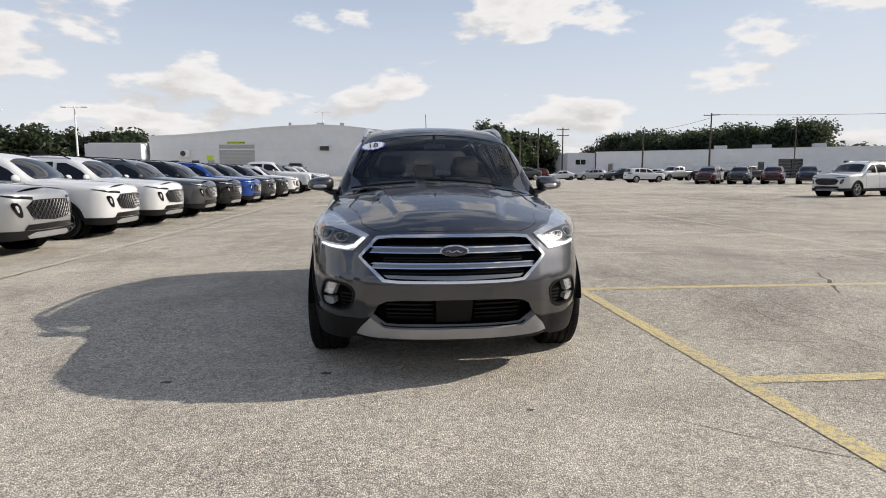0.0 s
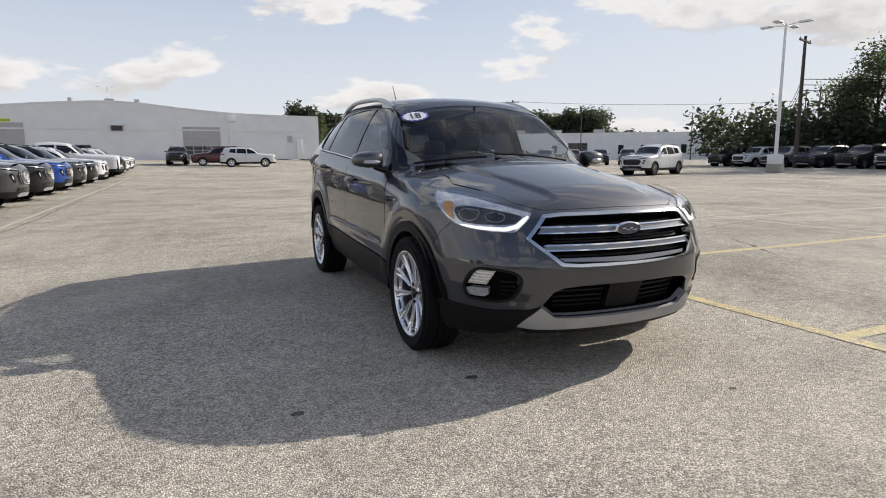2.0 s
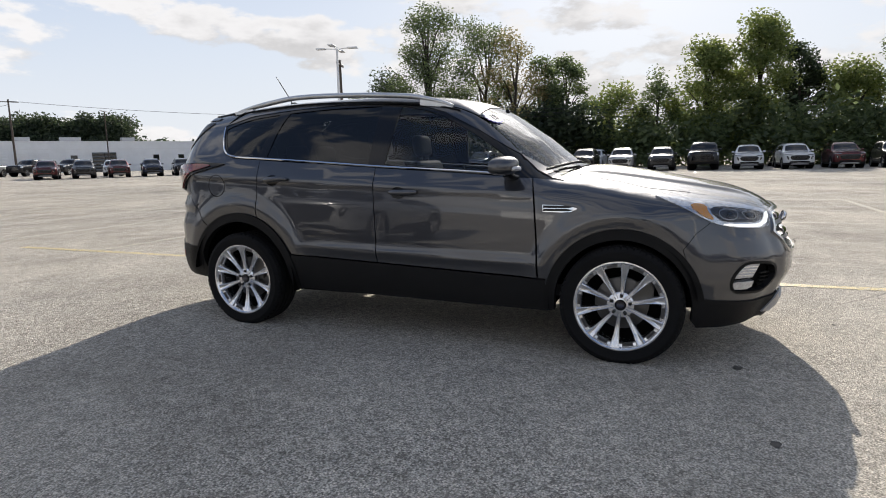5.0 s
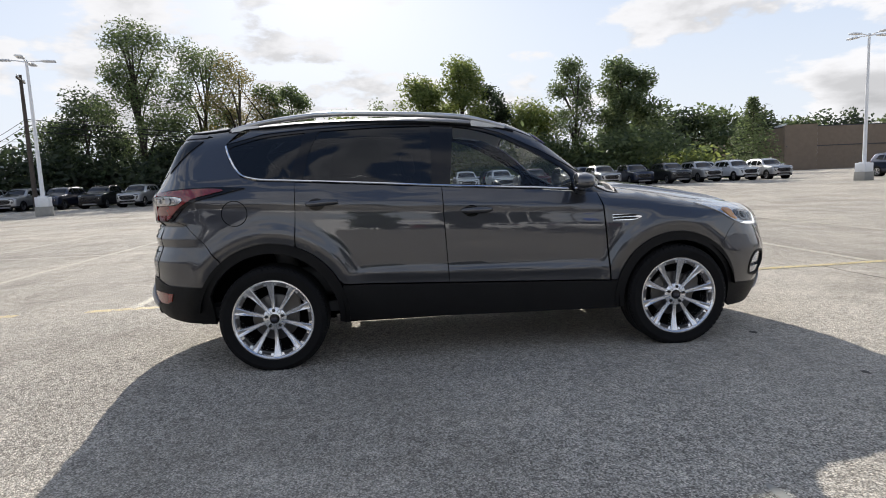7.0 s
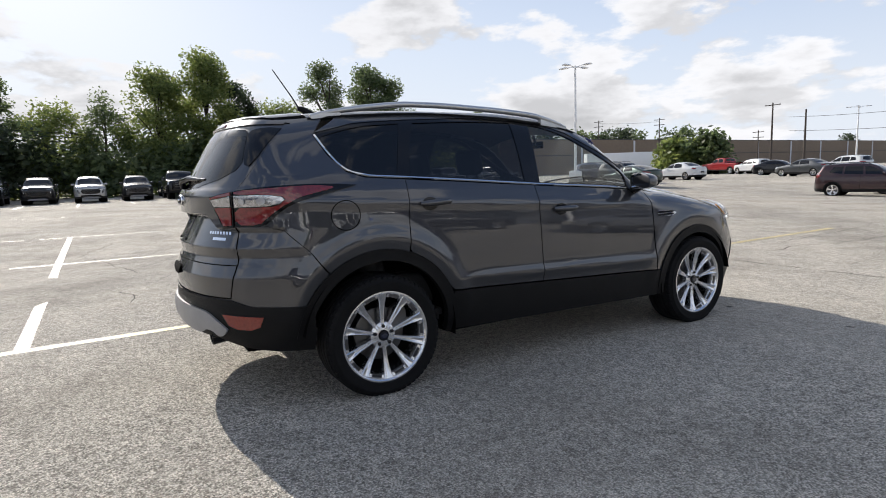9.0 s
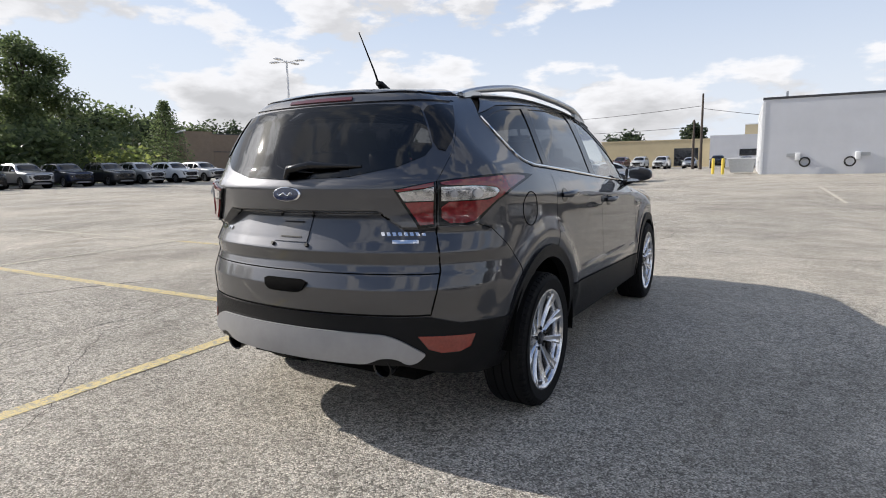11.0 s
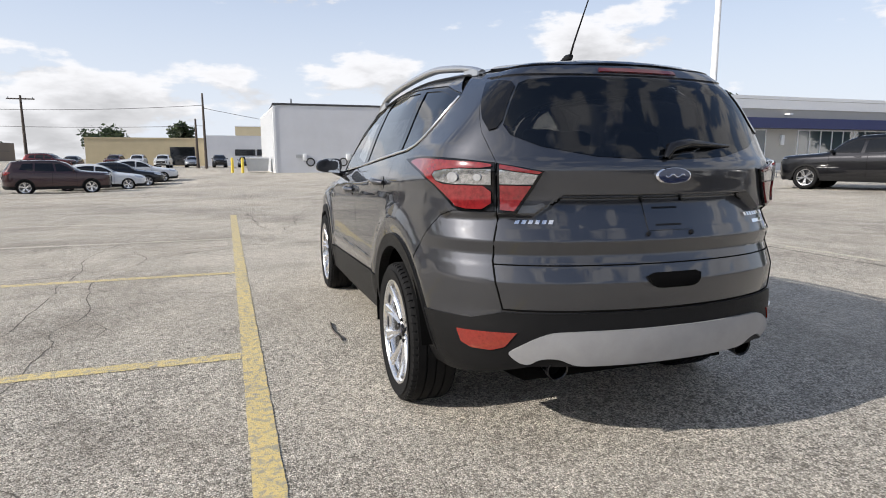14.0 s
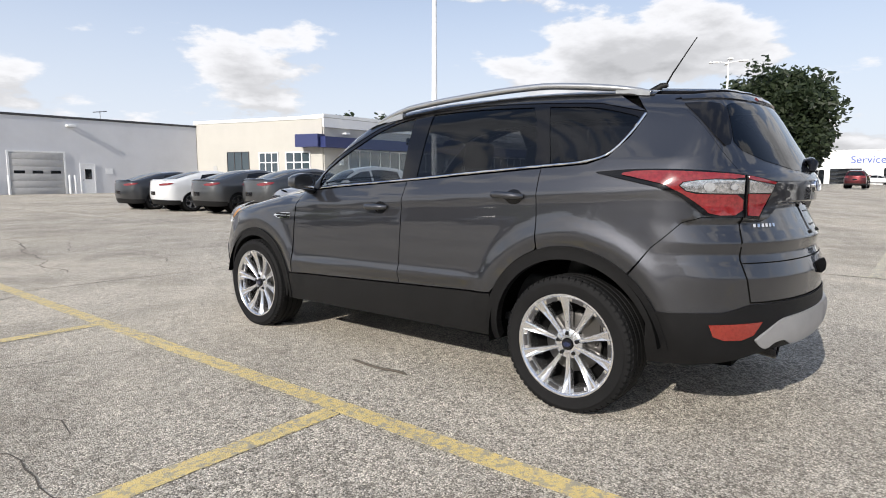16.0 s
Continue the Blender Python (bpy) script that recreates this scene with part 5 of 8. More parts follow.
def asphalt_material(name, base, stone, warm):
    m = bpy.data.materials.new(name)
    m.use_nodes = True
    nt = m.node_tree
    N, L = nt.nodes, nt.links
    b = N["Principled BSDF"]
    b.inputs["Roughness"].default_value = .92
    b.inputs["Specular IOR Level"].default_value = .25
    tc = N.new("ShaderNodeTexCoord")

    def noise_at(scale, detail=6, rough=.6):
        n = N.new("ShaderNodeTexNoise")
        n.inputs["Scale"].default_value, n.inputs["Detail"].default_value, n.inputs["Roughness"].default_value = scale, detail, rough
        L.new(tc.outputs["Object"], n.inputs["Vector"])
        return n.outputs["Fac"]

    def remap(v, a, b2, c, d):
        r = N.new("ShaderNodeMapRange")
        for k, x in zip(("From Min", "From Max", "To Min", "To Max"), (a, b2, c, d)):
            r.inputs[k].default_value = x
        L.new(v, r.inputs["Value"])
        return r.outputs["Result"]

    def math2(op, p, q):
        n = N.new("ShaderNodeMath")
        n.operation = op
        for k, x in ((0, p), (1, q)):
            if isinstance(x, (int, float)):
                n.inputs[k].default_value = x
            else:
                L.new(x, n.inputs[k])
        return n.outputs[0]

    def mixc(f, a, b2):
        n = N.new("ShaderNodeMix")
        n.data_type = 'RGBA'
        for k, x in ((0, f), (6, a), (7, b2)):
            if isinstance(x, tuple):
                n.inputs[k].default_value = (*x, 1)
            elif isinstance(x, (int, float)):
                n.inputs[k].default_value = x
            else:
                L.new(x, n.inputs[k])
        return n.outputs[2]

    def chips(scale):
        """Broken stone of uneven size: a cell texture on coordinates that noise has bent."""
        n = N.new("ShaderNodeTexNoise")
        n.inputs["Scale"].default_value, n.inputs["Detail"].default_value = scale * .8, 3
        L.new(tc.outputs["Object"], n.inputs["Vector"])
        bend = N.new("ShaderNodeVectorMath")
        bend.operation = 'MULTIPLY_ADD'
        L.new(n.outputs["Color"], bend.inputs[0])
        bend.inputs[1].default_value = (1.1 / scale,) * 3
        L.new(tc.outputs["Object"], bend.inputs[2])
        v = N.new("ShaderNodeTexVoronoi")
        v.inputs["Scale"].default_value = scale
        L.new(bend.outputs[0], v.inputs["Vector"])
        sp = N.new("ShaderNodeSeparateColor")
        L.new(v.outputs["Color"], sp.inputs[0])
        return v.outputs["Distance"], sp.outputs

    dist, cell = chips(125)
    dist2, cell2 = chips(46)
    col = mixc(remap(cell[0], .10, .95, 0, 1), base, stone)
    col = mixc(math2('MULTIPLY', remap(cell[1], .80, .9, 0, 1), .8), col, (.80, .76, .68))
    col = mixc(math2('MULTIPLY', remap(cell[2], .76, .84, 0, 1), .9), col, (.075, .068, .060))
    col = mixc(math2('MULTIPLY', remap(cell2[1], .86, .92, 0, 1), .6), col, (.13, .115, .098))
    col = mixc(remap(noise_at(.16, 5), .35, .65, .05, .55), col, warm)
    # dirt and oil: patches, streaks
    dirt = remap(noise_at(.50, 9, .70), .47, .70, 0, .5)
    col = mixc(dirt, col, (.15, .126, .098))
    fine = remap(noise_at(17, 9, .80), .32, .68, .70, 1.28)
    blot = remap(noise_at(1.9, 8, .66), .3, .75, .82, 1.12)
    gaps = remap(dist, .30, .75, 1.05, .55)
    lum = math2('MULTIPLY', math2('MULTIPLY', fine, blot), gaps)
    mul = N.new("ShaderNodeMix")
    mul.data_type, mul.blend_type = 'RGBA', 'MULTIPLY'
    mul.inputs[0].default_value = 1
    L.new(col, mul.inputs[6])
    L.new(lum, mul.inputs[7])
    L.new(mul.outputs[2], b.inputs["Base Color"])
    h = math2('ADD', math2('MULTIPLY', dist, -.8), math2('MULTIPLY', noise_at(45, 6), 1.1))
    bp = N.new("ShaderNodeBump")
    bp.inputs["Strength"].default_value, bp.inputs["Distance"].default_value = .7, .009
    L.new(h, bp.inputs["Height"])
    L.new(bp.outputs["Normal"], b.inputs["Normal"])
    return m


def line_paint(name, color, worn):
    """Road paint, worn through to the asphalt in patches."""
    m = bpy.data.materials.new(name)
    m.use_nodes = True
    nt = m.node_tree
    N, L = nt.nodes, nt.links
    b = N["Principled BSDF"]
    b.inputs["Roughness"].default_value = .5
    tc = N.new("ShaderNodeTexCoord")
    out = []
    for scale, lo, hi in ((26, worn, worn + .10), (3.5, worn - .02, worn + .25), (90, .36, .5)):
        n = N.new("ShaderNodeTexNoise")
        n.inputs["Scale"].default_value, n.inputs["Detail"].default_value, n.inputs["Roughness"].default_value = scale, 8, .7
        L.new(tc.outputs["Object"], n.inputs["Vector"])
        r = N.new("ShaderNodeMapRange")
        r.inputs["From Min"].default_value, r.inputs["From Max"].default_value = lo, hi
        L.new(n.outputs["Fac"], r.inputs["Value"])
        out.append(r.outputs["Result"])
    a = N.new("ShaderNodeMath")
    a.operation = 'MULTIPLY'
    L.new(out[0], a.inputs[0])
    L.new(out[2], a.inputs[1])
    a2 = N.new("ShaderNodeMath")
    a2.operation = 'MULTIPLY_ADD'
    a2.use_clamp = True
    L.new(out[1], a2.inputs[0])
    a2.inputs[1].default_value = .35
    L.new(a.outputs[0], a2.inputs[2])
    mix = N.new("ShaderNodeMix")
    mix.data_type = 'RGBA'
    mix.inputs[6].default_value = (.30, .28, .24, 1)
    mix.inputs[7].default_value = (*color, 1)
    L.new(a2.outputs[0], mix.inputs[0])
    L.new(mix.outputs[2], b.inputs["Base Color"])
    bp = N.new("ShaderNodeBump")
    bp.inputs["Strength"].default_value, bp.inputs["Distance"].default_value = .5, .006
    L.new(out[2], bp.inputs["Height"])
    L.new(bp.outputs["Normal"], b.inputs["Normal"])
    return m


M_ASPHALT = asphalt_material("weathered asphalt", (.29, .266, .226), (.80, .742, .642), (.76, .69, .575))
M_YELLOW = line_paint("yellow road paint", (.66, .52, .21), .425)
# faded paint, whitened further by sky glare mixed into the colour
M_PALE = line_paint("faded yellow paint with glare", (.64, .58, .42), .46)
M_CRACK = material("tarry crack", (.085, .073, .060), .95, vary=.3, scale=30)
M_STAIN = material("dark oil stain", (.095, .085, .072), .9, vary=.4, scale=20)


def build_ground():
    ax = sorted(set([-900, -400, -200, -130] + list(range(-90, 131, 4)) + [170, 260, 450, 900]))
    bm = bmesh.new()
    vs = [[bm.verts.new((x, y, gz(x, y))) for x in ax] for y in ax]
    for j in range(len(ax) - 1):
        for i in range(len(ax) - 1):
            bm.faces.new((vs[j][i], vs[j][i + 1], vs[j + 1][i + 1], vs[j + 1][i]))
    tagged(new("ground", bm_mesh("ground", bm, M_ASPHALT, 60)), "weathered light grey asphalt parking lot with cracks", "ground", kind="structure")


def ribbon(bm, pts, widths, lift=.004):
    prev = None
    P = [Vector((p[0], p[1])) for p in pts]
    for i, p in enumerate(P):
        t = (P[min(i + 1, len(P) - 1)] - P[max(i - 1, 0)]).normalized()
        n = Vector((-t.y, t.x))
        w = widths[i] if isinstance(widths, (list, tuple)) else widths
        a, b = p + n * w / 2, p - n * w / 2
        row = (bm.verts.new((a.x, a.y, gz(a.x, a.y) + lift)), bm.verts.new((b.x, b.y, gz(b.x, b.y) + lift)))
        if prev:
            bm.faces.new((prev[0], prev[1], row[1], row[0]))
        prev = row


def painted_line(p, q, w, mat, label):
    n = max(2, int(math.hypot(q[0] - p[0], q[1] - p[1]) / .06))
    rng = random.Random(hash((p, q)) % 9999)
    bm = bmesh.new()
    ribbon(bm, [(p[0] + (q[0] - p[0]) * i / n, p[1] + (q[1] - p[1]) * i / n) for i in range(n + 1)], [w * (1 + rng.uniform(-.06, .06)) for _ in range(n + 1)], .004 if mat is M_YELLOW else .0045)
    me = bm_mesh("painted_line", bm, mat)
    tagged(new("painted_line", me), label, "road marking", "parking bay lines", "structure")


def crack_line(bm, x, y, ang, length, w, rng, wander=.35, branch=.02):
    pts, ws = [], []
    n = max(3, int(length / .10))
    a = ang
    for i in range(n):
        pts.append((x, y))
        ws.append(max(.004, w * (.5 + rng.random()) * min(1, (i + 1) / 4, (n - i) / 4)))
        a += rng.gauss(0, wander) - (a - ang) * .35
        x, y = x + .10 * math.cos(a), y + .10 * math.sin(a)
        if rng.random() < branch:
            crack_line(bm, x, y, ang + rng.choice((-1, 1)) * rng.uniform(.6, 1.5), length * rng.uniform(.1, .3), w * .7, rng, wander, 0)
    ribbon(bm, pts, ws, .003)


def build_markings():
    # the bays beside the car: an edge line, two cross lines and the bay dividers
    painted_line((1.846, -8.9), (1.354, 7.5), .115, M_YELLOW, "worn yellow line painted on the asphalt")
    painted_line((7.0, -8.9), (7.0, 24.0), .10, M_PALE, "faded yellow line painted on the asphalt")
    painted_line((12.25, -8.9), (12.25, 24.0), .10, M_PALE, "faded yellow line painted on the asphalt")
    for k in range(-3, 8):
        y = .48 + 2.76 * k
        near = -1 <= k <= 0
        painted_line((1.642 - .03 * y, y), (6.94, y + .02), .115 if near else .10, M_YELLOW if near else M_PALE, "worn yellow bay line on the asphalt" if near else "faded bay line on the asphalt")
        painted_line((7.06, y + .02), (12.19, y + .03), .10, M_PALE, "faded bay line on the asphalt")
    # the row of parked cars to the west
    for k in range(13):
        y = 2.2 + 2.5 * k
        painted_line((-4.95, y), (-10.2, y), .10, M_PALE, "yellow bay line between the parked cars")
    # the row to the east, and a few lone lines farther off
    for k in range(24):
        y = -32 + 2.74 * k
        painted_line((32.6, y), (37.6, y), .11, M_PALE, "faded bay line before the parked cars")
    for p, q in (((22.0, -4.0), (22.0, 24.0)), ((-3.0, 30.0), (6.5, 22.0)), ((-2.0, 44.0), (4.5, 33.0)), ((17.0, -10.0), (26.5, -10.0)), ((-4.5, -13.0), (-13, -7.5)), ((-3.5, -14.5), (-3.5, -26))):
        painted_line(p, q, .10, M_PALE, "faded yellow line painted on the asphalt")

    painted_line((-5.2, -5.3), (-5.3, -.6), .11, M_PALE, "worn yellow line along the west bays")
    painted_line((-5.0, 1.9), (-5.25, 33), .09, M_PALE, "faded yellow line before the parked cars")
    rng = random.Random(5)
    bm = bmesh.new()
    crack_line(bm, -5.0, -6.0, math.pi / 2 + .005, 40, .026, rng, .05, 0)
    crack_line(bm, -9.0, -4.2, .012, 11.4, .018, rng, .06, 0)
    crack_line(bm, -14.0, -12.2, .10, 26, .022, rng, .16, .02)
    # the long open seam through the first bays, and the finer ones that leave it
    crack_line(bm, 3.0, -9.0, math.pi / 2, 13.5, .008, rng, .12, .02)
    crack_line(bm, 3.03, -4.6, math.pi / 2, 8.4, .006, rng, .22, .03)
    crack_line(bm, 2.9, 2.45, .08, 8, .016, rng, .22, .03)
    crack_line(bm, 4.8, 4.2, -1.6, 1.6, .022, rng, .25, 0)
    crack_line(bm, 6.1, 5.5, -1.9, 1.8, .022, rng, .25, 0)
    crack_line(bm, 5.98, 3.7, -1.45, 3.0, .018, rng, .25, .03)
    crack_line(bm, 4.75, 1.25, -2.1, 1.5, .035, rng, .15, 0)
    crack_line(bm, 5.2, -3.1, 2.9, 2.4, .016, rng, .3, 0)
    crack_line(bm, 1.75, -11.3, 1.72, 5.6, .014, rng, .25, .03)
    crack_line(bm, -.28, -9.2, 1.5, 4.8, .014, rng, .22, .02)
    crack_line(bm, 1.7, -4.1, .55, 1.1, .014, rng, .2, 0)
    for _ in range(6):                     # short hairlines along the seam
        crack_line(bm, rng.uniform(2.6, 3.4), rng.uniform(-4, 3.5), rng.uniform(0, 3.1), rng.uniform(.3, 1.1), rng.uniform(.006, .012), rng, .5, 0)
    crack_line(bm, 1.9, 3.9, .05, 22, .009, rng, .25, 0)
    for _ in range(52):                    # the bays east of the car
        crack_line(bm, rng.uniform(3.6, 13), rng.uniform(-3, 24), rng.choice((0, 0, math.pi / 2, .6)) + rng.uniform(-.3, .3), rng.uniform(2, 8), rng.uniform(.007, .015), rng, .45, .04)
    for _ in range(26):                    # north
        crack_line(bm, rng.uniform(-4, 30), rng.uniform(6, 46), rng.choice((0, 0, math.pi / 2)) + rng.uniform(-.25, .25), rng.uniform(4, 14), rng.uniform(.02, .05), rng, .22, .02)
    for _ in range(26):                    # south and west
        crack_line(bm, rng.uniform(-20, 26), rng.uniform(-40, -14), rng.choice((0, 0, math.pi / 2, -.7)) + rng.uniform(-.3, .3), rng.uniform(3, 11), rng.uniform(.014, .035), rng, .3, .03)
    tagged(new("crack", bm_mesh("crack", bm, M_CRACK)), "thin dark cracks running through the asphalt", "crack", kind="stuff")
    # a strip of rubber and two dark spots lying near the car
    bm = bmesh.new()
    add_tube(bm, [(1.02 - .0 * t + .012 * math.sin(t * 5), -.06 + .46 * t, .009 + .003 * math.sin(9 * t)) for t in [i / 14 for i in range(15)]], [.003] + [.008] * 13 + [.003], 6)
    tagged(new("rubber_strip", bm_mesh("rubber_strip", bm, M_CRACK, 60)), "thin black rubber strip lying on the asphalt", "debris")
    bm = bmesh.new()
    for x, y, r in ((-1.65, -2.03, .03), (-.75, -1.95, .035), (.35, -2.6, .02)):
        n = 18
        loop = [bm.verts.new((x + r * (1 + .2 * math.sin(2 * math.pi * k / 6 + x)) * math.cos(2 * math.pi * k / n), y + r * .7 * (1 + .15 * math.sin(4 * math.pi * k / 9)) * math.sin(2 * math.pi * k / n), .0025)) for k in range(n)]
        bm.faces.new(loop)
    tagged(new("oil_stain", bm_mesh("oil_stain", bm, M_STAIN)), "small dark oil stains on the asphalt", "stain", kind="stuff")
    # a flat pale ellipse beside the car
    bm = bmesh.new()
    for x, y, r in ((-2.74, -.78, .06),):
        loop = [bm.verts.new((x + r * 1.3 * math.cos(2 * math.pi * k / 16), y + r * .35 * math.sin(2 * math.pi * k / 16), .003)) for k in range(16)]
        bm.faces.new(loop)
    tagged(new("paint_spot", bm_mesh("paint_spot", bm, material("pale spot grey", (.40, .375, .33), .9, vary=.2))), "small pale spot on the asphalt", "stain", kind="stuff")


build_ground()
build_markings()

# ---------------------------------------------------------------- buildings
M_WHITEWALL = material("white painted block wall", (.76, .775, .79), .85, vary=.06, scale=.6, bump=.3, bump_scale=6)
M_GREYWALL = material("pale grey painted wall", (.60, .61, .64), .85, vary=.05, scale=.5, bump=.3, bump_scale=6)
M_CREAM = material("cream painted wall", (.46, .445, .41), .85, vary=.04, scale=.6, bump=.2, bump_scale=6)
M_TAN = material("tan metal siding", (.50, .42, .27), .7, vary=.08, scale=.4)
M_BROWN = material("brown brick wall", (.20, .155, .115), .9, vary=.10, scale=1.5, bump=.3, bump_scale=8)
M_ROOFDARK = material("dark roof edge", (.045, .045, .05), .6, vary=.15)
M_LEDGE = material("white ledge", (.74, .75, .76), .7, vary=.05)
M_DOORGREY = material("grey roll-up door", (.42, .42, .42), .6, vary=.08, scale=3)
M_WINDARK = material("dark window glass", (.012, .014, .017), .05, coat=1)
M_WINSKY = material("showroom window glass", (.05, .07, .085), .03, coat=1, spec=.9)
M_NAVY = material("navy blue fascia", (.025, .035, .12), .45, vary=.08)
M_SIGNY = material("yellow green sign", (.62, .75, .06), .6)
M_CONC = material("cast concrete", (.33, .32, .29), .9, vary=.15, scale=4, bump=.4, bump_scale=40)
M_WHITEMETAL = material("white powder-coated steel", (.78, .79, .80), .45, vary=.05)
M_GALV = material("galvanised steel", (.42, .43, .44), .45, .6, vary=.1)
M_WOODPOLE = material("weathered pole wood", (.075, .06, .05), .9, vary=.3, scale=6, bump=.5, bump_scale=30)
M_WIRE = material("black cable", (.02, .02, .02), .7)
M_YELLOWPOST = material("yellow bollard paint", (.70, .52, .06), .6, vary=.1)


class Facade:
    """A building whose front wall runs from p to q, seen with p on its left. Parts are laid on by metres along and up."""

    def __init__(self, name, label, p, q, depth, height, wall, base=None, top=None, group=""):
        p, q = Vector((*p, 0)), Vector((*q, 0))
        self.u, self.len = (q - p).normalized(), (q - p).length
        self.n = Vector((self.u.y, -self.u.x, 0))
        z = min(gz(p.x, p.y), gz(q.x, q.y)) - .05 if base is None else base
        m = Matrix((self.u, -self.n, Vector((0, 0, 1)))).transposed().to_4x4()
        m.translation = (p.x, p.y, z)
        self.ob = thing(name, label, "building", group, m=m)
        outline = [(0, 0), (self.len, 0)] + ([(u, h) for u, h in reversed(top)] if top else [(self.len, height), (0, height)])
        bm = bmesh.new()
        add_prism(bm, outline, "y", 0, depth)
        put("wall", bm_mesh("wall", bm, wall), self.ob)
        self.depth, self.height = depth, height

    def slab(self, name, u0, u1, v0, v1, out, mat, label="", inn=.03, bevel=0.0, parent=None):
        return put(name, box_mesh(name, mat, u0, u1, -out, inn, v0, v1, bevel=bevel), parent or self.ob, label)

    def window(self, u0, u1, v0, v1, nx, nz, frame=None, glass_mat=None, w=.06, name="window"):
        f = put(name, box_mesh(name, glass_mat or M_WINDARK, u0, u1, -.02, .03, v0, v1), self.ob)
        fr = frame or M_LEDGE
        for i in range(nx + 1):
            u = u0 + (u1 - u0) * i / nx
            put("frame", box_mesh("frame", fr, u - w / 2, u + w / 2, -.06, .0, v0 - w / 2, v1 + w / 2), f)
        for j in range(nz + 1):
            v = v0 + (v1 - v0) * j / nz
            put("bar", box_mesh("bar", fr, u0 + w / 2, u1 - w / 2, -.05, .0, v - w / 2, v + w / 2), f)
        return f

    def roll_door(self, u0, u1, v0, v1, panels, mat, frame=None, slots=0):
        d = put("roll_up_door", box_mesh("roll_up_door", mat, u0, u1, .0, .05, v0, v1), self.ob)
        for i in range(panels):
            a, b = v0 + (v1 - v0) * i / panels, v0 + (v1 - v0) * (i + 1) / panels
            put("panel", box_mesh("panel", mat, u0 + .02, u1 - .02, -.035, .0, a + .004, b - .004, bevel=.004), d)
        for k in range(slots):
            c = u0 + (u1 - u0) * (k + .5) / slots
            put("door_window", box_mesh("door_window", M_WINDARK, c - .32, c + .32, -.05, .0, v0 + (v1 - v0) * .50, v0 + (v1 - v0) * .57), d)
        fr = frame or M_LEDGE
        for a, b, c, e in ((u0 - .12, u0, v0, v1 + .12), (u1, u1 + .12, v0, v1 + .12), (u0, u1, v1, v1 + .12)):
            put("door_frame", box_mesh("door_frame", fr, a, b, -.06, .02, c, e), d)
        return d

    def door(self, u0, u1, v1, mat, lite=True):
        d = put("door", box_mesh("door", mat, u0, u1, -.03, .03, 0, v1), self.ob)
        if lite:
            put("door_window", box_mesh("door_window", M_WINDARK, u0 + .25, u1 - .2, -.045, .0, v1 * .5, v1 * .85), d)
        put("door_handle", box_mesh("door_handle", M_GALV, u0 + .08, u0 + .14, -.08, -.03, v1 * .45, v1 * .49), d)
        for a, b, c, e in ((u0 - .07, u0, 0, v1 + .07), (u1, u1 + .07, 0, v1 + .07), (u0, u1, v1, v1 + .07)):
            put("door_frame", box_mesh("door_frame", M_LEDGE, a, b, -.05, .02, c, e), d)

    def cap(self, mat, h=.18, out=.06, top=None):
        if top:
            bm = bmesh.new()
            add_prism(bm, [(u, v - h * .5) for u, v in top] + [(u, v + h * .5) for u, v in reversed(top)], "y", -out, self.depth * .02 + .1)
            put("roof_edge", bm_mesh("roof_edge", bm, mat), self.ob)
        else:
            self.slab("roof_edge", -out, self.len + out, self.height - h * .4, self.height + h * .6, out, mat, inn=self.depth + out)


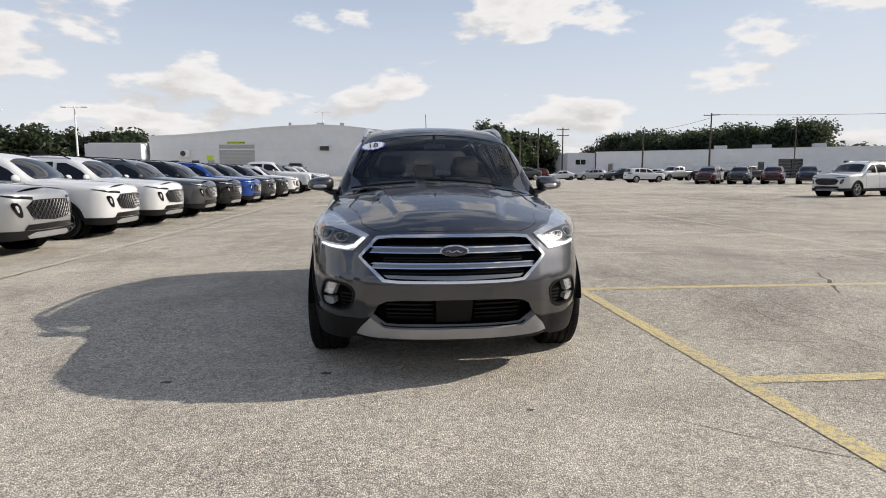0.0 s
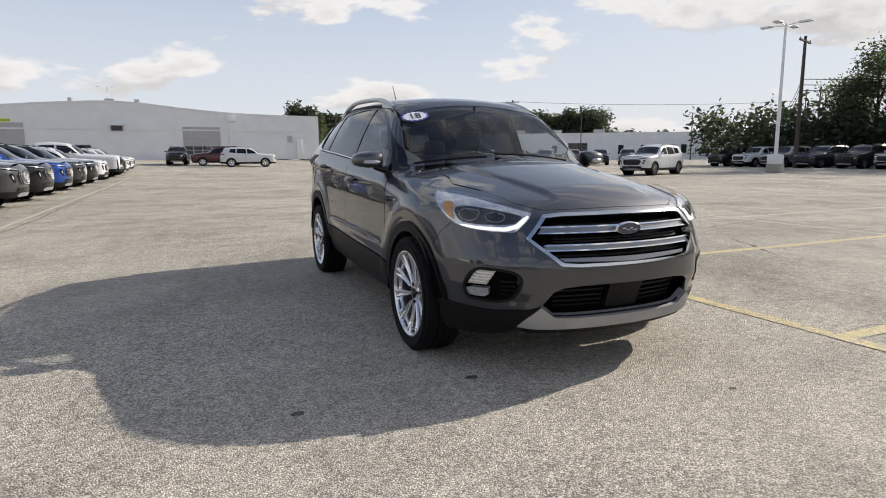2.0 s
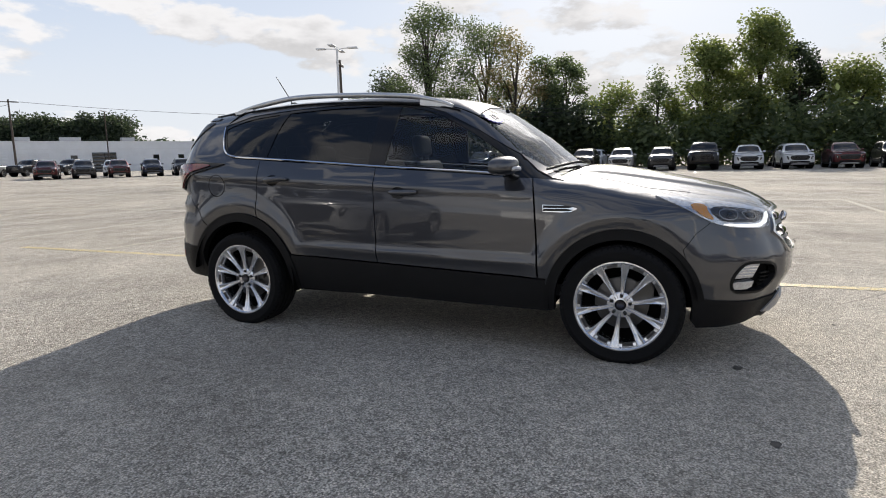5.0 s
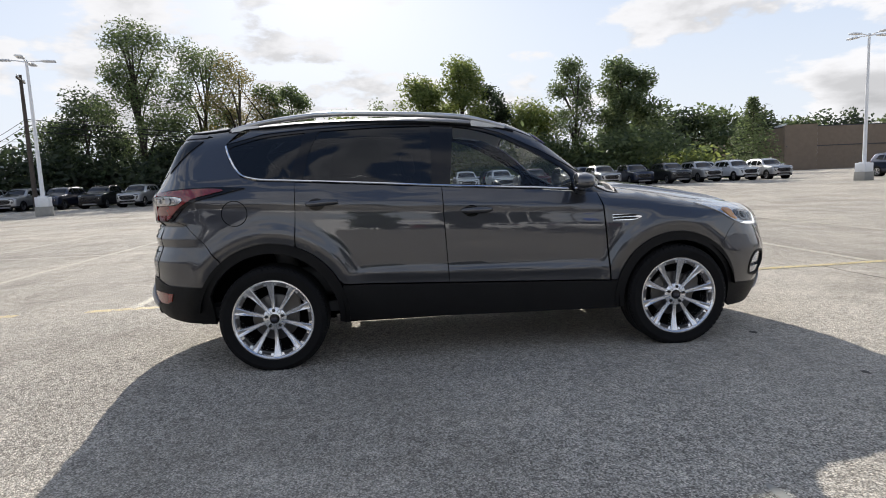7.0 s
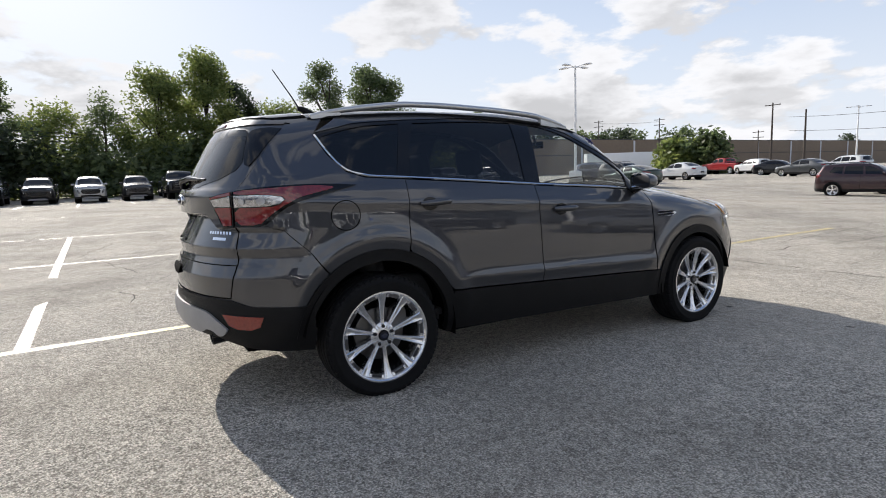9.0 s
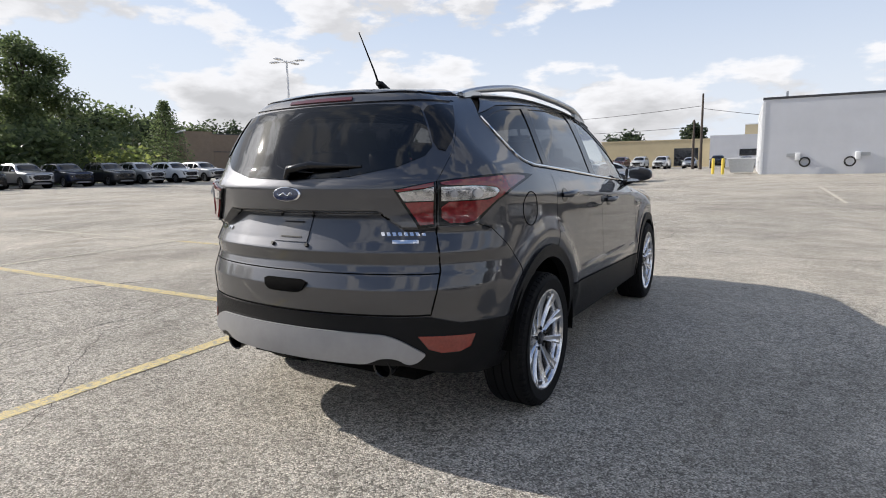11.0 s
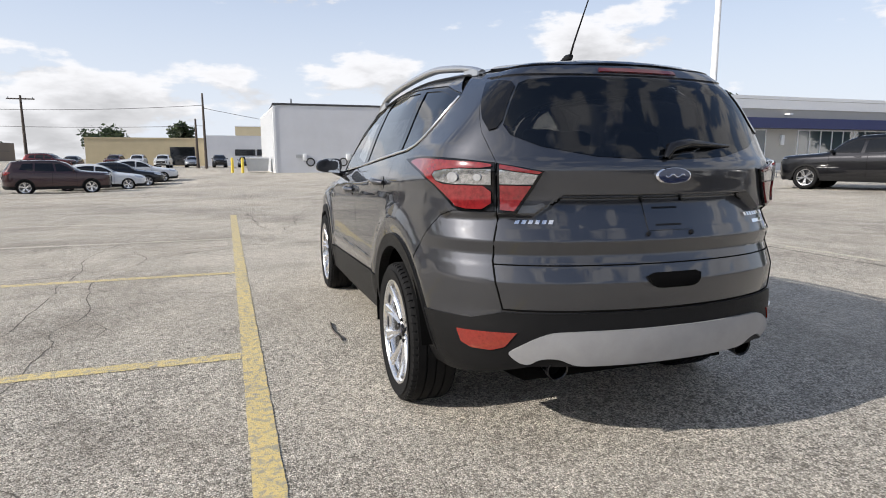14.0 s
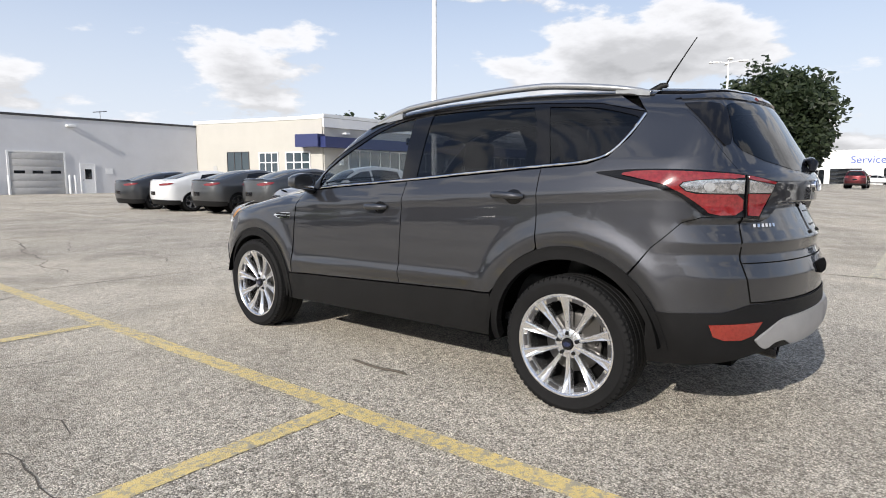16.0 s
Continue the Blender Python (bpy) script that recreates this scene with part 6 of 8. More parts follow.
def build_buildings():
    # north: the long white workshop with a shallow curved gable, base at about 1.15
    U = lambda x: x + 29.9
    top = [(0, 4.75), (4, 4.95), (9, 5.4), (14, 5.85), (18, 6.1), (20.3, 6.18), (23, 6.05), (27, 5.6), (31, 5.25), (34, 5.1), (38, 5.0), (42.2, 4.95)]
    A = Facade("workshop", "long white painted block workshop with a shallow gable roof", (-29.9, 68), (12.3, 68), 30, 5, M_WHITEWALL, base=1.15, top=top)
    A.cap(M_LEDGE, .22, .10, top)
    A.slab("ledge", 0, 42.2, 3.2, 3.36, .10, M_LEDGE)
    A.roll_door(U(-21.8), U(-17.6), 0, 3.85, 9, M_DOORGREY)
    d = A.roll_door(U(-2.8), U(1.1), 0, 3.65, 8, M_DOORGREY)
    for j in range(2):
        for i in range(4):
            c = U(-2.75) + 3.8 * i / 4
            put("door_window", box_mesh("door_window", M_WINDARK, c + .06, c + .90, -.05, 0, .62 + .47 * j, 1.02 + .47 * j), d)
    s = A.slab("sign", U(-20.8), U(-18.7), 3.92, 4.22, .08, M_SIGNY, "yellow-green sign over the door")
    put("sign_words", text_mesh("COLLISION CENTER", .24, .004, M_INK), s, "", Matrix.Translation((U(-19.75), -.088, 4.06)) @ pose(0, 0, 0, 90))
    A.slab("door_sign", U(-23.3), U(-22.5), 2.0, 2.55, .06, M_SIGNY, "yellow-green sign over the small door")
    A.door(U(-23.2), U(-22.4), 2.0, M_DOORGREY)
    for x in (-27.5, -25.1):
        A.window(U(x), U(x) + .95, 1.45, 2.0, 1, 1)
    a = A.slab("air_unit", U(-26.4), U(-25.2), 2.35, 3.2, .5, M_WHITEMETAL, bevel=.03)
    bm = bmesh.new()
    add_lathe(bm, [(.0, -.52), (.32, -.52), (.32, -.50)], 20, "y", Matrix.Translation((U(-25.9), 0, 2.78)))
    put("fan_grille", bm_mesh("fan_grille", bm, M_ROOFDARK), a)
    A.slab("vent_box", U(-9.75), U(-8.7), 3.15, 3.65, .35, M_ROOFDARK, bevel=.02)
    A.slab("vent_hood", U(-9.9), U(-8.5), 3.68, 3.95, .45, M_WHITEMETAL)
    A.slab("exhaust_duct", U(2.1), U(2.5), 1.7, 4.9, .25, M_WHITEMETAL)
    A.slab("duct_head", U(1.9), U(2.8), 4.3, 5.0, .45, M_WHITEMETAL, bevel=.04)
    A.slab("meter_box", U(9.6), U(10.3), .2, 2.3, .35, M_WHITEMETAL, bevel=.03)
    A.slab("meter_panel", U(8.6), U(9.1), 2.0, 2.7, .2, M_GALV)
    for x, w in ((-10.5, .9), (-7.6, .5), (-14.0, .35)):
        A.slab("roof_unit", U(x), U(x) + w, 6.0, 6.75, -3.0, M_GALV, inn=4.0)
    # its low annexe to the west
    X = Facade("annexe", "low grey flat-roofed annexe beside the workshop", (-36.5, 67.5), (-30.2, 67.5), 12, 3.9, M_GREYWALL, base=1.1)
    X.cap(M_GREYWALL, .3, .12)
    X.slab("canopy", 0, 6.3, 2.1, 3.9, 1.2, M_GREYWALL)
    X.window(3.2, 5.6, .5, 2.0, 2, 1)

    # north-east: low white buildings in a row
    B = Facade("warehouse", "long low white warehouse with grey doors", (37.0, 104), (92, 70), 25, 4.9, M_WHITEWALL, base=.55)
    B.cap(M_LEDGE, .2, .08)
    B.slab("ledge", 10, B.len, 3.7, 3.8, .06, M_LEDGE)
    for i in range(5):
        B.roll_door(12 + i * 2.5, 14 + i * 2.5, 0, 3.0, 6, M_LEDGE)
    for u in (2.2, 27, 39, 43, 46.5, 50, 53.5):
        B.window(u, u + 1.0, 1.2, 2.8, 1, 1)
    B.roll_door(30, 33.5, 0, 3.2, 6, M_WINDARK)
    B2 = Facade("office_block", "low grey flat-roofed office block", (31.5, 104), (36.8, 104.0), 18, 4.8, M_GREYWALL, base=.55)
    B2.window(1.5, 3.5, 2.6, 3.6, 2, 1)
    for u, w in ((20, 2), (26, 3), (35, 2)):
        B.slab("roof_unit", u, u + w, 4.8, 5.8, -4, M_GALV, inn=6)
    C2 = Facade("storage_hall", "low blue-grey storage hall with a flat roof", (78, 58), (100, 38), 20, 4.3, M_GREYWALL, base=.5)
    C2.cap(M_ROOFDARK, .15, .06)
    C3 = Facade("storage_hall", "taller grey storage hall with a flat roof", (88, 64), (118, 38), 25, 6.0, M_GREYWALL, base=.5)
    C3.cap(M_ROOFDARK, .15, .06)

    # east: the long brown hall behind the parked cars
    E = Facade("brick_hall", "long brown brick hall with a pale roof edge", (128, -73), (88, -64), 5, 6.6, M_BROWN, base=.3, top=[(0, 5.4), (41, 7.4)])
    E.cap(M_LEDGE, .3, .10, [(0, 5.5), (41, 7.5)])
    E2 = Facade("brick_hall", "long brown brick hall with a flat roof", (88, -64.2), (92, -285), 30, 7.2, M_BROWN, base=.2)
    for k in range(13):
        E2.slab("pilaster", 5 + k * 16, 5.5 + k * 16, 0, 7.0, .12, M_GREYWALL)
    E2.slab("pipe_run", 0, 215, 3.9, 4.05, .10, M_ROOFDARK)
    E2.cap(M_ROOFDARK, .15, .05)

    # south: grey workshop with a roll-up door
    S = Facade("service_garage", "pale grey service garage with a roll-up door", (-.75, -46), (-22.0, -46), 14, 5.5, M_GREYWALL, base=-.02)
    u = lambda x: -.75 - x
    S.cap(M_ROOFDARK, .16, .05)
    S.roll_door(u(-8.6), u(-11.9), 0, 2.95, 6, M_DOORGREY, slots=3)
    S.door(u(-13.0), u(-13.9), 2.15, M_WHITEMETAL)
    S.slab("corner_trim", -.02, .14, 0, 5.3, .03, M_LEDGE)
    S.slab("wall_lamp", u(-12.2), u(-12.8), 4.85, 5.02, .35, M_WHITEMETAL, bevel=.03)
    for x0, dx in ((-3.1, .45), (-6.7, -.45)):
        c = S.slab("charger_box", u(x0) - .16, u(x0) + .16, 1.0, 1.55, .22, M_WHITEMETAL, "wall charger with a coiled cable", bevel=.03)
        S.slab("pipe_stub", u(x0) + (.16 if dx < 0 else -.7), u(x0) + (.7 if dx < 0 else -.16), 1.25, 1.5, .12, M_GALV)
        for k in range(3):
            bm = bmesh.new()
            r = .34 - .03 * k
            add_tube(bm, [(u(x0) + dx + r * math.cos(a * math.pi / 12), -.14 - .03 * k, .88 + r * math.sin(a * math.pi / 12)) for a in range(25)], .028, 6)
            put("cable_coil", bm_mesh("cable_coil", bm, M_WIRE, 60), c)
    S.slab("wall_sign", u(-14.7), u(-15.2), 1.5, 1.9, .03, M_WHITEMETAL)
    S.slab("vent_pipe", 1.4, 1.55, 5.5, 6.0, -.5, M_GALV, inn=.65)
    bm = bmesh.new()
    add_tube(bm, [(u(-15.3), 2, 5.4), (u(-15.3), 2, 6.4)], .03, 6)
    add_tube(bm, [(u(-15.3) - .5, 2, 6.25), (u(-15.3) + .5, 2, 6.4)], .04, 6)
    put("aerial", bm_mesh("aerial", bm, M_GALV), S.ob)
    W = Facade("corrugated_shed", "white corrugated shed beside the service garage", (-.1, -60), (-.70, -46.2), .3, 5.3, M_WHITEMETAL, base=-.02)
    for k in range(26):
        W.slab("rib", .3 + .53 * k, .36 + .53 * k, .1, 5.2, .04, M_LEDGE)
    # cream showroom
    D = Facade("showroom_wing", "cream showroom wing with glazed doors", (-22.0, -46.2), (-25.5, -33.5), 16, 5.8, M_CREAM, base=-.02)
    D.cap(M_LEDGE, .25, .05)
    for a, b in ((3.6, 5.9),):
        D.window(a, b, 1.5, 3.3, 3, 1, M_ROOFDARK, M_WINSKY)
    D.window(7.0, 8.9, .1, 3.2, 3, 4, M_LEDGE, M_WINSKY, .09)
    D.window(9.7, 12.0, .1, 3.2, 3, 4, M_LEDGE, M_WINSKY, .09)
    D.slab("canopy_end", 11.3, 13.4, 3.55, 4.5, .9, M_NAVY)
    D.slab("small_sign", 2.0, 2.4, 1.5, 2.2, .04, M_DOORGREY)
    Fd = Facade("showroom", "cream showroom with tall windows under a navy blue band", (-25.6, -33.4), (-62, -33.4), 12, 5.9, M_CREAM, base=-.02)
    Fd.cap(M_LEDGE, .25, .08)
    Fd.slab("parapet", -.1, 36, 5.05, 5.75, .12, M_LEDGE)
    Fd.slab("fascia_band", -.6, 36, 3.5, 4.3, .9, M_NAVY, "navy blue fascia band")
    Fd.window(2.4, 12.8, .8, 3.4, 9, 1, M_LEDGE, M_WINSKY, .09)
    Fd.window(16.2, 34, .8, 3.4, 14, 1, M_LEDGE, M_WINSKY, .09)
    Fd.slab("plinth", -.1, 36, 0, .75, .06, M_GREYWALL)
    for uu in (1.4, 14.3):
        Fd.slab("wall_light", uu, uu + .35, 2.2, 3.0, .2, M_WHITEMETAL, bevel=.02)
    for uu in (1.8, 14.6):
        Fd.slab("eave_lamp", uu, uu + .4, 4.6, 4.72, .5, M_WHITEMETAL)
    tagged(new("pavement", box_mesh("pavement", M_CONC, -62, -24.4, -33.2, -29.8, -.1, .14, bevel=.03)), "raised concrete pavement before the showroom", "pavement", kind="structure")
    # south: far buildings
    G = Facade("tan_store", "low tan metal-sided store with a dark doorway", (24, -96), (7.2, -96), 20, 4.2, M_TAN, base=0)
    G.cap(M_TAN, .2, .08)
    G.window(11.5, 15.0, .2, 2.9, 1, 1, M_ROOFDARK)
    G2 = Facade("grey_store", "low blue-grey store with a strip of windows", (7.0, -92), (-14, -92), 18, 4.6, M_GREYWALL, base=0)
    for k in range(3):
        G2.window(4.0 + k * 3.2, 6.9 + k * 3.2, 1.6, 2.5, 2, 1, M_ROOFDARK)
    G3 = Facade("tan_upper_hall", "tan upper storey of a hall behind the stores", (3, -104), (-20, -104), 10, 6.6, M_TAN, base=0)
    G3.cap(M_LEDGE, .15, .05)
    # west: service centre across the road
    V = Facade("service_centre", "long white service centre with blue words", (-118, -24), (-118, 34), 18, 6.0, M_WHITEWALL, base=.0)
    V.cap(M_LEDGE, .2, .08)
    sgn = V.slab("sign_panel", 11, 34, 3.3, 5.5, .1, M_LEDGE)
    put("sign_words", text_mesh("Service Center", 1.7, .02, material("sign blue", (.03, .08, .38), .5)), sgn, "blue letters", Matrix.Translation((20.5, -.13, 4.4)) @ pose(0, 0, 0, 90))
    for k in range(5):
        V.window(1 + k * 2.2, 2.9 + k * 2.2, .3, 2.8, 2, 1, M_LEDGE, M_WINDARK)
    V.roll_door(12.5, 17, 0, 3.0, 4, M_WINDARK)
    V.roll_door(20, 26, 0, 3.0, 4, M_WINDARK)
    # a white trailer by the east hall
    m = pose(60, -74, gz(60, -74), 0, 0, 58)
    T = thing("box_trailer", "white box trailer parked behind the bays", "trailer", m=m)
    put("body", box_mesh("body", M_WHITEMETAL, -11, 11, -1.25, 1.25, .9, 3.4, bevel=.05), T)
    put("rail", box_mesh("rail", M_ROOFDARK, -11, 11, -1.27, 1.27, .8, .9), T)
    for x in (-7.5, -6.4, 7.5):
        bm = bmesh.new()
        add_lathe(bm, [(.2, -1.2), (.5, -1.2), (.5, -.95), (.2, -.95)], 20, "y", Matrix.Translation((x, 0, .5)))
        add_lathe(bm, [(.2, 1.2), (.5, 1.2), (.5, .95), (.2, .95)], 20, "y", Matrix.Translation((x, 0, .5)))
        put("axle_wheels", bm_mesh("axle_wheels", bm, M_RUBBER, 40), T)


def lamp_pole(x, y, h, heads=4, base_h=1.05, label="white lot lamp pole on a concrete base", turn=0.0, dark=False, cap=True):
    m = pose(x, y, gz(x, y) - .02, 0, 0, turn)
    P = thing("lot_lamp", label, "street lamp", "lot lamps", m=m)
    steel = M_WOODPOLE if dark else M_WHITEMETAL
    if base_h:
        bm = bmesh.new()
        add_box(bm, -.36, .36, -.36, .36, 0, base_h * .5, .02)
        put("base", bm_mesh("base", bm, M_CONC, 30), P, "grey concrete base")
        bm = bmesh.new()
        add_box(bm, -.33, .33, -.33, .33, base_h * .5, base_h, .03)
        put("base_cap", bm_mesh("base_cap", bm, M_WHITEMETAL if cap else M_CONC, 30), P)
        bm = bmesh.new()
        add_box(bm, -.20, .20, -.20, .20, base_h, base_h + .05, .01)
        put("base_plate", bm_mesh("base_plate", bm, M_WHITEMETAL, 30), P)
    bm = bmesh.new()
    add_tube(bm, [(0, 0, base_h), (0, 0, h * .5), (0, 0, h)], [.11, .09, .065], 10)
    put("pole", bm_mesh("pole", bm, steel, 50), P)
    for k in range(heads):
        a = 2 * math.pi * k / heads
        arm = pose(0, 0, h - .12, 0, 0, math.degrees(a))
        bm = bmesh.new()
        add_tube(bm, [(0, 0, 0), (.45, 0, .06), (.75, 0, .08)], .03, 6)
        o = put("arm", bm_mesh("arm", bm, steel, 50), P, "", arm)
        bm = bmesh.new()
        add_box(bm, .7, 1.35, -.17, .17, .03, .12, .03)
        put("lamp_head", bm_mesh("lamp_head", bm, M_WHITEMETAL if not dark else M_GALV, 40), o)
    return P


def utility_pole(x, y, h, arms=1, lean=0.0, turn=0.0):
    P = thing("utility_pole", "tall weathered wooden utility pole with crossarms", "utility pole", "utility poles", m=pose(x, y, gz(x, y) - .05, lean, 0, turn))
    bm = bmesh.new()
    add_tube(bm, [(0, 0, 0), (0, 0, h * .5), (0, 0, h)], [.17, .14, .10], 8)
    put("pole", bm_mesh("pole", bm, M_WOODPOLE, 50), P)
    for k in range(arms):
        z = h - .35 - 1.1 * k
        put("crossarm", box_mesh("crossarm", M_WOODPOLE, -1.2, 1.2, -.06, .06, z - .06, z + .06), P)
        for xx in (-1.05, 1.05):
            bm = bmesh.new()
            add_lathe(bm, [(.03, z + .06), (.06, z + .12), (.03, z + .2), (.001, z + .22)], 8, "z", Matrix.Translation((xx, 0, 0)))
            put("insulator", bm_mesh("insulator", bm, M_GALV, 50), P)
    return P


def cable(p, q, sag, label="thin black overhead cable"):
    bm = bmesh.new()
    P, Q = Vector(p), Vector(q)
    add_tube(bm, [P.lerp(Q, i / 16) - Vector((0, 0, sag * 4 * (i / 16) * (1 - i / 16))) for i in range(17)], .025, 4)
    tagged(new("cable", bm_mesh("cable", bm, M_WIRE)), label, "cable", "overhead cables")


def build_poles():
    lamp_pole(28.9, 19.4, 8.25, turn=15)
    lamp_pole(28.4, -27.5, 8.5, turn=10)
    lamp_pole(-11.55, -10.2, 8.8, base_h=.66, turn=40, cap=False)
    lamp_pole(63, 85, 9.6, 2, 0, "grey lamp pole with two heads", 30, True)
    lamp_pole(76, 52, 9.5, 2, 0, "grey lamp pole with two heads", 40, True)
    lamp_pole(35, -82, 8.0, 4, .8, turn=20)
    lamp_pole(-46, 60, 8.4, 2, 0, "white lamp pole with two heads", 10)
    lamp_pole(-33, 58, 7.4, 2, 0, "white lamp pole with two heads", 0)
    lamp_pole(-52, 75, 8.5, 4, 0, "white lamp pole with four heads", 0)
    lamp_pole(-13.3, 100, 10.8, 2, 0, "white lamp pole behind the workshop", 0)
    lamp_pole(-45.3, -10.0, 9.6, 4, 0, "white lamp pole by the road", 20)
    lamp_pole(-56.4, -14.6, 8.7, 2, 0, "white lamp pole by the road", 75)
    lamp_pole(-39.2, -13.3, 6.0, 2, 0, "dark lamp pole by the road", 60, True)
    lamp_pole(-41.9, -19.6, 7.8, 2, 0, "white lamp pole by the road", 60)
    lamp_pole(12.3, 74, 7.0, 1, 0, "thin lamp pole by the workshop", 0, True)
    lamp_pole(72, 68, 7.5, 2, 0, "grey lamp pole far off", 30, True)
    lamp_pole(95, 75, 8.5, 2, 0, "grey lamp pole far off", 30, True)
    for x, y, h, arms, turn in ((50.5, 88.0, 10.6, 1, -30), (42, 94.5, 8.4, 1, -20), (30.5, 104, 9.5, 2, 0), (17, 92, 7.2, 1, 0), (19.5, 90, 7.2, 1, 0), (23, 92, 8.5, 0, 0), (39.0, 25.6, 9.4, 1, 20),
                                (86, 57, 11, 1, 40), (96, -98, 12, 2, 10), (84, -104, 11.5, 2, 10), (70.8, -118.9, 8, 2, 0), (47.8, -84.8, 10, 1, 0), (39.3, -77.9, 8, 0, 0), (22.5, -66, 7.4, 1, 0), (5.9, -70, 8.6, 0, 0), (6.9, -71.5, 5.8, 0, 0)):
        utility_pole(x, y, h, arms, 0, turn)
    cable((50.5, 88, 10.9), (100, 60, 10.5), .8)
    cable((42, 94.5, 8.6), (50.5, 88, 10.4), .3)
    for dz in (0, .8, 1.6):
        cable((39.0, 25.6, 5.8 + dz * .5), (90, 66, 7.5 + dz), .8)
        cable((39.0, 25.6, 5.8 + dz * .5), (62, -6, 5.2 + dz * .4), .6)
    cable((5.9, -70, 6.9), (-14, -92, 5.5), .3)
    cable((5.9, -70, 4.9), (46, -86, 5.9), .5)
    cable((5.9, -70, 7.2), (46, -86, 7.9), .7)
    cable((96, -98, 11.5), (84, -104, 11), .2)
    for k, (x, y) in enumerate(((1.8, -46.2), (2.6, -47.5))):
        P = thing("bollard", "yellow painted steel bollard by the garage", "bollard", "yellow bollards", m=pose(x, y, 0))
        bm = bmesh.new()
        add_lathe(bm, [(.11, 0), (.11, 1.15), (.09, 1.22), (.001, 1.25)], 16, "z")
        put("post", bm_mesh("post", bm, M_YELLOWPOST, 40), P)
    for x in (-8.42, -12.1, -12.45):
        P = thing("bollard", "white painted steel bollard beside the roll-up door", "bollard", "white bollards", m=pose(x, -45.6, -.02))
        bm = bmesh.new()
        add_lathe(bm, [(.08, 0), (.08, 1.3), (.06, 1.36), (.001, 1.38)], 14, "z")
        put("post", bm_mesh("post", bm, M_WHITEMETAL, 40), P)
    P = thing("waste_container", "grey steel waste container beside the garage", "container", m=pose(.6, -48.6, 0))
    bm = bmesh.new()
    add_prism(bm, [(-.8, .1), (.8, .1), (.95, 1.15), (-.95, 1.15)], "y", -.7, .7)
    put("bin_body", bm_mesh("bin_body", bm, M_GALV), P)
    put("lid", box_mesh("lid", M_GREYWALL, -.98, .98, -.74, .74, 1.15, 1.25, bevel=.02), P)
    # a tall blue sign west of the showroom
    P = thing("pylon_sign", "blue pylon sign on a white post", "sign", m=pose(-62.4, -22.7, 0, 0, 0, 70))
    put("post", box_mesh("post", M_WHITEMETAL, -.35, .35, -.2, .2, 0, 5.2), P)
    put("sign_face", box_mesh("sign_face", material("sign face blue", (.05, .14, .55), .4), -.75, .75, -.25, .25, 5.2, 7.2, bevel=.05), P)


build_buildings()
build_poles()

# ---------------------------------------------------------------- the other parked cars
PAINTS = {}


def paint(name):
    colors = {"white": (.60, .61, .62), "silver": (.40, .405, .415), "grey": (.085, .088, .092), "dark_grey": (.05, .052, .056), "black": (.012, .012, .014),
              "blue": (.02, .075, .34), "navy": (.018, .026, .055), "red": (.30, .012, .015), "maroon": (.085, .014, .016), "green": (.018, .035, .030), "brown": (.056, .032, .034)}
    if name not in PAINTS:
        c = colors[name]
        PAINTS[name] = material(name.replace("_", " ") + " car paint", c, .35, .0 if name in ("white", "red") else .7, coat=1.0, spec=.1, vary=.04, scale=2)
    return PAINTS[name]


M_CARGLASS = material("tinted car glass", (.008, .009, .011), .05, spec=.45)
M_CLAD = material("dull black cladding", (.010, .010, .0105), .65, spec=.2, vary=.15)
M_HEAD = material("clear headlight", (.62, .64, .67), .12, .5, coat=1)

SUV = Shell(
    half_width=[(-2.4, .74), (-2.0, .85), (-1.6, .895), (-1.0, .905), (1.2, .91), (1.7, .89), (2.3, .80)],
    section=[(-.9, .06), (-.7, .02), (-.5, .006), (-.3, .012), (-.12, .03), (0, .075), (.2, .155), (.4, .25), (.6, .38)],
    belt=[(-2.2, 1.03), (0, 1.08), (2.2, 1.14)],
    top=[(-2.5, .92), (-2.25, 1.015), (-1.9, 1.06), (-1.2, 1.12), (-1.0, 1.145), (-.35, 1.52), (0, 1.62), (.6, 1.655), (1.4, 1.63), (1.95, 1.57), (2.4, 1.5)],
    nose=[(.1, -2.05), (.3, -2.24), (.5, -2.29), (.75, -2.30), (.92, -2.28), (1.02, -2.22), (1.2, -1.95), (1.6, -1.2)],
    tail=[(.1, 2.1), (.35, 2.27), (.6, 2.29), (.95, 2.25), (1.1, 2.22), (1.3, 2.08), (1.55, 1.92), (1.8, 1.85)],
    nose_plan=(.24, .45), tail_plan=(.22, .4), crown=.07)
SEDAN = Shell(
    half_width=[(-2.5, .74), (-2.0, .85), (-1.6, .885), (-1.0, .895), (1.2, .895), (1.8, .87), (2.5, .76)],
    section=[(-.9, .06), (-.7, .02), (-.5, .006), (-.3, .012), (-.12, .03), (0, .07), (.15, .135), (.3, .225), (.45, .33)],
    belt=[(-2.4, .84), (0, .93), (1.2, .98), (2.4, .98)],
    top=[(-2.6, .66), (-2.35, .77), (-1.9, .86), (-1.2, .96), (-.95, 1.0), (-.35, 1.31), (0, 1.41), (.4, 1.45), (.9, 1.42), (1.3, 1.30), (1.8, 1.09), (2.1, 1.06), (2.4, 1.03)],
    nose=[(.1, -2.1), (.25, -2.33), (.45, -2.40), (.62, -2.38), (.78, -2.28), (1.0, -1.8), (1.4, -1.0)],
    tail=[(.1, 2.2), (.35, 2.38), (.6, 2.42), (.9, 2.37), (1.03, 2.32), (1.2, 2.2), (1.5, 2.0)],
    nose_plan=(.42, .6), tail_plan=(.28, .4), crown=.11)
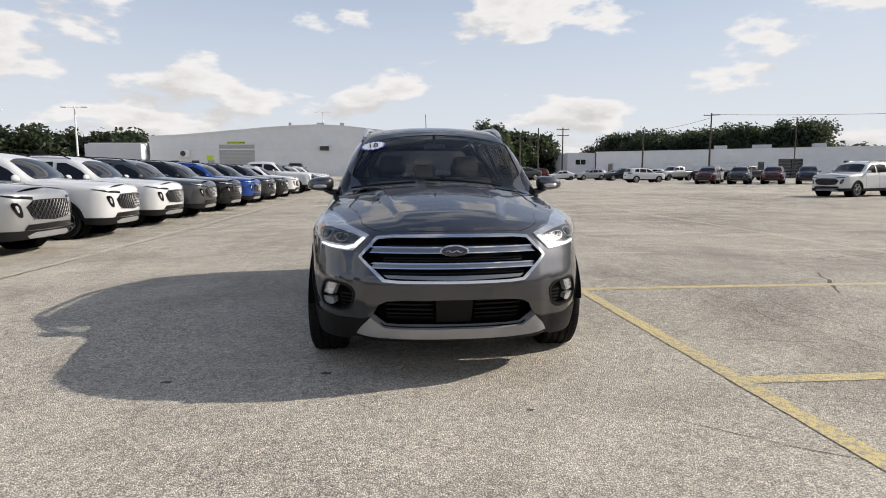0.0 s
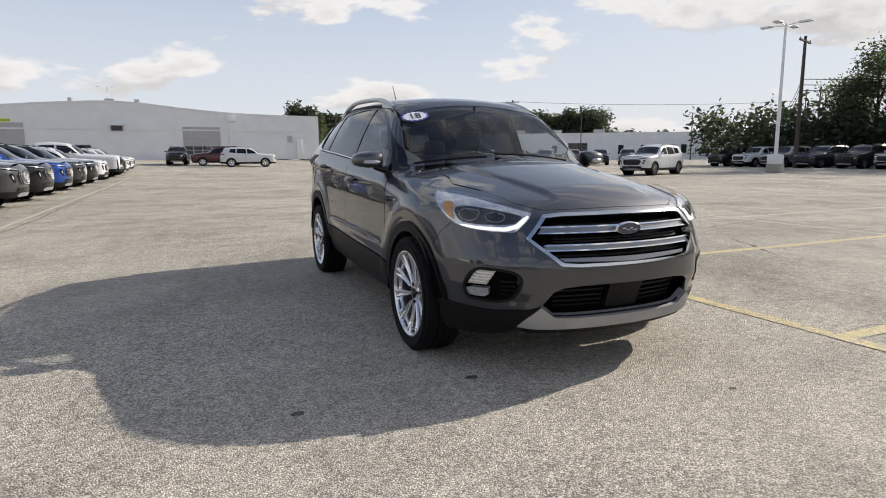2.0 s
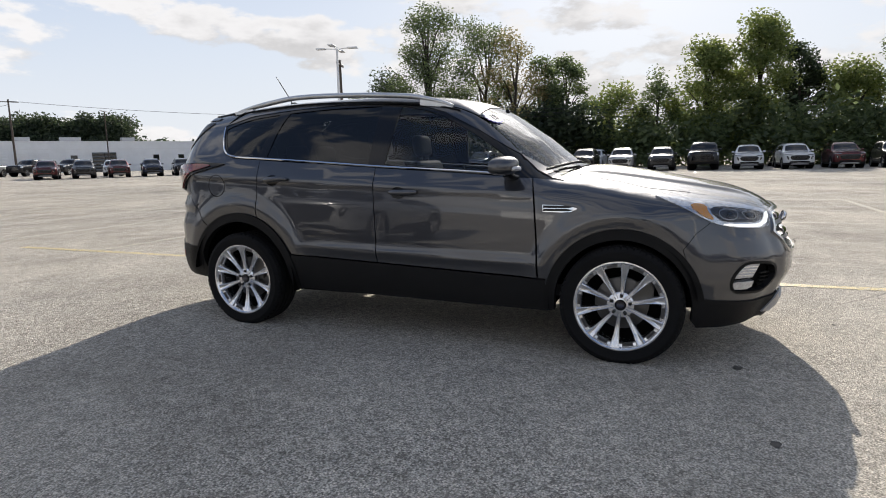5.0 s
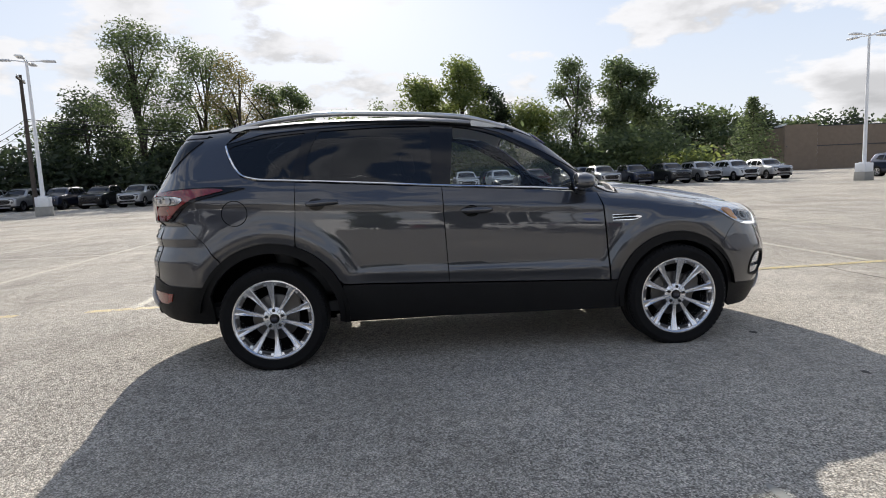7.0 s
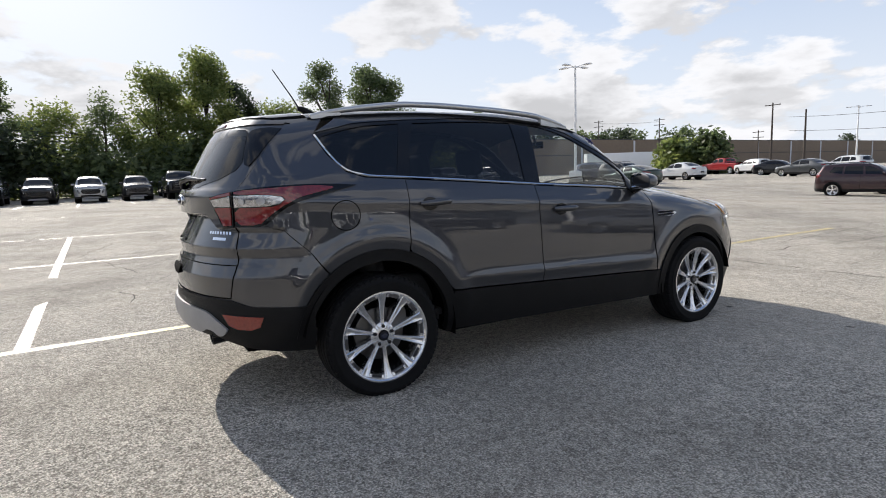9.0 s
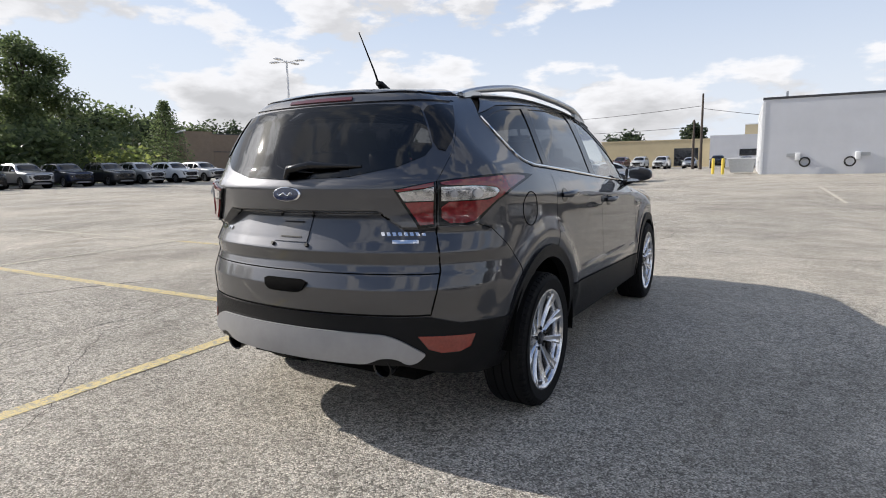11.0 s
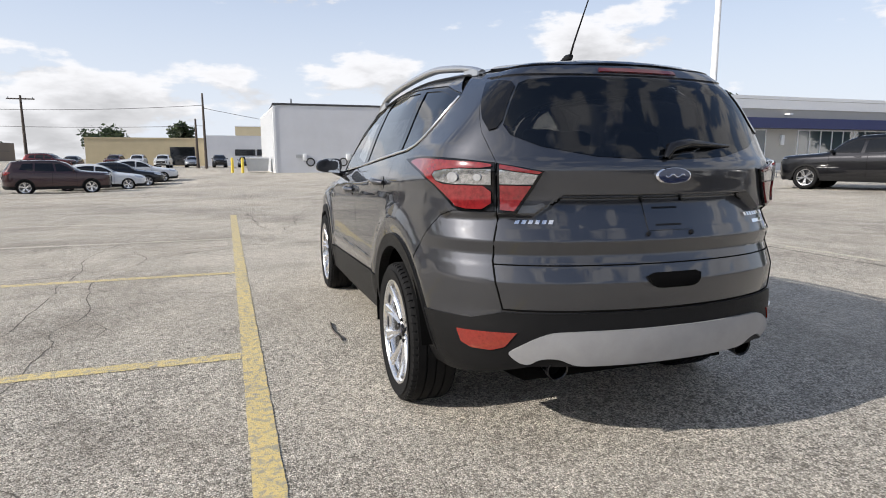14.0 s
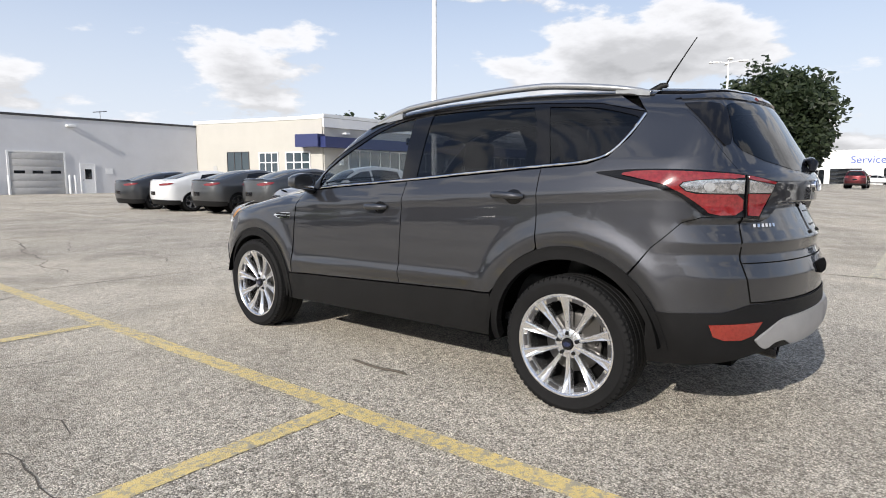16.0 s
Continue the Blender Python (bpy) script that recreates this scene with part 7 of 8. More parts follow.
FASTBACK = Shell(
    half_width=[(-2.4, .74), (-2.0, .85), (-1.6, .885), (-1.0, .89), (1.2, .90), (1.8, .87), (2.4, .76)],
    section=[(-.9, .06), (-.7, .02), (-.5, .006), (-.3, .012), (-.12, .03), (0, .07), (.15, .135), (.3, .225), (.45, .33)],
    belt=[(-2.4, .84), (0, .94), (1.2, 1.0), (2.4, 1.02)],
    top=[(-2.6, .66), (-2.35, .77), (-1.9, .86), (-1.2, .95), (-1.0, .98), (-.35, 1.28), (0, 1.37), (.3, 1.405), (.8, 1.37), (1.3, 1.27), (1.9, 1.11), (2.25, 1.06), (2.5, 1.05)],
    nose=[(.1, -2.1), (.25, -2.28), (.45, -2.34), (.62, -2.32), (.78, -2.22), (1.0, -1.8), (1.4, -1.0)],
    tail=[(.1, 2.1), (.35, 2.28), (.6, 2.33), (.9, 2.30), (1.05, 2.27), (1.2, 2.15), (1.5, 2.0)],
    nose_plan=(.42, .6), tail_plan=(.28, .4), crown=.11)
TRUCK = Shell(
    half_width=[(-2.9, .90), (-2.4, .97), (-1.5, .985), (1.5, .985), (2.9, .97)],
    section=[(-1.1, .05), (-.8, .01), (-.5, .0), (-.2, .01), (0, .05), (.2, .11), (.4, .18), (.6, .27)],
    belt=[(-2.9, 1.22), (0, 1.30), (2.9, 1.34)],
    top=[(-3.0, 1.10), (-2.75, 1.24), (-2.2, 1.29), (-1.5, 1.32), (-1.25, 1.35), (-.75, 1.75), (-.4, 1.88), (.2, 1.92), (.78, 1.88), (.92, 1.80), (1.02, 1.34), (1.2, 1.33), (2.9, 1.34)],
    nose=[(.2, -2.5), (.4, -2.8), (.6, -2.86), (1.0, -2.86), (1.2, -2.80), (1.5, -2.3)],
    tail=[(.2, 2.7), (.5, 2.88), (.8, 2.88), (1.3, 2.86), (1.6, 2.8)],
    nose_plan=(.12, .15), tail_plan=(.05, .05), crown=.08)


def simple_wheel(r, rim, w=.22):
    bm = bmesh.new()
    h = w / 2
    add_lathe(bm, [(rim, -h * .8), (r - .03, -h), (r - .004, -h * .8), (r, -h * .5), (r, h * .5), (r - .004, h * .8), (r - .03, h), (rim + .02, h), (rim, h * .8)], 28, "x")
    tyre = bm_mesh("wheel", bm, M_RUBBER, 40)
    bm = bmesh.new()
    add_lathe(bm, [(rim, h * .82), (rim - .012, h * .88), (rim - .035, h * .55), (rim - .04, -h * .3), (.001, -h * .3)], 28, "x")
    well = bm_mesh("rim", bm, M_ALLOY_DARK, 40)
    bm = bmesh.new()
    for k in range(5):
        for s in (-.16, .16):
            a = 2 * math.pi * k / 5
            outer = [(h * .84, (rim - .01) * math.cos(a + s + e), (rim - .01) * math.sin(a + s + e)) for e in (-.085, .085)]
            inner = [(h * .70, .05 * math.cos(a + s * .7 + e * 4), .05 * math.sin(a + s * .7 + e * 4)) for e in (-.085, .085)]
            v = [bm.verts.new(c) for c in (*outer, *inner[::-1])]
            v2 = [bm.verts.new((c[0] - .03, c[1], c[2])) for c in (*outer, *inner[::-1])]
            bm.faces.new(v)
            for i in range(4):
                bm.faces.new((v[i], v[(i + 1) % 4], v2[(i + 1) % 4], v2[i]))
    add_lathe(bm, [(.001, h * .78), (.05, h * .76), (.055, h * .6)], 12, "x")
    add_lathe(bm, [(rim - .016, h * .86), (rim + .004, h * .90), (rim + .004, h * .84), (rim - .016, h * .8)], 28, "x")
    spokes = bm_mesh("spokes", bm, M_ALLOY, 30)
    return tyre, well, spokes


def fleet_car(name, label, S, axles, r_arch, r_wheel, sill, side_windows, ws, rearw, lights, tails, grille, hood_y, roof_y, roofx, group="parked cars"):
    """One make of background car with its parts; copies of it take other paints."""
    ya, yb = axles
    car = thing(name, label, "car", group)
    end = MID
    d = .075
    hub = r_wheel
    # lower and upper skin in one ring, from the sill to the edge of the roof
    q = np.stack([np.full(60, 0.0), np.linspace(-1.3, 1.3, 60)], -1)
    low = [(-end, sill), (-2.0, sill - .02)] + [(S.flank(ya - r_arch, sill)[0], sill)] + S.flanks(arc(ya, hub, r_arch, 178, 2, 18)) + [(ya + r_arch, sill), (0, sill - .03), (yb - r_arch, sill)] + S.flanks(arc(yb, hub, r_arch, 178, 2, 18)) + [(S.flank(yb + r_arch, sill)[0], sill), (2.0, sill), (end, sill + .02)]
    # upper edge: a line over bonnet edge, roof edge and tail
    ys = np.linspace(hood_y[0], roof_y[1], 46)
    ex = smooth_curve(roofx)
    e3 = S.lid(np.stack([ex(ys), ys], -1))
    up = [tuple(v) for v in S.to_s(e3)]
    tail_top = [(end, S.lid(np.array([[0.0, roof_y[1]]]))[0][2] - .01)]
    nose_top = [(-end, S.lid(np.array([[0.0, hood_y[0]]]))[0][2] - .01)]
    body = patch(S, low + tail_top + up[::-1] + nose_top, d=d, th=.01, half=True)
    put("body", skin_mesh("body", body, paint("white")), car)
    lid = [(0, hood_y[0])] + [(float(ex(y)), y) for y in ys] + [(0, roof_y[1])]
    put("bonnet_and_roof", skin_mesh("bonnet_and_roof", patch(S, lid, chart="lid", d=d, th=.01, half=True), paint("white")), car)
    # cladding and arches
    clad = [(-end, sill + .10), (-end, sill - .005), (-2.0, sill - .025), (S.flank(ya - r_arch, sill)[0], sill), (S.flank(ya - r_arch, sill + .12)[0], sill + .12)]
    put("front_apron", skin_mesh("front_apron", patch(S, clad, d=d, off=.008, half=True), M_CLAD), car)
    clad = [(end, sill + .17), (end, sill), (2.0, sill - .01), (S.flank(yb + r_arch, sill)[0], sill), (S.flank(yb + r_arch, sill + .14)[0], sill + .14)]
    put("rear_apron", skin_mesh("rear_apron", patch(S, clad, d=d, off=.008, half=True), M_CLAD), car)

    def two(nm, outline, mat, off=.006, parent=car, dd=d, th=.012, **kw):
        g = patch(S, outline, d=dd, off=off, th=th, **kw)
        put(nm, skin_mesh(nm, g, mat), parent)
        put(nm, skin_mesh(nm, mirrored(g), mat), parent)

    two("sill", [(ya + r_arch, sill - .02), (yb - r_arch, sill - .02), (yb - r_arch, sill + .11), (ya + r_arch, sill + .11)], M_CLAD)
    for y in (ya, yb):
        o = S.flanks(arc(y, hub, r_arch + .012, 0, 180, 20)) + S.flanks(arc(y, hub, r_arch - .04, 180, 0, 20))
        two("arch_trim", o, M_CLAD if name != "sedan" and name != "fastback_sedan" else paint("white"), off=.008, th=.04)
        for x in (-1, 1):
            bm = bmesh.new()
            add_lathe(bm, [(.001, .5 * x), (r_arch - .015, .5 * x), (r_arch - .015, .83 * x)], 24, "x", Matrix.Translation((0, y, hub)))
            put("wheel_well", bm_mesh("wheel_well", bm, M_DARK), car)
    put("underside", box_mesh("underside", M_DARK, -.7, .7, ya - .55, yb + .55, sill - .04, sill + .25), car)
    for w in side_windows:
        two("side_window", chaikin([p for p in w for _ in (0, 1)], 1), M_CARGLASS, off=.005)
    put("windscreen", skin_mesh("windscreen", patch(S, ws, chart="lid", d=d, off=.005, half=True), M_CARGLASS), car)
    if rearw[0] == "lid":
        put("rear_window", skin_mesh("rear_window", patch(S, rearw[1], chart="lid", d=d, off=.005, half=True), M_CARGLASS), car)
    else:
        put("rear_window", skin_mesh("rear_window", patch(S, rearw[1], d=d, off=.005, half=True), M_CARGLASS), car)
    for w in lights:
        two("headlamp", chaikin(w, 1), M_HEAD, off=.008, dd=.04)
    for w in tails:
        two("tail_lamp", chaikin(w, 1), M_RED, off=.010, dd=.04)
    g = put("grille", skin_mesh("grille", patch(S, grille, d=.05, off=.006, half=True), M_GLOSS), car)
    z0, z1 = min(p[1] for p in grille), max(p[1] for p in grille)
    s1 = max(p[0] for p in grille)
    if name == "parked_suv":               # a mesh of crossed bars, and a silver skid under it
        bm = bmesh.new()
        for k in range(-3, 8):
            for lean in (-1, 1):
                a = -end + .075 * k
                pts = [(a + lean * .09 * u, z0 + .02 + (z1 - z0 - .04) * (u + 1) / 2) for u in (-1, -.5, 0, .5, 1)]
                pts = [q for q in pts if -end - .02 < q[0] < s1 - .05]
                if len(pts) > 1:
                    p = S.ring(np.array(pts))
                    p = p + S.normal(p) * .013
                    for sx in (-1, 1):
                        add_tube(bm, [(sx * v[0], v[1], v[2]) for v in p], .006, 4)
        put("grille_mesh", bm_mesh("grille_mesh", bm, M_ALLOY_DARK), g)
        put("skid_plate", skin_mesh("skid_plate", patch(S, [(-end, sill + .085), (-2.36, sill + .08), (-2.24, sill + .03), (-2.28, sill - .005), (-end, sill - .004)], d=.06, off=.016, half=True), M_SKID), car)
    for k in range(0 if name == "parked_suv" else 3):
        z = z0 + (z1 - z0) * (k + .5) / 3
        put("grille_bar", skin_mesh("grille_bar", patch(S, [(-end, z - .006), (s1 - .10, z - .006), (s1 - .10, z + .006), (-end, z + .006)], d=.06, off=.014, half=True), M_ALLOY_DARK), g)
    put("lower_grille", skin_mesh("lower_grille", patch(S, [(-end, sill + .21), (-2.25, sill + .20), (-2.2, sill + .12), (-end, sill + .12)], d=.06, off=.014, half=True), M_GLOSS), car)
    if name in ("sedan", "fastback_sedan"):
        zt = 1.045 if name != "sedan" else 1.01
        put("boot_lid", skin_mesh("boot_lid", patch(S, [(end, zt), (2.36, zt - .003), (2.13, zt - .04), (2.12, .80), (end, .78)], d=.06, off=.006, half=True), paint("white")), car)
        put("plate", skin_mesh("plate", patch(S, [(end, .68), (2.56, .68), (2.56, .56), (end, .56)], d=.06, off=.012, half=True), M_GLOSS), car)
        put("spoiler_lip", skin_mesh("spoiler_lip", patch(S, [(end, zt + .012), (2.36, zt + .008), (2.16, zt - .03), (2.16, zt - .05), (2.36, zt - .016), (end, zt - .014)], d=.04, off=.03, th=.03, half=True), paint("white")), car)
    else:
        put("plate", skin_mesh("plate", patch(S, [(end, .86), (2.56, .86), (2.56, .74), (end, .74)], d=.06, off=.012, half=True), M_GLOSS), car)
    if name == "parked_suv":
        for x in (-1, 1):
            yy = np.linspace(-.15, 1.6, 12)
            p = S.lid(np.stack([np.full(12, .56), yy], -1))
            bm = bmesh.new()
            add_tube(bm, [(x * v[0], v[1], v[2] + (.05 if 0 < i < 11 else .0)) for i, v in enumerate(p)], .016, 6)
            put("roof_rail", bm_mesh("roof_rail", bm, M_GLOSS, 60), car)
            g = patch(S, chaikin([(-2.05, .81), (-2.16, .80), (-2.20, .60), (-2.15, .58), (-2.09, .68)], 1), d=.05, off=.007)
            put("lamp_pod", skin_mesh("lamp_pod", g if x > 0 else mirrored(g), M_GLOSS), car)
            g = patch(S, [(-1.86, .935), (-2.05, .909), (-2.34, .886), (-2.34, .845), (-2.10, .868)], d=.05, off=.005)
            put("lamp_band", skin_mesh("lamp_band", g if x > 0 else mirrored(g), M_GLOSS), car)
    for x in (-1, 1):
        w = S.flank(-.62, S.belt(-.62) + .05)
        px = S.ring(np.array([w]))[0][0]
        bm = bmesh.new()
        bmesh.ops.create_uvsphere(bm, u_segments=12, v_segments=8, radius=1)
        for v in bm.verts:
            v.co = Vector((x * (px + .11 + .10 * v.co.x * x), -.66 + .06 * min(v.co.y, .4), float(S.belt(-.62)) + .08 + .065 * v.co.z))
        add_box(bm, min(x * (px - .02), x * (px + .06)), max(x * (px - .02), x * (px + .06)), -.68, -.63, float(S.belt(-.62)) + .03, float(S.belt(-.62)) + .06)
        put("wing_mirror", bm_mesh("wing_mirror", bm, paint("white"), 50), car)
        for y in (.0, .95):
            p = S.ring(np.array([(y, float(S.belt(y)) - .10)]))[0]
            put("door_handle", box_mesh("door_handle", paint("white"), x * p[0] - .02, x * p[0] + .02, y - .09, y + .09, p[2] - .012, p[2] + .012, bevel=.008), car)
        for y in (-.75, .25):
            zz = np.linspace(sill + .1, float(S.belt(y)), 8)
            bm = tube_on(S, [(y - .015 * k / 7, z) for k, z in enumerate(zz)], -.001, .005)
            me = bm_mesh("door_gap", bm, M_DARK)
            put("door_gap", me if x > 0 else flip_x(me, "door_gap"), car)
    tyre, well, spokes = simple_wheel(r_wheel, r_wheel * .70)
    half = float(S.half_width(ya)) - .125
    for x in (-1, 1):
        for y in (ya, yb):
            o = put("wheel", tyre, car, "", pose(x * half, y, r_wheel, 17 * y, 0, 0 if x > 0 else 180))
            put("rim", well, o)
            put("spokes", spokes, o)
    return car


def suv_model():
    return fleet_car(
        "parked_suv", "parked SUV", SUV, (-1.36, 1.36), .40, .35, .28,
        [[(-.70, 1.10), (.05, 1.10), (.10, 1.47), (-.10, 1.47), (-.45, 1.30)], [(.14, 1.10), (.92, 1.13), (.88, 1.49), (.19, 1.50)], [(1.0, 1.14), (1.55, 1.20), (1.42, 1.46), (.97, 1.49)]],
        [(0, -1.0), (.4, -.97), (.66, -.86), (.58, -.40), (.3, -.34), (0, -.33)],
        ("ring", [(MID, 1.50), (2.15, 1.49), (2.04, 1.22), (2.4, 1.17), (MID, 1.16)]),
        [[(-1.84, .947), (-2.05, .925), (-2.30, .900), (-2.30, .888), (-2.03, .908)], [(-2.10, .765), (-2.135, .765), (-2.155, .665), (-2.135, .655)]],
        [[(1.78, 1.08), (2.10, 1.10), (2.30, 1.06), (2.28, .96), (2.0, .93)]],
        [(-MID, .85), (-2.34, .84), (-2.235, .74), (-2.30, .60), (-2.40, .55), (-MID, .53)],
        (-2.14, -1.0), (-.3, 1.92), [(-2.14, .62), (-2.0, .72), (-1.0, .74), (-.4, .63), (.5, .61), (1.5, .58), (1.95, .52)])


def sedan_model():
    return fleet_car(
        "sedan", "parked sedan", SEDAN, (-1.42, 1.42), .375, .33, .24,
        [[(-.72, .97), (.10, .975), (.08, 1.30), (-.15, 1.28), (-.45, 1.15)], [(.17, .98), (1.0, 1.02), (.92, 1.28), (.5, 1.33), (.15, 1.32)]],
        [(0, -.92), (.4, -.89), (.66, -.80), (.55, -.33), (.3, -.26), (0, -.25)],
        ("lid", [(0, .98), (.3, .98), (.52, 1.0), (.60, 1.55), (.35, 1.66), (0, 1.68)]),
        [[(-1.72, .80), (-1.98, .78), (-2.18, .70), (-2.12, .64), (-1.85, .68)]],
        [[(1.95, .98), (2.22, .98), (2.26, .84), (2.0, .84)]],
        [(-MID, .66), (-2.44, .65), (-2.36, .60), (-2.42, .52), (-MID, .51)],
        (-2.18, -.9), (-.2, 2.12), [(-2.18, .55), (-2.0, .66), (-.95, .74), (-.3, .58), (.5, .55), (1.0, .56), (1.7, .68), (2.3, .60)])


def fastback_model():
    return fleet_car(
        "fastback_sedan", "parked fastback sedan", FASTBACK, (-1.37, 1.37), .375, .335, .24,
        [[(-.72, .98), (.10, .985), (.08, 1.27), (-.15, 1.25), (-.45, 1.13)], [(.17, .99), (1.05, 1.05), (.92, 1.24), (.5, 1.29), (.15, 1.29)]],
        [(0, -.95), (.4, -.92), (.66, -.82), (.55, -.33), (.3, -.26), (0, -.25)],
        ("lid", [(0, .85), (.3, .85), (.50, .88), (.58, 1.75), (.35, 1.92), (0, 1.95)]),
        [[(-1.72, .78), (-1.98, .76), (-2.18, .69), (-2.12, .64), (-1.85, .68)]],
        [[(1.88, .98), (2.30, .95), (2.42, .90), (2.28, .86), (1.98, .90)]],
        [(-MID, .66), (-2.44, .65), (-2.36, .60), (-2.42, .48), (-MID, .47)],
        (-2.14, -.9), (-.2, 2.06), [(-2.14, .55), (-2.0, .66), (-.95, .74), (-.3, .58), (.5, .55), (1.0, .55), (1.7, .62), (2.3, .60)])


def truck_model():
    t = fleet_car(
        "pickup_truck", "parked pickup truck", TRUCK, (-1.85, 1.80), .46, .41, .42,
        [[(-.95, 1.36), (-.1, 1.36), (-.08, 1.74), (-.5, 1.72), (-.72, 1.58)], [(.0, 1.36), (.72, 1.37), (.68, 1.74), (.02, 1.75)]],
        [(0, -1.24), (.4, -1.22), (.74, -1.14), (.66, -.72), (.3, -.66), (0, -.65)],
        ("lid", [(0, .93), (.6, .93), (.66, 1.0), (0, 1.0)]),
        [[(-2.05, 1.12), (-2.26, 1.14), (-2.30, .96), (-2.10, .94)]],
        [[(2.14, 1.26), (2.26, 1.26), (2.26, .92), (2.14, .92)]],
        [(-MID, 1.14), (-2.36, 1.13), (-2.34, .76), (-MID, .74)],
        (-2.8, -1.2), (-.6, 2.82), [(-2.8, .84), (-2.2, .88), (-1.2, .86), (-.7, .72), (.6, .72), (.95, .74), (1.05, .90), (2.82, .90)])
    # the bed is closed; a near-black slab paints the shade of its hollow
    put("bed_opening", box_mesh("bed_opening", M_DARK, -.72, .72, 1.12, 2.72, 1.30, 1.345), t)
    return t


PAINTED = {"boot_lid", "spoiler_lip", "body", "bonnet_and_roof", "wing_mirror", "door_handle"}


def park(model, x, y, heading, color, label, group="parked cars", sx=1.0, trim=None):
    """A copy of a model with its nose towards heading (degrees from +x)."""
    m = pose(x, y, gz(x, y) + .004, 0, 0, heading + 90)
    car = copy_thing(model, m)
    tagged(car, label=label, group=group)
    for o in car.children_recursive:
        base = o.name.split(".")[0]
        if o.type == 'MESH' and (base in PAINTED or (base == "arch_trim" and o.data.materials[0] == paint("white"))):
            o.material_slots[0].link = 'OBJECT'
            o.material_slots[0].material = paint(color)
    return car


def drop_model(model):
    for o in [*model.children_recursive, model]:
        bpy.data.objects.remove(o)


def build_fleet():
    suv, sedan, fast, truck = suv_model(), sedan_model(), fastback_model(), truck_model()
    rng = random.Random(8)
    word = lambda c: c.replace("_", " ")
    # west row, noses to the east
    row = ["silver", "white", "white", "grey", "black", "blue", "dark_grey", "black", "white"]
    ys = [4.2, 6.8, 9.4, 12.1, 14.9, 17.8, 20.6, 23.6, 26.8]
    for c, y in zip(row, ys):
        park(suv, -7.95, y, rng.uniform(-2, 2), c, f"{word(c)} SUV parked nose out in a long row", "cars in the west row")
    park(truck, -8.3, 31.0, 1, "white", "white pickup truck parked in the long row", "cars in the west row")
    for c, y in (("black", 34.6), ("white", 37.6), ("white", 40.6)):
        park(suv, -7.9, y, 0, c, f"{word(c)} SUV parked nose out in a long row", "cars in the west row")
    # loose cars before the workshop
    park(suv, 2.4, 48.6, -4, "white", "white SUV standing before the workshop")
    park(suv, .2, 51.5, 178, "maroon", "dark red SUV standing behind a white one")
    park(suv, -3.2, 54.0, 268, "black", "black SUV standing before the workshop")
    park(suv, -11.4, 60.5, 95, "black", "black SUV parked by the workshop wall")
    park(fast, 13.2, 59, 190, "dark_grey", "dark grey sedan parked by the workshop corner")
    # north-east lot
    park(suv, 21.6, 21.3, 200, "white", "white SUV standing alone in the lot")
    park(suv, 27.2, 59.0, 6, "white", "white SUV standing alone in the far lot")
    far = [(13.5, 78, "maroon"), (16.5, 79, "red"), (19.5, 80, "maroon"), (24, 82, "white"), (28, 80, "silver"), (30.5, 74.5, "black"), (37, 80, "white"), (33.5, 84, "dark_grey"), (41, 82, "white")]
    for i, (x, y, c) in enumerate(far):
        park(sedan if i in (3, 7) else suv, x, y, rng.choice((0, 180, 5, 184)), c, f"{word(c)} {'sedan' if i in (3, 7) else 'SUV'} parked in the far lot", "cars in the far lot")
    for x, y, c in ((36.5, 71, "silver"), (40.5, 69, "black"), (44, 67, "black")):
        park(truck, x, y, 200, c, f"{word(c)} pickup truck parked in the far lot", "cars in the far lot")
    for i, (x, y, c) in enumerate(((29.8, 50, "maroon"), (32.2, 48.6, "dark_grey"), (34.6, 47.2, "maroon"), (37.0, 45.8, "navy"), (39.4, 44.4, "black"), (41.8, 43, "black"), (33, 55, "silver"), (38.5, 53, "white"))):
        park(suv, x, y, 232, c, f"{word(c)} SUV parked in the north-east row", "cars in the north-east row")
    # east row, noses to the west, with a gap or two
    k = 0
    y = -29.6
    order = ["silver", "white", "silver", "dark_grey", "navy", "silver", "black", "maroon", "white", "white", "black", "dark_grey", "silver", "black", "white", "grey", "navy", "grey", "silver", "black", "navy", "silver", "white", "black"]
    for c in order:
        if k in (10, 14):
            park(truck, 41.4, y, 180 + rng.uniform(-2, 2), "black", "black pickup truck parked nose out in the east row", "cars in the east row")
        else:
            park(suv, 40.9 + rng.uniform(-.3, .3), y, 180 + rng.uniform(-2, 2), c, f"{word(c)} SUV parked nose out in the east row", "cars in the east row")
        y += 2.72
        k += 1
    for i, yy in enumerate((-27, -21.5, -16, -8, -2.5, 6, 11.5, 20, 28)):
        park(suv, 47.0, yy, rng.choice((0, 180)), ("white", "black", "silver", "black", "dark_grey", "white", "black", "grey", "black")[i], f"{('white','black','silver','black','dark grey','white','black','grey','black')[i]} SUV parked behind the east row", "cars behind the east row")
    # south-east
    park(fast, 24.0, -28.4, -8, "green", "very dark green sedan standing by a lamp pole")
    park(suv, 32.5, -34.0, 185, "navy", "navy SUV parked behind the sedans", "cars in the south-east lot")
    park(suv, 28.8, -33.0, 180, "dark_grey", "dark grey SUV parked behind the sedans", "cars in the south-east lot")
    park(sedan, 29.2, -40.0, -6, "white", "white sedan parked across the bays")
    park(truck, 40.0, -62, -10, "red", "red pickup truck parked in the south-east lot", "cars in the south-east lot")
    park(suv, 35.5, -60.5, -20, "white", "white SUV parked in the south-east lot", "cars in the south-east lot")
    park(sedan, 28.4, -53.5, 190, "black", "black sedan parked in the south-east lot", "cars in the south-east lot")
    park(sedan, 23.6, -48.6, -8, "grey", "grey sedan standing across the bays")
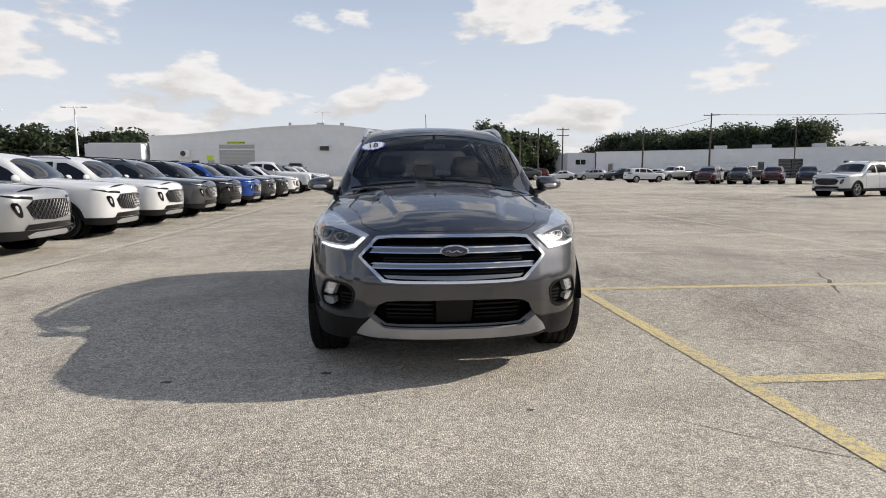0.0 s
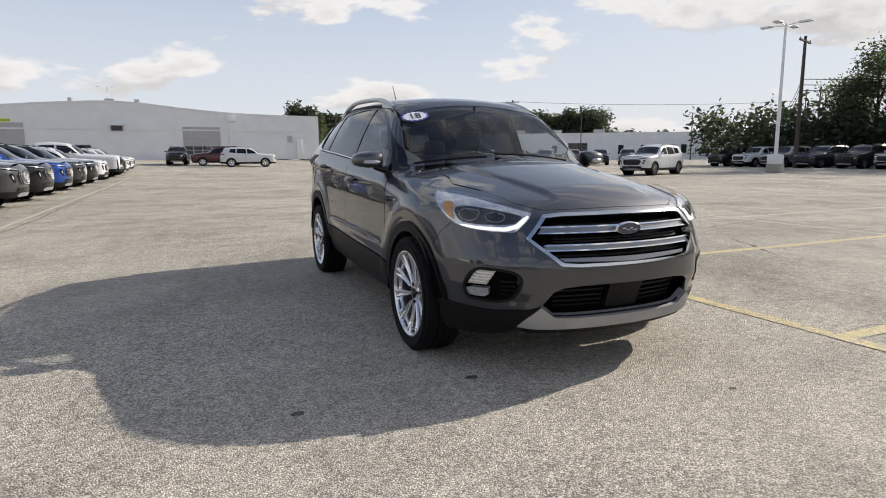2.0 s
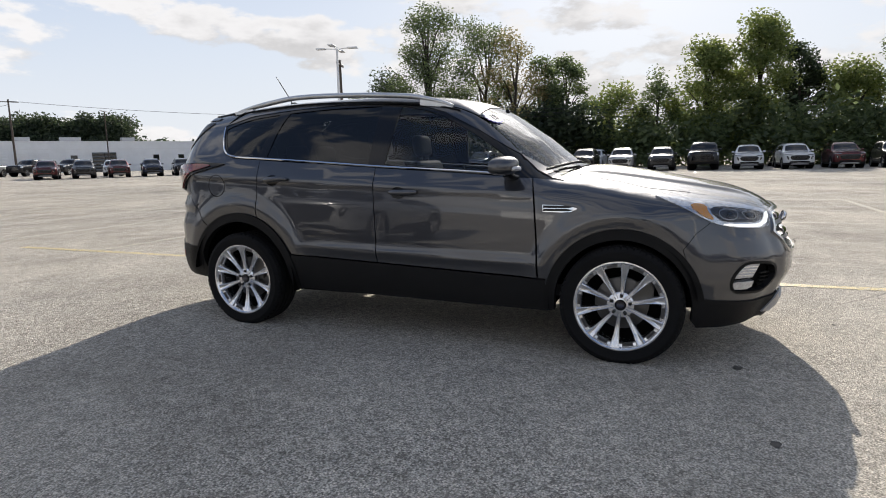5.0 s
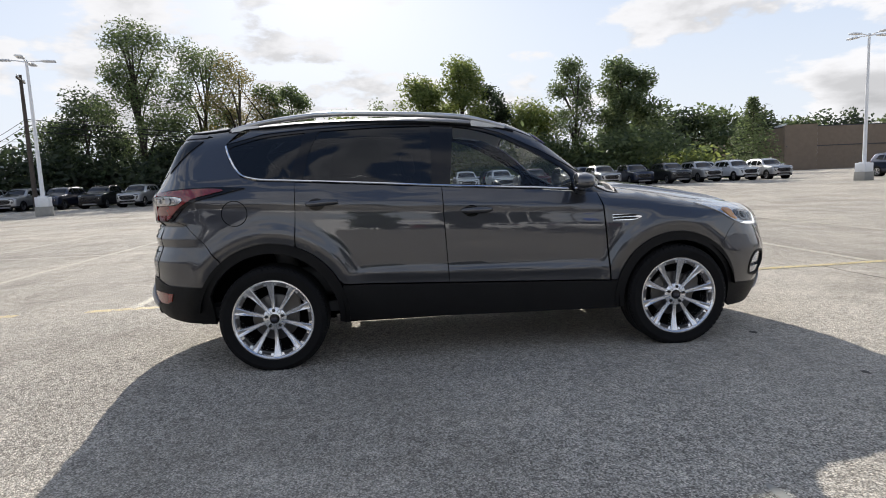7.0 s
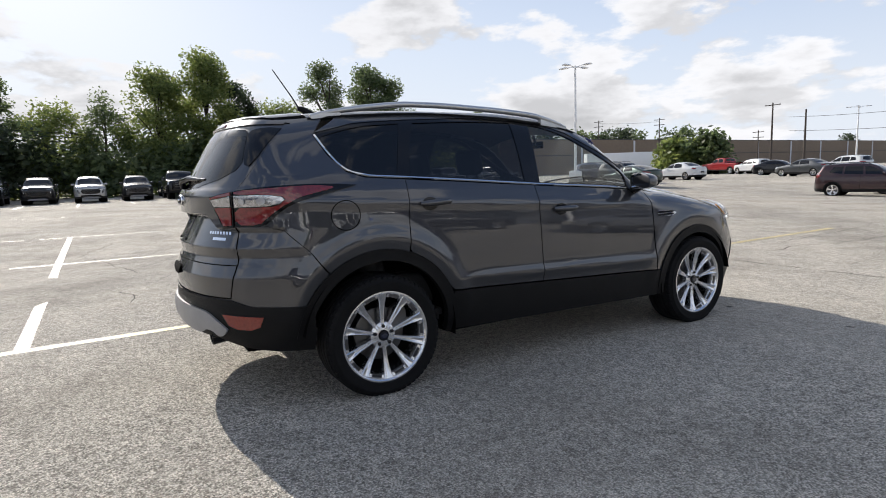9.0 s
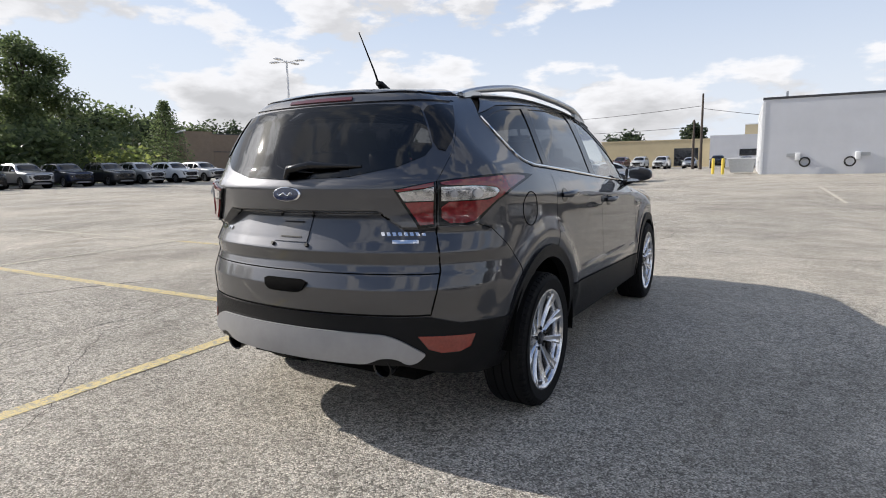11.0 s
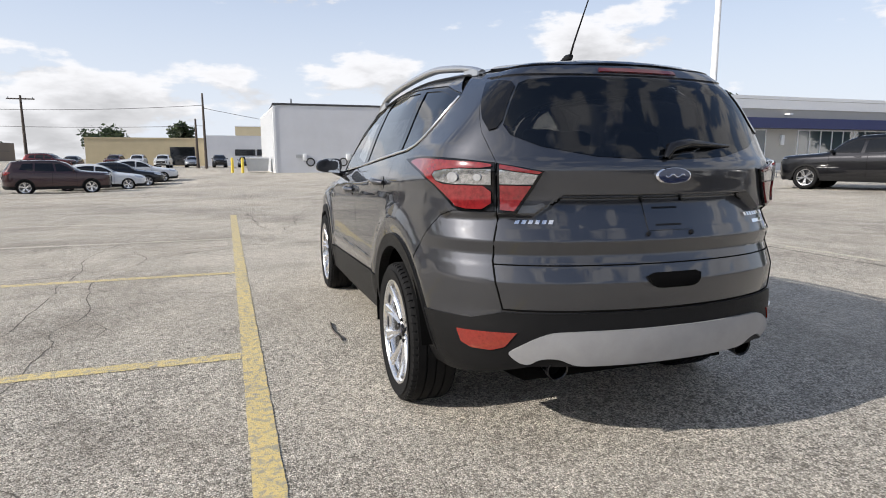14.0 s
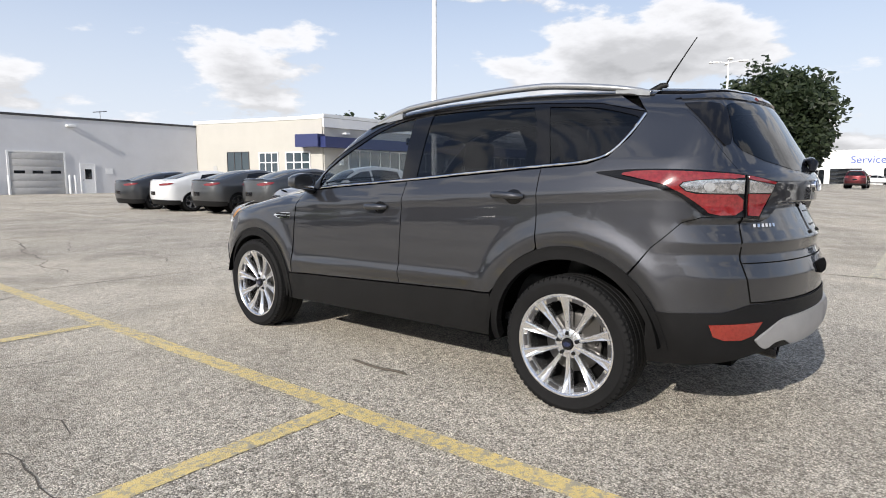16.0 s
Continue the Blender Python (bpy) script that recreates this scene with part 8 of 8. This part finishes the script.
    park(suv, 24.6, -57.5, -12, "white", "white SUV parked behind a grey sedan", "cars in the south-east lot")
    park(suv, 20.0, -64, 170, "maroon", "dark red SUV parked in the south-east lot", "cars in the south-east lot")
    # due south
    park(suv, 10.4, -29.75, 194, "brown", "dark brown SUV at the end of a short row", "cars in the south row")
    park(sedan, 9.3, -32.7, 192, "white", "white sedan in a short row", "cars in the south row")
    park(sedan, 8.7, -35.5, 192, "black", "black sedan in a short row", "cars in the south row")
    park(sedan, 8.2, -38.4, 192, "white", "white sedan in a short row", "cars in the south row")
    for x, y, c, mdl in ((14.6, -80, "white", suv), (11.4, -78, "white", suv), (8.2, -80, "silver", sedan), (4.8, -79, "black", suv), (1.6, -80, "grey", sedan), (-1.4, -81, "black", suv), (17.6, -82, "maroon", suv), (20.5, -74, "black", sedan)):
        park(mdl, x, y, 90 + rng.uniform(-5, 5), c, f"{word(c)} {'SUV' if mdl is suv else 'sedan'} parked before the far stores", "cars before the stores")
    # south-west
    park(sedan, -8.0, -10.05, -19, "silver", "silver sedan standing across the bays")
    for x, y, c in ((-7.8, -20.2, "dark_grey"), (-8.0, -17.7, "white"), (-8.2, -15.2, "grey"), (-8.6, -12.8, "grey")):
        park(fast, x, y, 178 + rng.uniform(-2, 2), c, f"{word(c)} fastback sedan parked tail out before the showroom", "fastbacks before the showroom")
    park(fast, -10.5, -24, 176, "black", "black sedan parked before the showroom", "fastbacks before the showroom")
    park(suv, -26.0, -23.6, 180, "grey", "grey SUV parked before the showroom windows")
    park(suv, -35.5, -20.0, 165, "black", "black SUV parked before the showroom")
    park(suv, -16.35, -8.9, 290, "black", "black SUV parked broadside before the showroom", "cars in the short west row")
    park(suv, -21.3, -8.5, 290, "silver", "silver SUV parked beside a black one", "cars in the short west row")
    park(suv, -27.5, -8.5, 290, "white", "white SUV parked beside a silver one", "cars in the short west row")
    park(suv, -39.5, -8.7, 288, "white", "white SUV parked alone by the road")
    park(suv, -64, -3.0, 180, "maroon", "dark red SUV leaving by the road")
    park(sedan, -97, -15.0, 90, "black", "black sedan by the service centre", "cars by the service centre")
    park(sedan, -100, -3.5, 90, "white", "white sedan by the service centre", "cars by the service centre")
    for m in (suv, sedan, fast, truck):
        drop_model(m)


build_fleet()

# ---------------------------------------------------------------- trees and hedges
def leaf_material(name, a, b):
    m = bpy.data.materials.new(name)
    m.use_nodes = True
    nt = m.node_tree
    N, L = nt.nodes, nt.links
    bs = N["Principled BSDF"]
    bs.inputs["Roughness"].default_value = .55
    g = N.new("ShaderNodeNewGeometry")
    mix = N.new("ShaderNodeMix")
    mix.data_type = 'RGBA'
    mix.inputs[6].default_value, mix.inputs[7].default_value = (*a, 1), (*b, 1)
    L.new(g.outputs["Random Per Island"], mix.inputs[0])
    L.new(mix.outputs[2], bs.inputs["Base Color"])
    tr = N.new("ShaderNodeBsdfTranslucent")
    hs = N.new("ShaderNodeHueSaturation")
    hs.inputs["Value"].default_value, hs.inputs["Hue"].default_value = 2.1, .49
    L.new(mix.outputs[2], hs.inputs["Color"])
    L.new(hs.outputs[0], tr.inputs["Color"])
    ms = N.new("ShaderNodeMixShader")
    ms.inputs[0].default_value = .45
    L.new(bs.outputs[0], ms.inputs[1])
    L.new(tr.outputs[0], ms.inputs[2])
    L.new(ms.outputs[0], N["Material Output"].inputs[0])
    return m


M_LEAF = leaf_material("green leaves", (.042, .064, .028), (.115, .150, .062))
M_LEAF_DARK = leaf_material("dark green leaves", (.019, .031, .017), (.048, .066, .031))
M_LEAF_LIGHT = leaf_material("light green leaves", (.075, .11, .030), (.17, .20, .06))
M_LEAF_DRY = leaf_material("browning leaves", (.09, .10, .035), (.20, .16, .07))
M_BARK = material("grey brown bark", (.050, .042, .034), .9, vary=.3, scale=5, bump=.6, bump_scale=25)


def leaf_cloud(rng, centres, per, spread, size):
    """Leaf blades, each a folded diamond, scattered round the centres."""
    n = len(centres) * per
    c = np.repeat(np.array(centres), per, 0)
    off = rng.normal(size=(n, 3)) * np.array([1, 1, .75]) * spread
    far = np.linalg.norm(off, axis=1, keepdims=True)
    p = c + off * np.minimum(1, 2.0 * spread / np.maximum(far, 1e-6))
    a = rng.normal(size=(n, 3))
    a[:, 2] *= .6
    a /= np.linalg.norm(a, axis=1, keepdims=True)
    b = np.cross(a, rng.normal(size=(n, 3)))
    b /= np.linalg.norm(b, axis=1, keepdims=True)
    s = size * rng.uniform(.6, 1.35, (n, 1))
    V = np.stack([p - a * s, p + b * s * .5, p + a * s, p - b * s * .5], 1).reshape(-1, 3)
    F = np.arange(n * 4).reshape(-1, 4)
    return V, F


def leaf_mesh(name, V, F, mat):
    me = bpy.data.meshes.new(name)
    me.vertices.add(len(V))
    me.vertices.foreach_set("co", V.ravel())
    me.loops.add(F.size)
    me.loops.foreach_set("vertex_index", F.ravel().astype(np.int32))
    me.polygons.add(len(F))
    me.polygons.foreach_set("loop_start", np.arange(0, F.size, 4, dtype=np.int32))
    me.update()
    me.validate()
    me.materials.append(mat)
    return me


def tree(x, y, h, w, seed, leaf=M_LEAF, per=70, clumps=60, size=.24, low=.30, label="tall leafy tree behind the parked cars", group="trees behind the lot", trunk_r=None, base=None):
    if size < .30:                         # the near trees carry finer leaves
        per, size = int(per * 2.1), size * .66
    rng = np.random.default_rng(seed)
    T = thing("tree", label, "tree", group, m=pose(x, y, (gz(x, y) if base is None else base) - .05))
    r0 = trunk_r or .018 * h + .04
    bend = rng.normal(size=2) * .03 * h
    trunk = [(bend[0] * t * t, bend[1] * t * t, h * .9 * t) for t in np.linspace(0, 1, 8)]
    bm = bmesh.new()
    add_tube(bm, trunk, [r0 * (1 - .85 * t) for t in np.linspace(0, 1, 8)], 8)
    # clumps of leaves in many overlapping lobes that fill an uneven crown, with gaps between them
    clumps = int(clumps * 1.5)
    lobes = []
    for k in range(15):
        t = (k + rng.uniform(.2, .8)) / 15
        reach = .5 * w * (math.sin(math.pi * (.12 + .80 * t)) ** .7) * rng.uniform(.35, .80)
        a = 2.4 * k + rng.uniform(-.6, .6)
        lobes.append((np.array([reach * math.cos(a), reach * math.sin(a), h * (low + (.93 - low) * t)]), rng.uniform(.13, .21) * w))
    centres = []
    while len(centres) < clumps:
        c, r = lobes[rng.integers(len(lobes))]
        d = rng.normal(size=3)
        d /= np.linalg.norm(d)
        p = c + d * rng.uniform(.2, 1.0) ** .5 * r * np.array([1, 1, .85])
        if low * h * .7 < p[2] < h * .99:
            centres.append(p)
    for p in centres[::5]:
        t = min(.85, max(.15, (p[2] / h - .22)))
        a = np.array([bend[0] * t * t, bend[1] * t * t, h * .9 * t])
        mid = (a + p) / 2 + np.array([0, 0, .04 * h])
        add_tube(bm, [tuple(a), tuple(mid), tuple(p)], [r0 * (1 - .85 * t) * .55 + .01, r0 * .22, r0 * .06], 5)
    put("trunk", bm_mesh("trunk", bm, M_BARK, 60), T)
    V, F = leaf_cloud(rng, centres, int(per * .92), .080 * w * (60 / max(clumps, 30)) ** .33 + .12, size)
    put("crown", leaf_mesh("crown", V, F, leaf), T)
    return T


def hedge(name, label, pts, height, width, seed, leaf, n, size=.26, category="bush", per=40):
    """A belt of bushes along a line."""
    rng = np.random.default_rng(seed)
    P = np.array(pts, float)
    seg = np.r_[0, np.cumsum(np.linalg.norm(np.diff(P, axis=0), axis=1))]
    c = []
    hn = smooth_curve([(seg[-1] * i / 13, rng.uniform(.55, 1.1)) for i in range(14)])
    for _ in range(n):
        s = rng.uniform(0, seg[-1])
        q = np.array([np.interp(s, seg, P[:, 0]), np.interp(s, seg, P[:, 1])]) + rng.normal(size=2) * width * .3
        hh = height * float(hn(s))
        c.append((q[0], q[1], gz(*q) + hh * rng.uniform(.05, 1.0) ** .8))
    V, F = leaf_cloud(rng, c, per, .45 + height * .06, size)
    V[:, 2] = np.maximum(V[:, 2], .02)
    ob = new(name, leaf_mesh(name, V, F, leaf))
    return tagged(ob, label, category, kind="stuff")


def conifer(x, y, h, w, seed):
    rng = np.random.default_rng(seed)
    T = thing("conifer", "dark green spruce in front of the brick hall", "tree", "trees behind the lot", m=pose(x, y, gz(x, y) - .05))
    bm = bmesh.new()
    add_tube(bm, [(0, 0, 0), (0, 0, h * .97)], [.2, .03], 6)
    centres = []
    z = h * .12
    while z < h:
        r = w / 2 * (1 - z / h) ** .8 + .1
        k = rng.integers(5, 8)
        for i in range(k):
            a = 2 * math.pi * i / k + rng.uniform(0, 1)
            tip = np.array([r * math.cos(a), r * math.sin(a), z - .12 * r])
            add_tube(bm, [(0, 0, z + .1), tuple(tip)], [.03, .008], 4)
            for t in (.35, .65, 1.0):
                centres.append((tip[0] * t, tip[1] * t, z - .12 * r * t))
        z += .42
    put("trunk", bm_mesh("trunk", bm, M_BARK, 60), T)
    V, F = leaf_cloud(rng, centres, 12, .24, .15)
    put("crown", leaf_mesh("crown", V, F, M_LEAF), T)


def around(az, d, eye=(-4.5, .6)):
    return eye[0] + d * math.sin(radians(az)), eye[1] + d * math.cos(radians(az))


def build_trees():
    at = around
    tree(*at(68.3, 60), 16.8, 8.6, 11, M_LEAF, 66, 92, .19, .14)
    tree(*at(64.2, 62), 9.6, 7.6, 12, M_LEAF_DARK, 80, 56, .22, .10)
    tree(*at(62.0, 64), 7.8, 6.0, 10, M_LEAF, 60, 40, .22, .10)
    tree(*at(73.0, 62), 15.2, 8.0, 13, M_LEAF, 70, 72, .19, .14, "tall airy tree with thinning leaves")
    tree(*at(76.2, 60), 13.4, 7.0, 14, M_LEAF_DRY, 64, 62, .18, .12, "airy tree with browning leaves")
    tree(*at(78.9, 62), 11.4, 4.6, 15, M_LEAF, 64, 44, .21, .18, "slender airy tree behind the parked cars")
    tree(*at(81.2, 60), 10.8, 4.4, 16, M_LEAF, 66, 42, .21, .18, "slender airy tree behind the parked cars")
    tree(*at(85.0, 61), 8.2, 6.0, 17, M_LEAF_LIGHT, 66, 44, .22, .10, "light green tree behind the parked cars")
    tree(*at(89.0, 61), 8.8, 4.6, 18, M_LEAF, 66, 36, .21, .14, "slender tree behind the parked cars")
    tree(*at(93.2, 60), 11.4, 6.4, 19, M_LEAF_LIGHT, 84, 72, .23, .10, "broad light green tree behind the parked cars")
    tree(*at(97.2, 61), 13.8, 6.6, 20, M_LEAF_LIGHT, 84, 70, .23, .12, "broad light green tree behind the parked cars")
    tree(*at(99.9, 63), 11.0, 4.4, 25, M_LEAF_DARK, 84, 50, .23, .12)
    tree(*at(103.7, 62), 8.6, 7.2, 21, M_LEAF_LIGHT, 76, 60, .22, .05, "light green tree behind the parked cars")
    tree(*at(107.6, 61), 12.6, 5.4, 22, M_LEAF, 62, 58, .20, .10, "airy tree with see-through crown")
    tree(*at(112.0, 62), 12.4, 7.2, 23, M_LEAF, 96, 90, .23, .12, "dense green tree behind the parked cars")
    conifer(*at(122.6, 82), 9.4, 7.4, 24)
    line = [at(a, 58 + 2 * math.sin(a)) for a in range(52, 118, 4)]
    hedge("hedge", "dark tangled undergrowth behind the parked cars", line[:9], 5.2, 4.0, 31, M_LEAF_DARK, 420, .26)
    hedge("hedge", "green undergrowth behind the parked cars", line[8:], 4.6, 4.0, 32, M_LEAF, 360, .26)
    hedge("hedge", "sunlit light green bushes behind the parked cars", [at(a, 60) for a in range(80, 124, 4)], 3.6, 3.0, 33, M_LEAF_LIGHT, 240, .25)
    hedge("far_trees", "far belt of dark trees", [at(a, 120) for a in range(40, 66, 3)], 5.0, 6.0, 34, M_LEAF_DARK, 260, .5, "woods")
    # behind the brick hall
    for i, (a, d, h, w) in enumerate(((113.5, 105, 11, 10), (116, 112, 11.5, 12), (119.5, 112, 11, 12), (123, 120, 10.5, 10), (126, 135, 10, 9), (129, 150, 11, 14), (132.5, 160, 11, 10), (136, 165, 11, 12))):
        tree(*at(a, d), h, w, 40 + i, M_LEAF_DARK if i % 2 else M_LEAF, 60, 40, .42, .12, "far leafy tree behind the brick hall", "far trees")
    hedge("far_trees", "far belt of trees behind the brick hall", [at(a, 190) for a in range(122, 146, 3)], 11.0, 10, 35, M_LEAF, 300, .6, "woods")
    for i, (a, d, h, w) in enumerate(((141.0, 82, 4.2, 6), (143.4, 81, 5.0, 6))):
        tree(*at(a, d), h, w, 60 + i, M_LEAF_LIGHT if i != 1 else M_LEAF, 80, 40, .34, .05, "broad bushy tree by the trailer", "far trees")
    # south horizon
    for i, (a, d, h, w) in enumerate(((155.6, 330, 12.5, 13), (160.8, 330, 13.5, 11), (168.5, 150, 7, 10), (174, 140, 8.2, 6))):
        tree(*at(a, d, (0, 4)), h, w, 70 + i, M_LEAF_DARK, 60, 36, .5, .15, "far leafy tree on the horizon", "far trees")
    # north: the belt behind the warehouses, and the trees beside the workshop
    eye = (-.3, -5.3)
    for i in range(13):
        a = 19.5 + i * 1.38
        d = 150 - i * 1.5
        tree(*at(a, d, eye), 9.0 + (i * 37 % 5) * .35, 11, 80 + i, M_LEAF_DARK, 150, 46, .32, .15, "far tree in the belt behind the warehouses", "trees behind the warehouses", base=.6)
    for i, (a, d, h, w) in enumerate(((8.8, 120, 10.5, 9), (11.6, 118, 8.6, 7), (13.8, 125, 8.2, 10))):
        tree(*at(a, d, eye), h, w, 100 + i, M_LEAF_DARK, 80, 46, .4, .1, "dark tree beyond the workshop", "far trees", base=1.0)
    conifer(*at(10.4, 112, eye), 9.0, 5, 104)
    for i in range(9):
        a = -42 + i * 2.3
        tree(*at(a, 115, eye), 6.6 + (i * 53 % 7) * .25, 11, 110 + i, M_LEAF_DARK, 70, 44, .45, .1, "dark tree west of the workshop", "far trees", base=.9)
    # west: the round tree by the road, and tops over the showroom
    tree(*at(-101.3, 84, (3.4, 2.7)), 13.4, 17.5, 130, M_LEAF_DARK, 170, 150, .38, .18, "large round dark green tree by the road", "trees by the road", trunk_r=.32)
    tree(*at(-90, 100, (3.4, 2.7)), 9, 10, 131, M_LEAF, 60, 40, .45, .15, "green tree by the road", "trees by the road")
    for i, (a, d) in enumerate(((-138, 74), (-141, 73), (-136, 78))):
        tree(*at(a, d, (2, 4)), 8.6 - i * .4, 6, 133 + i, M_LEAF_DARK, 60, 34, .35, .3, "dark tree top behind the showroom", "far trees")


build_trees()
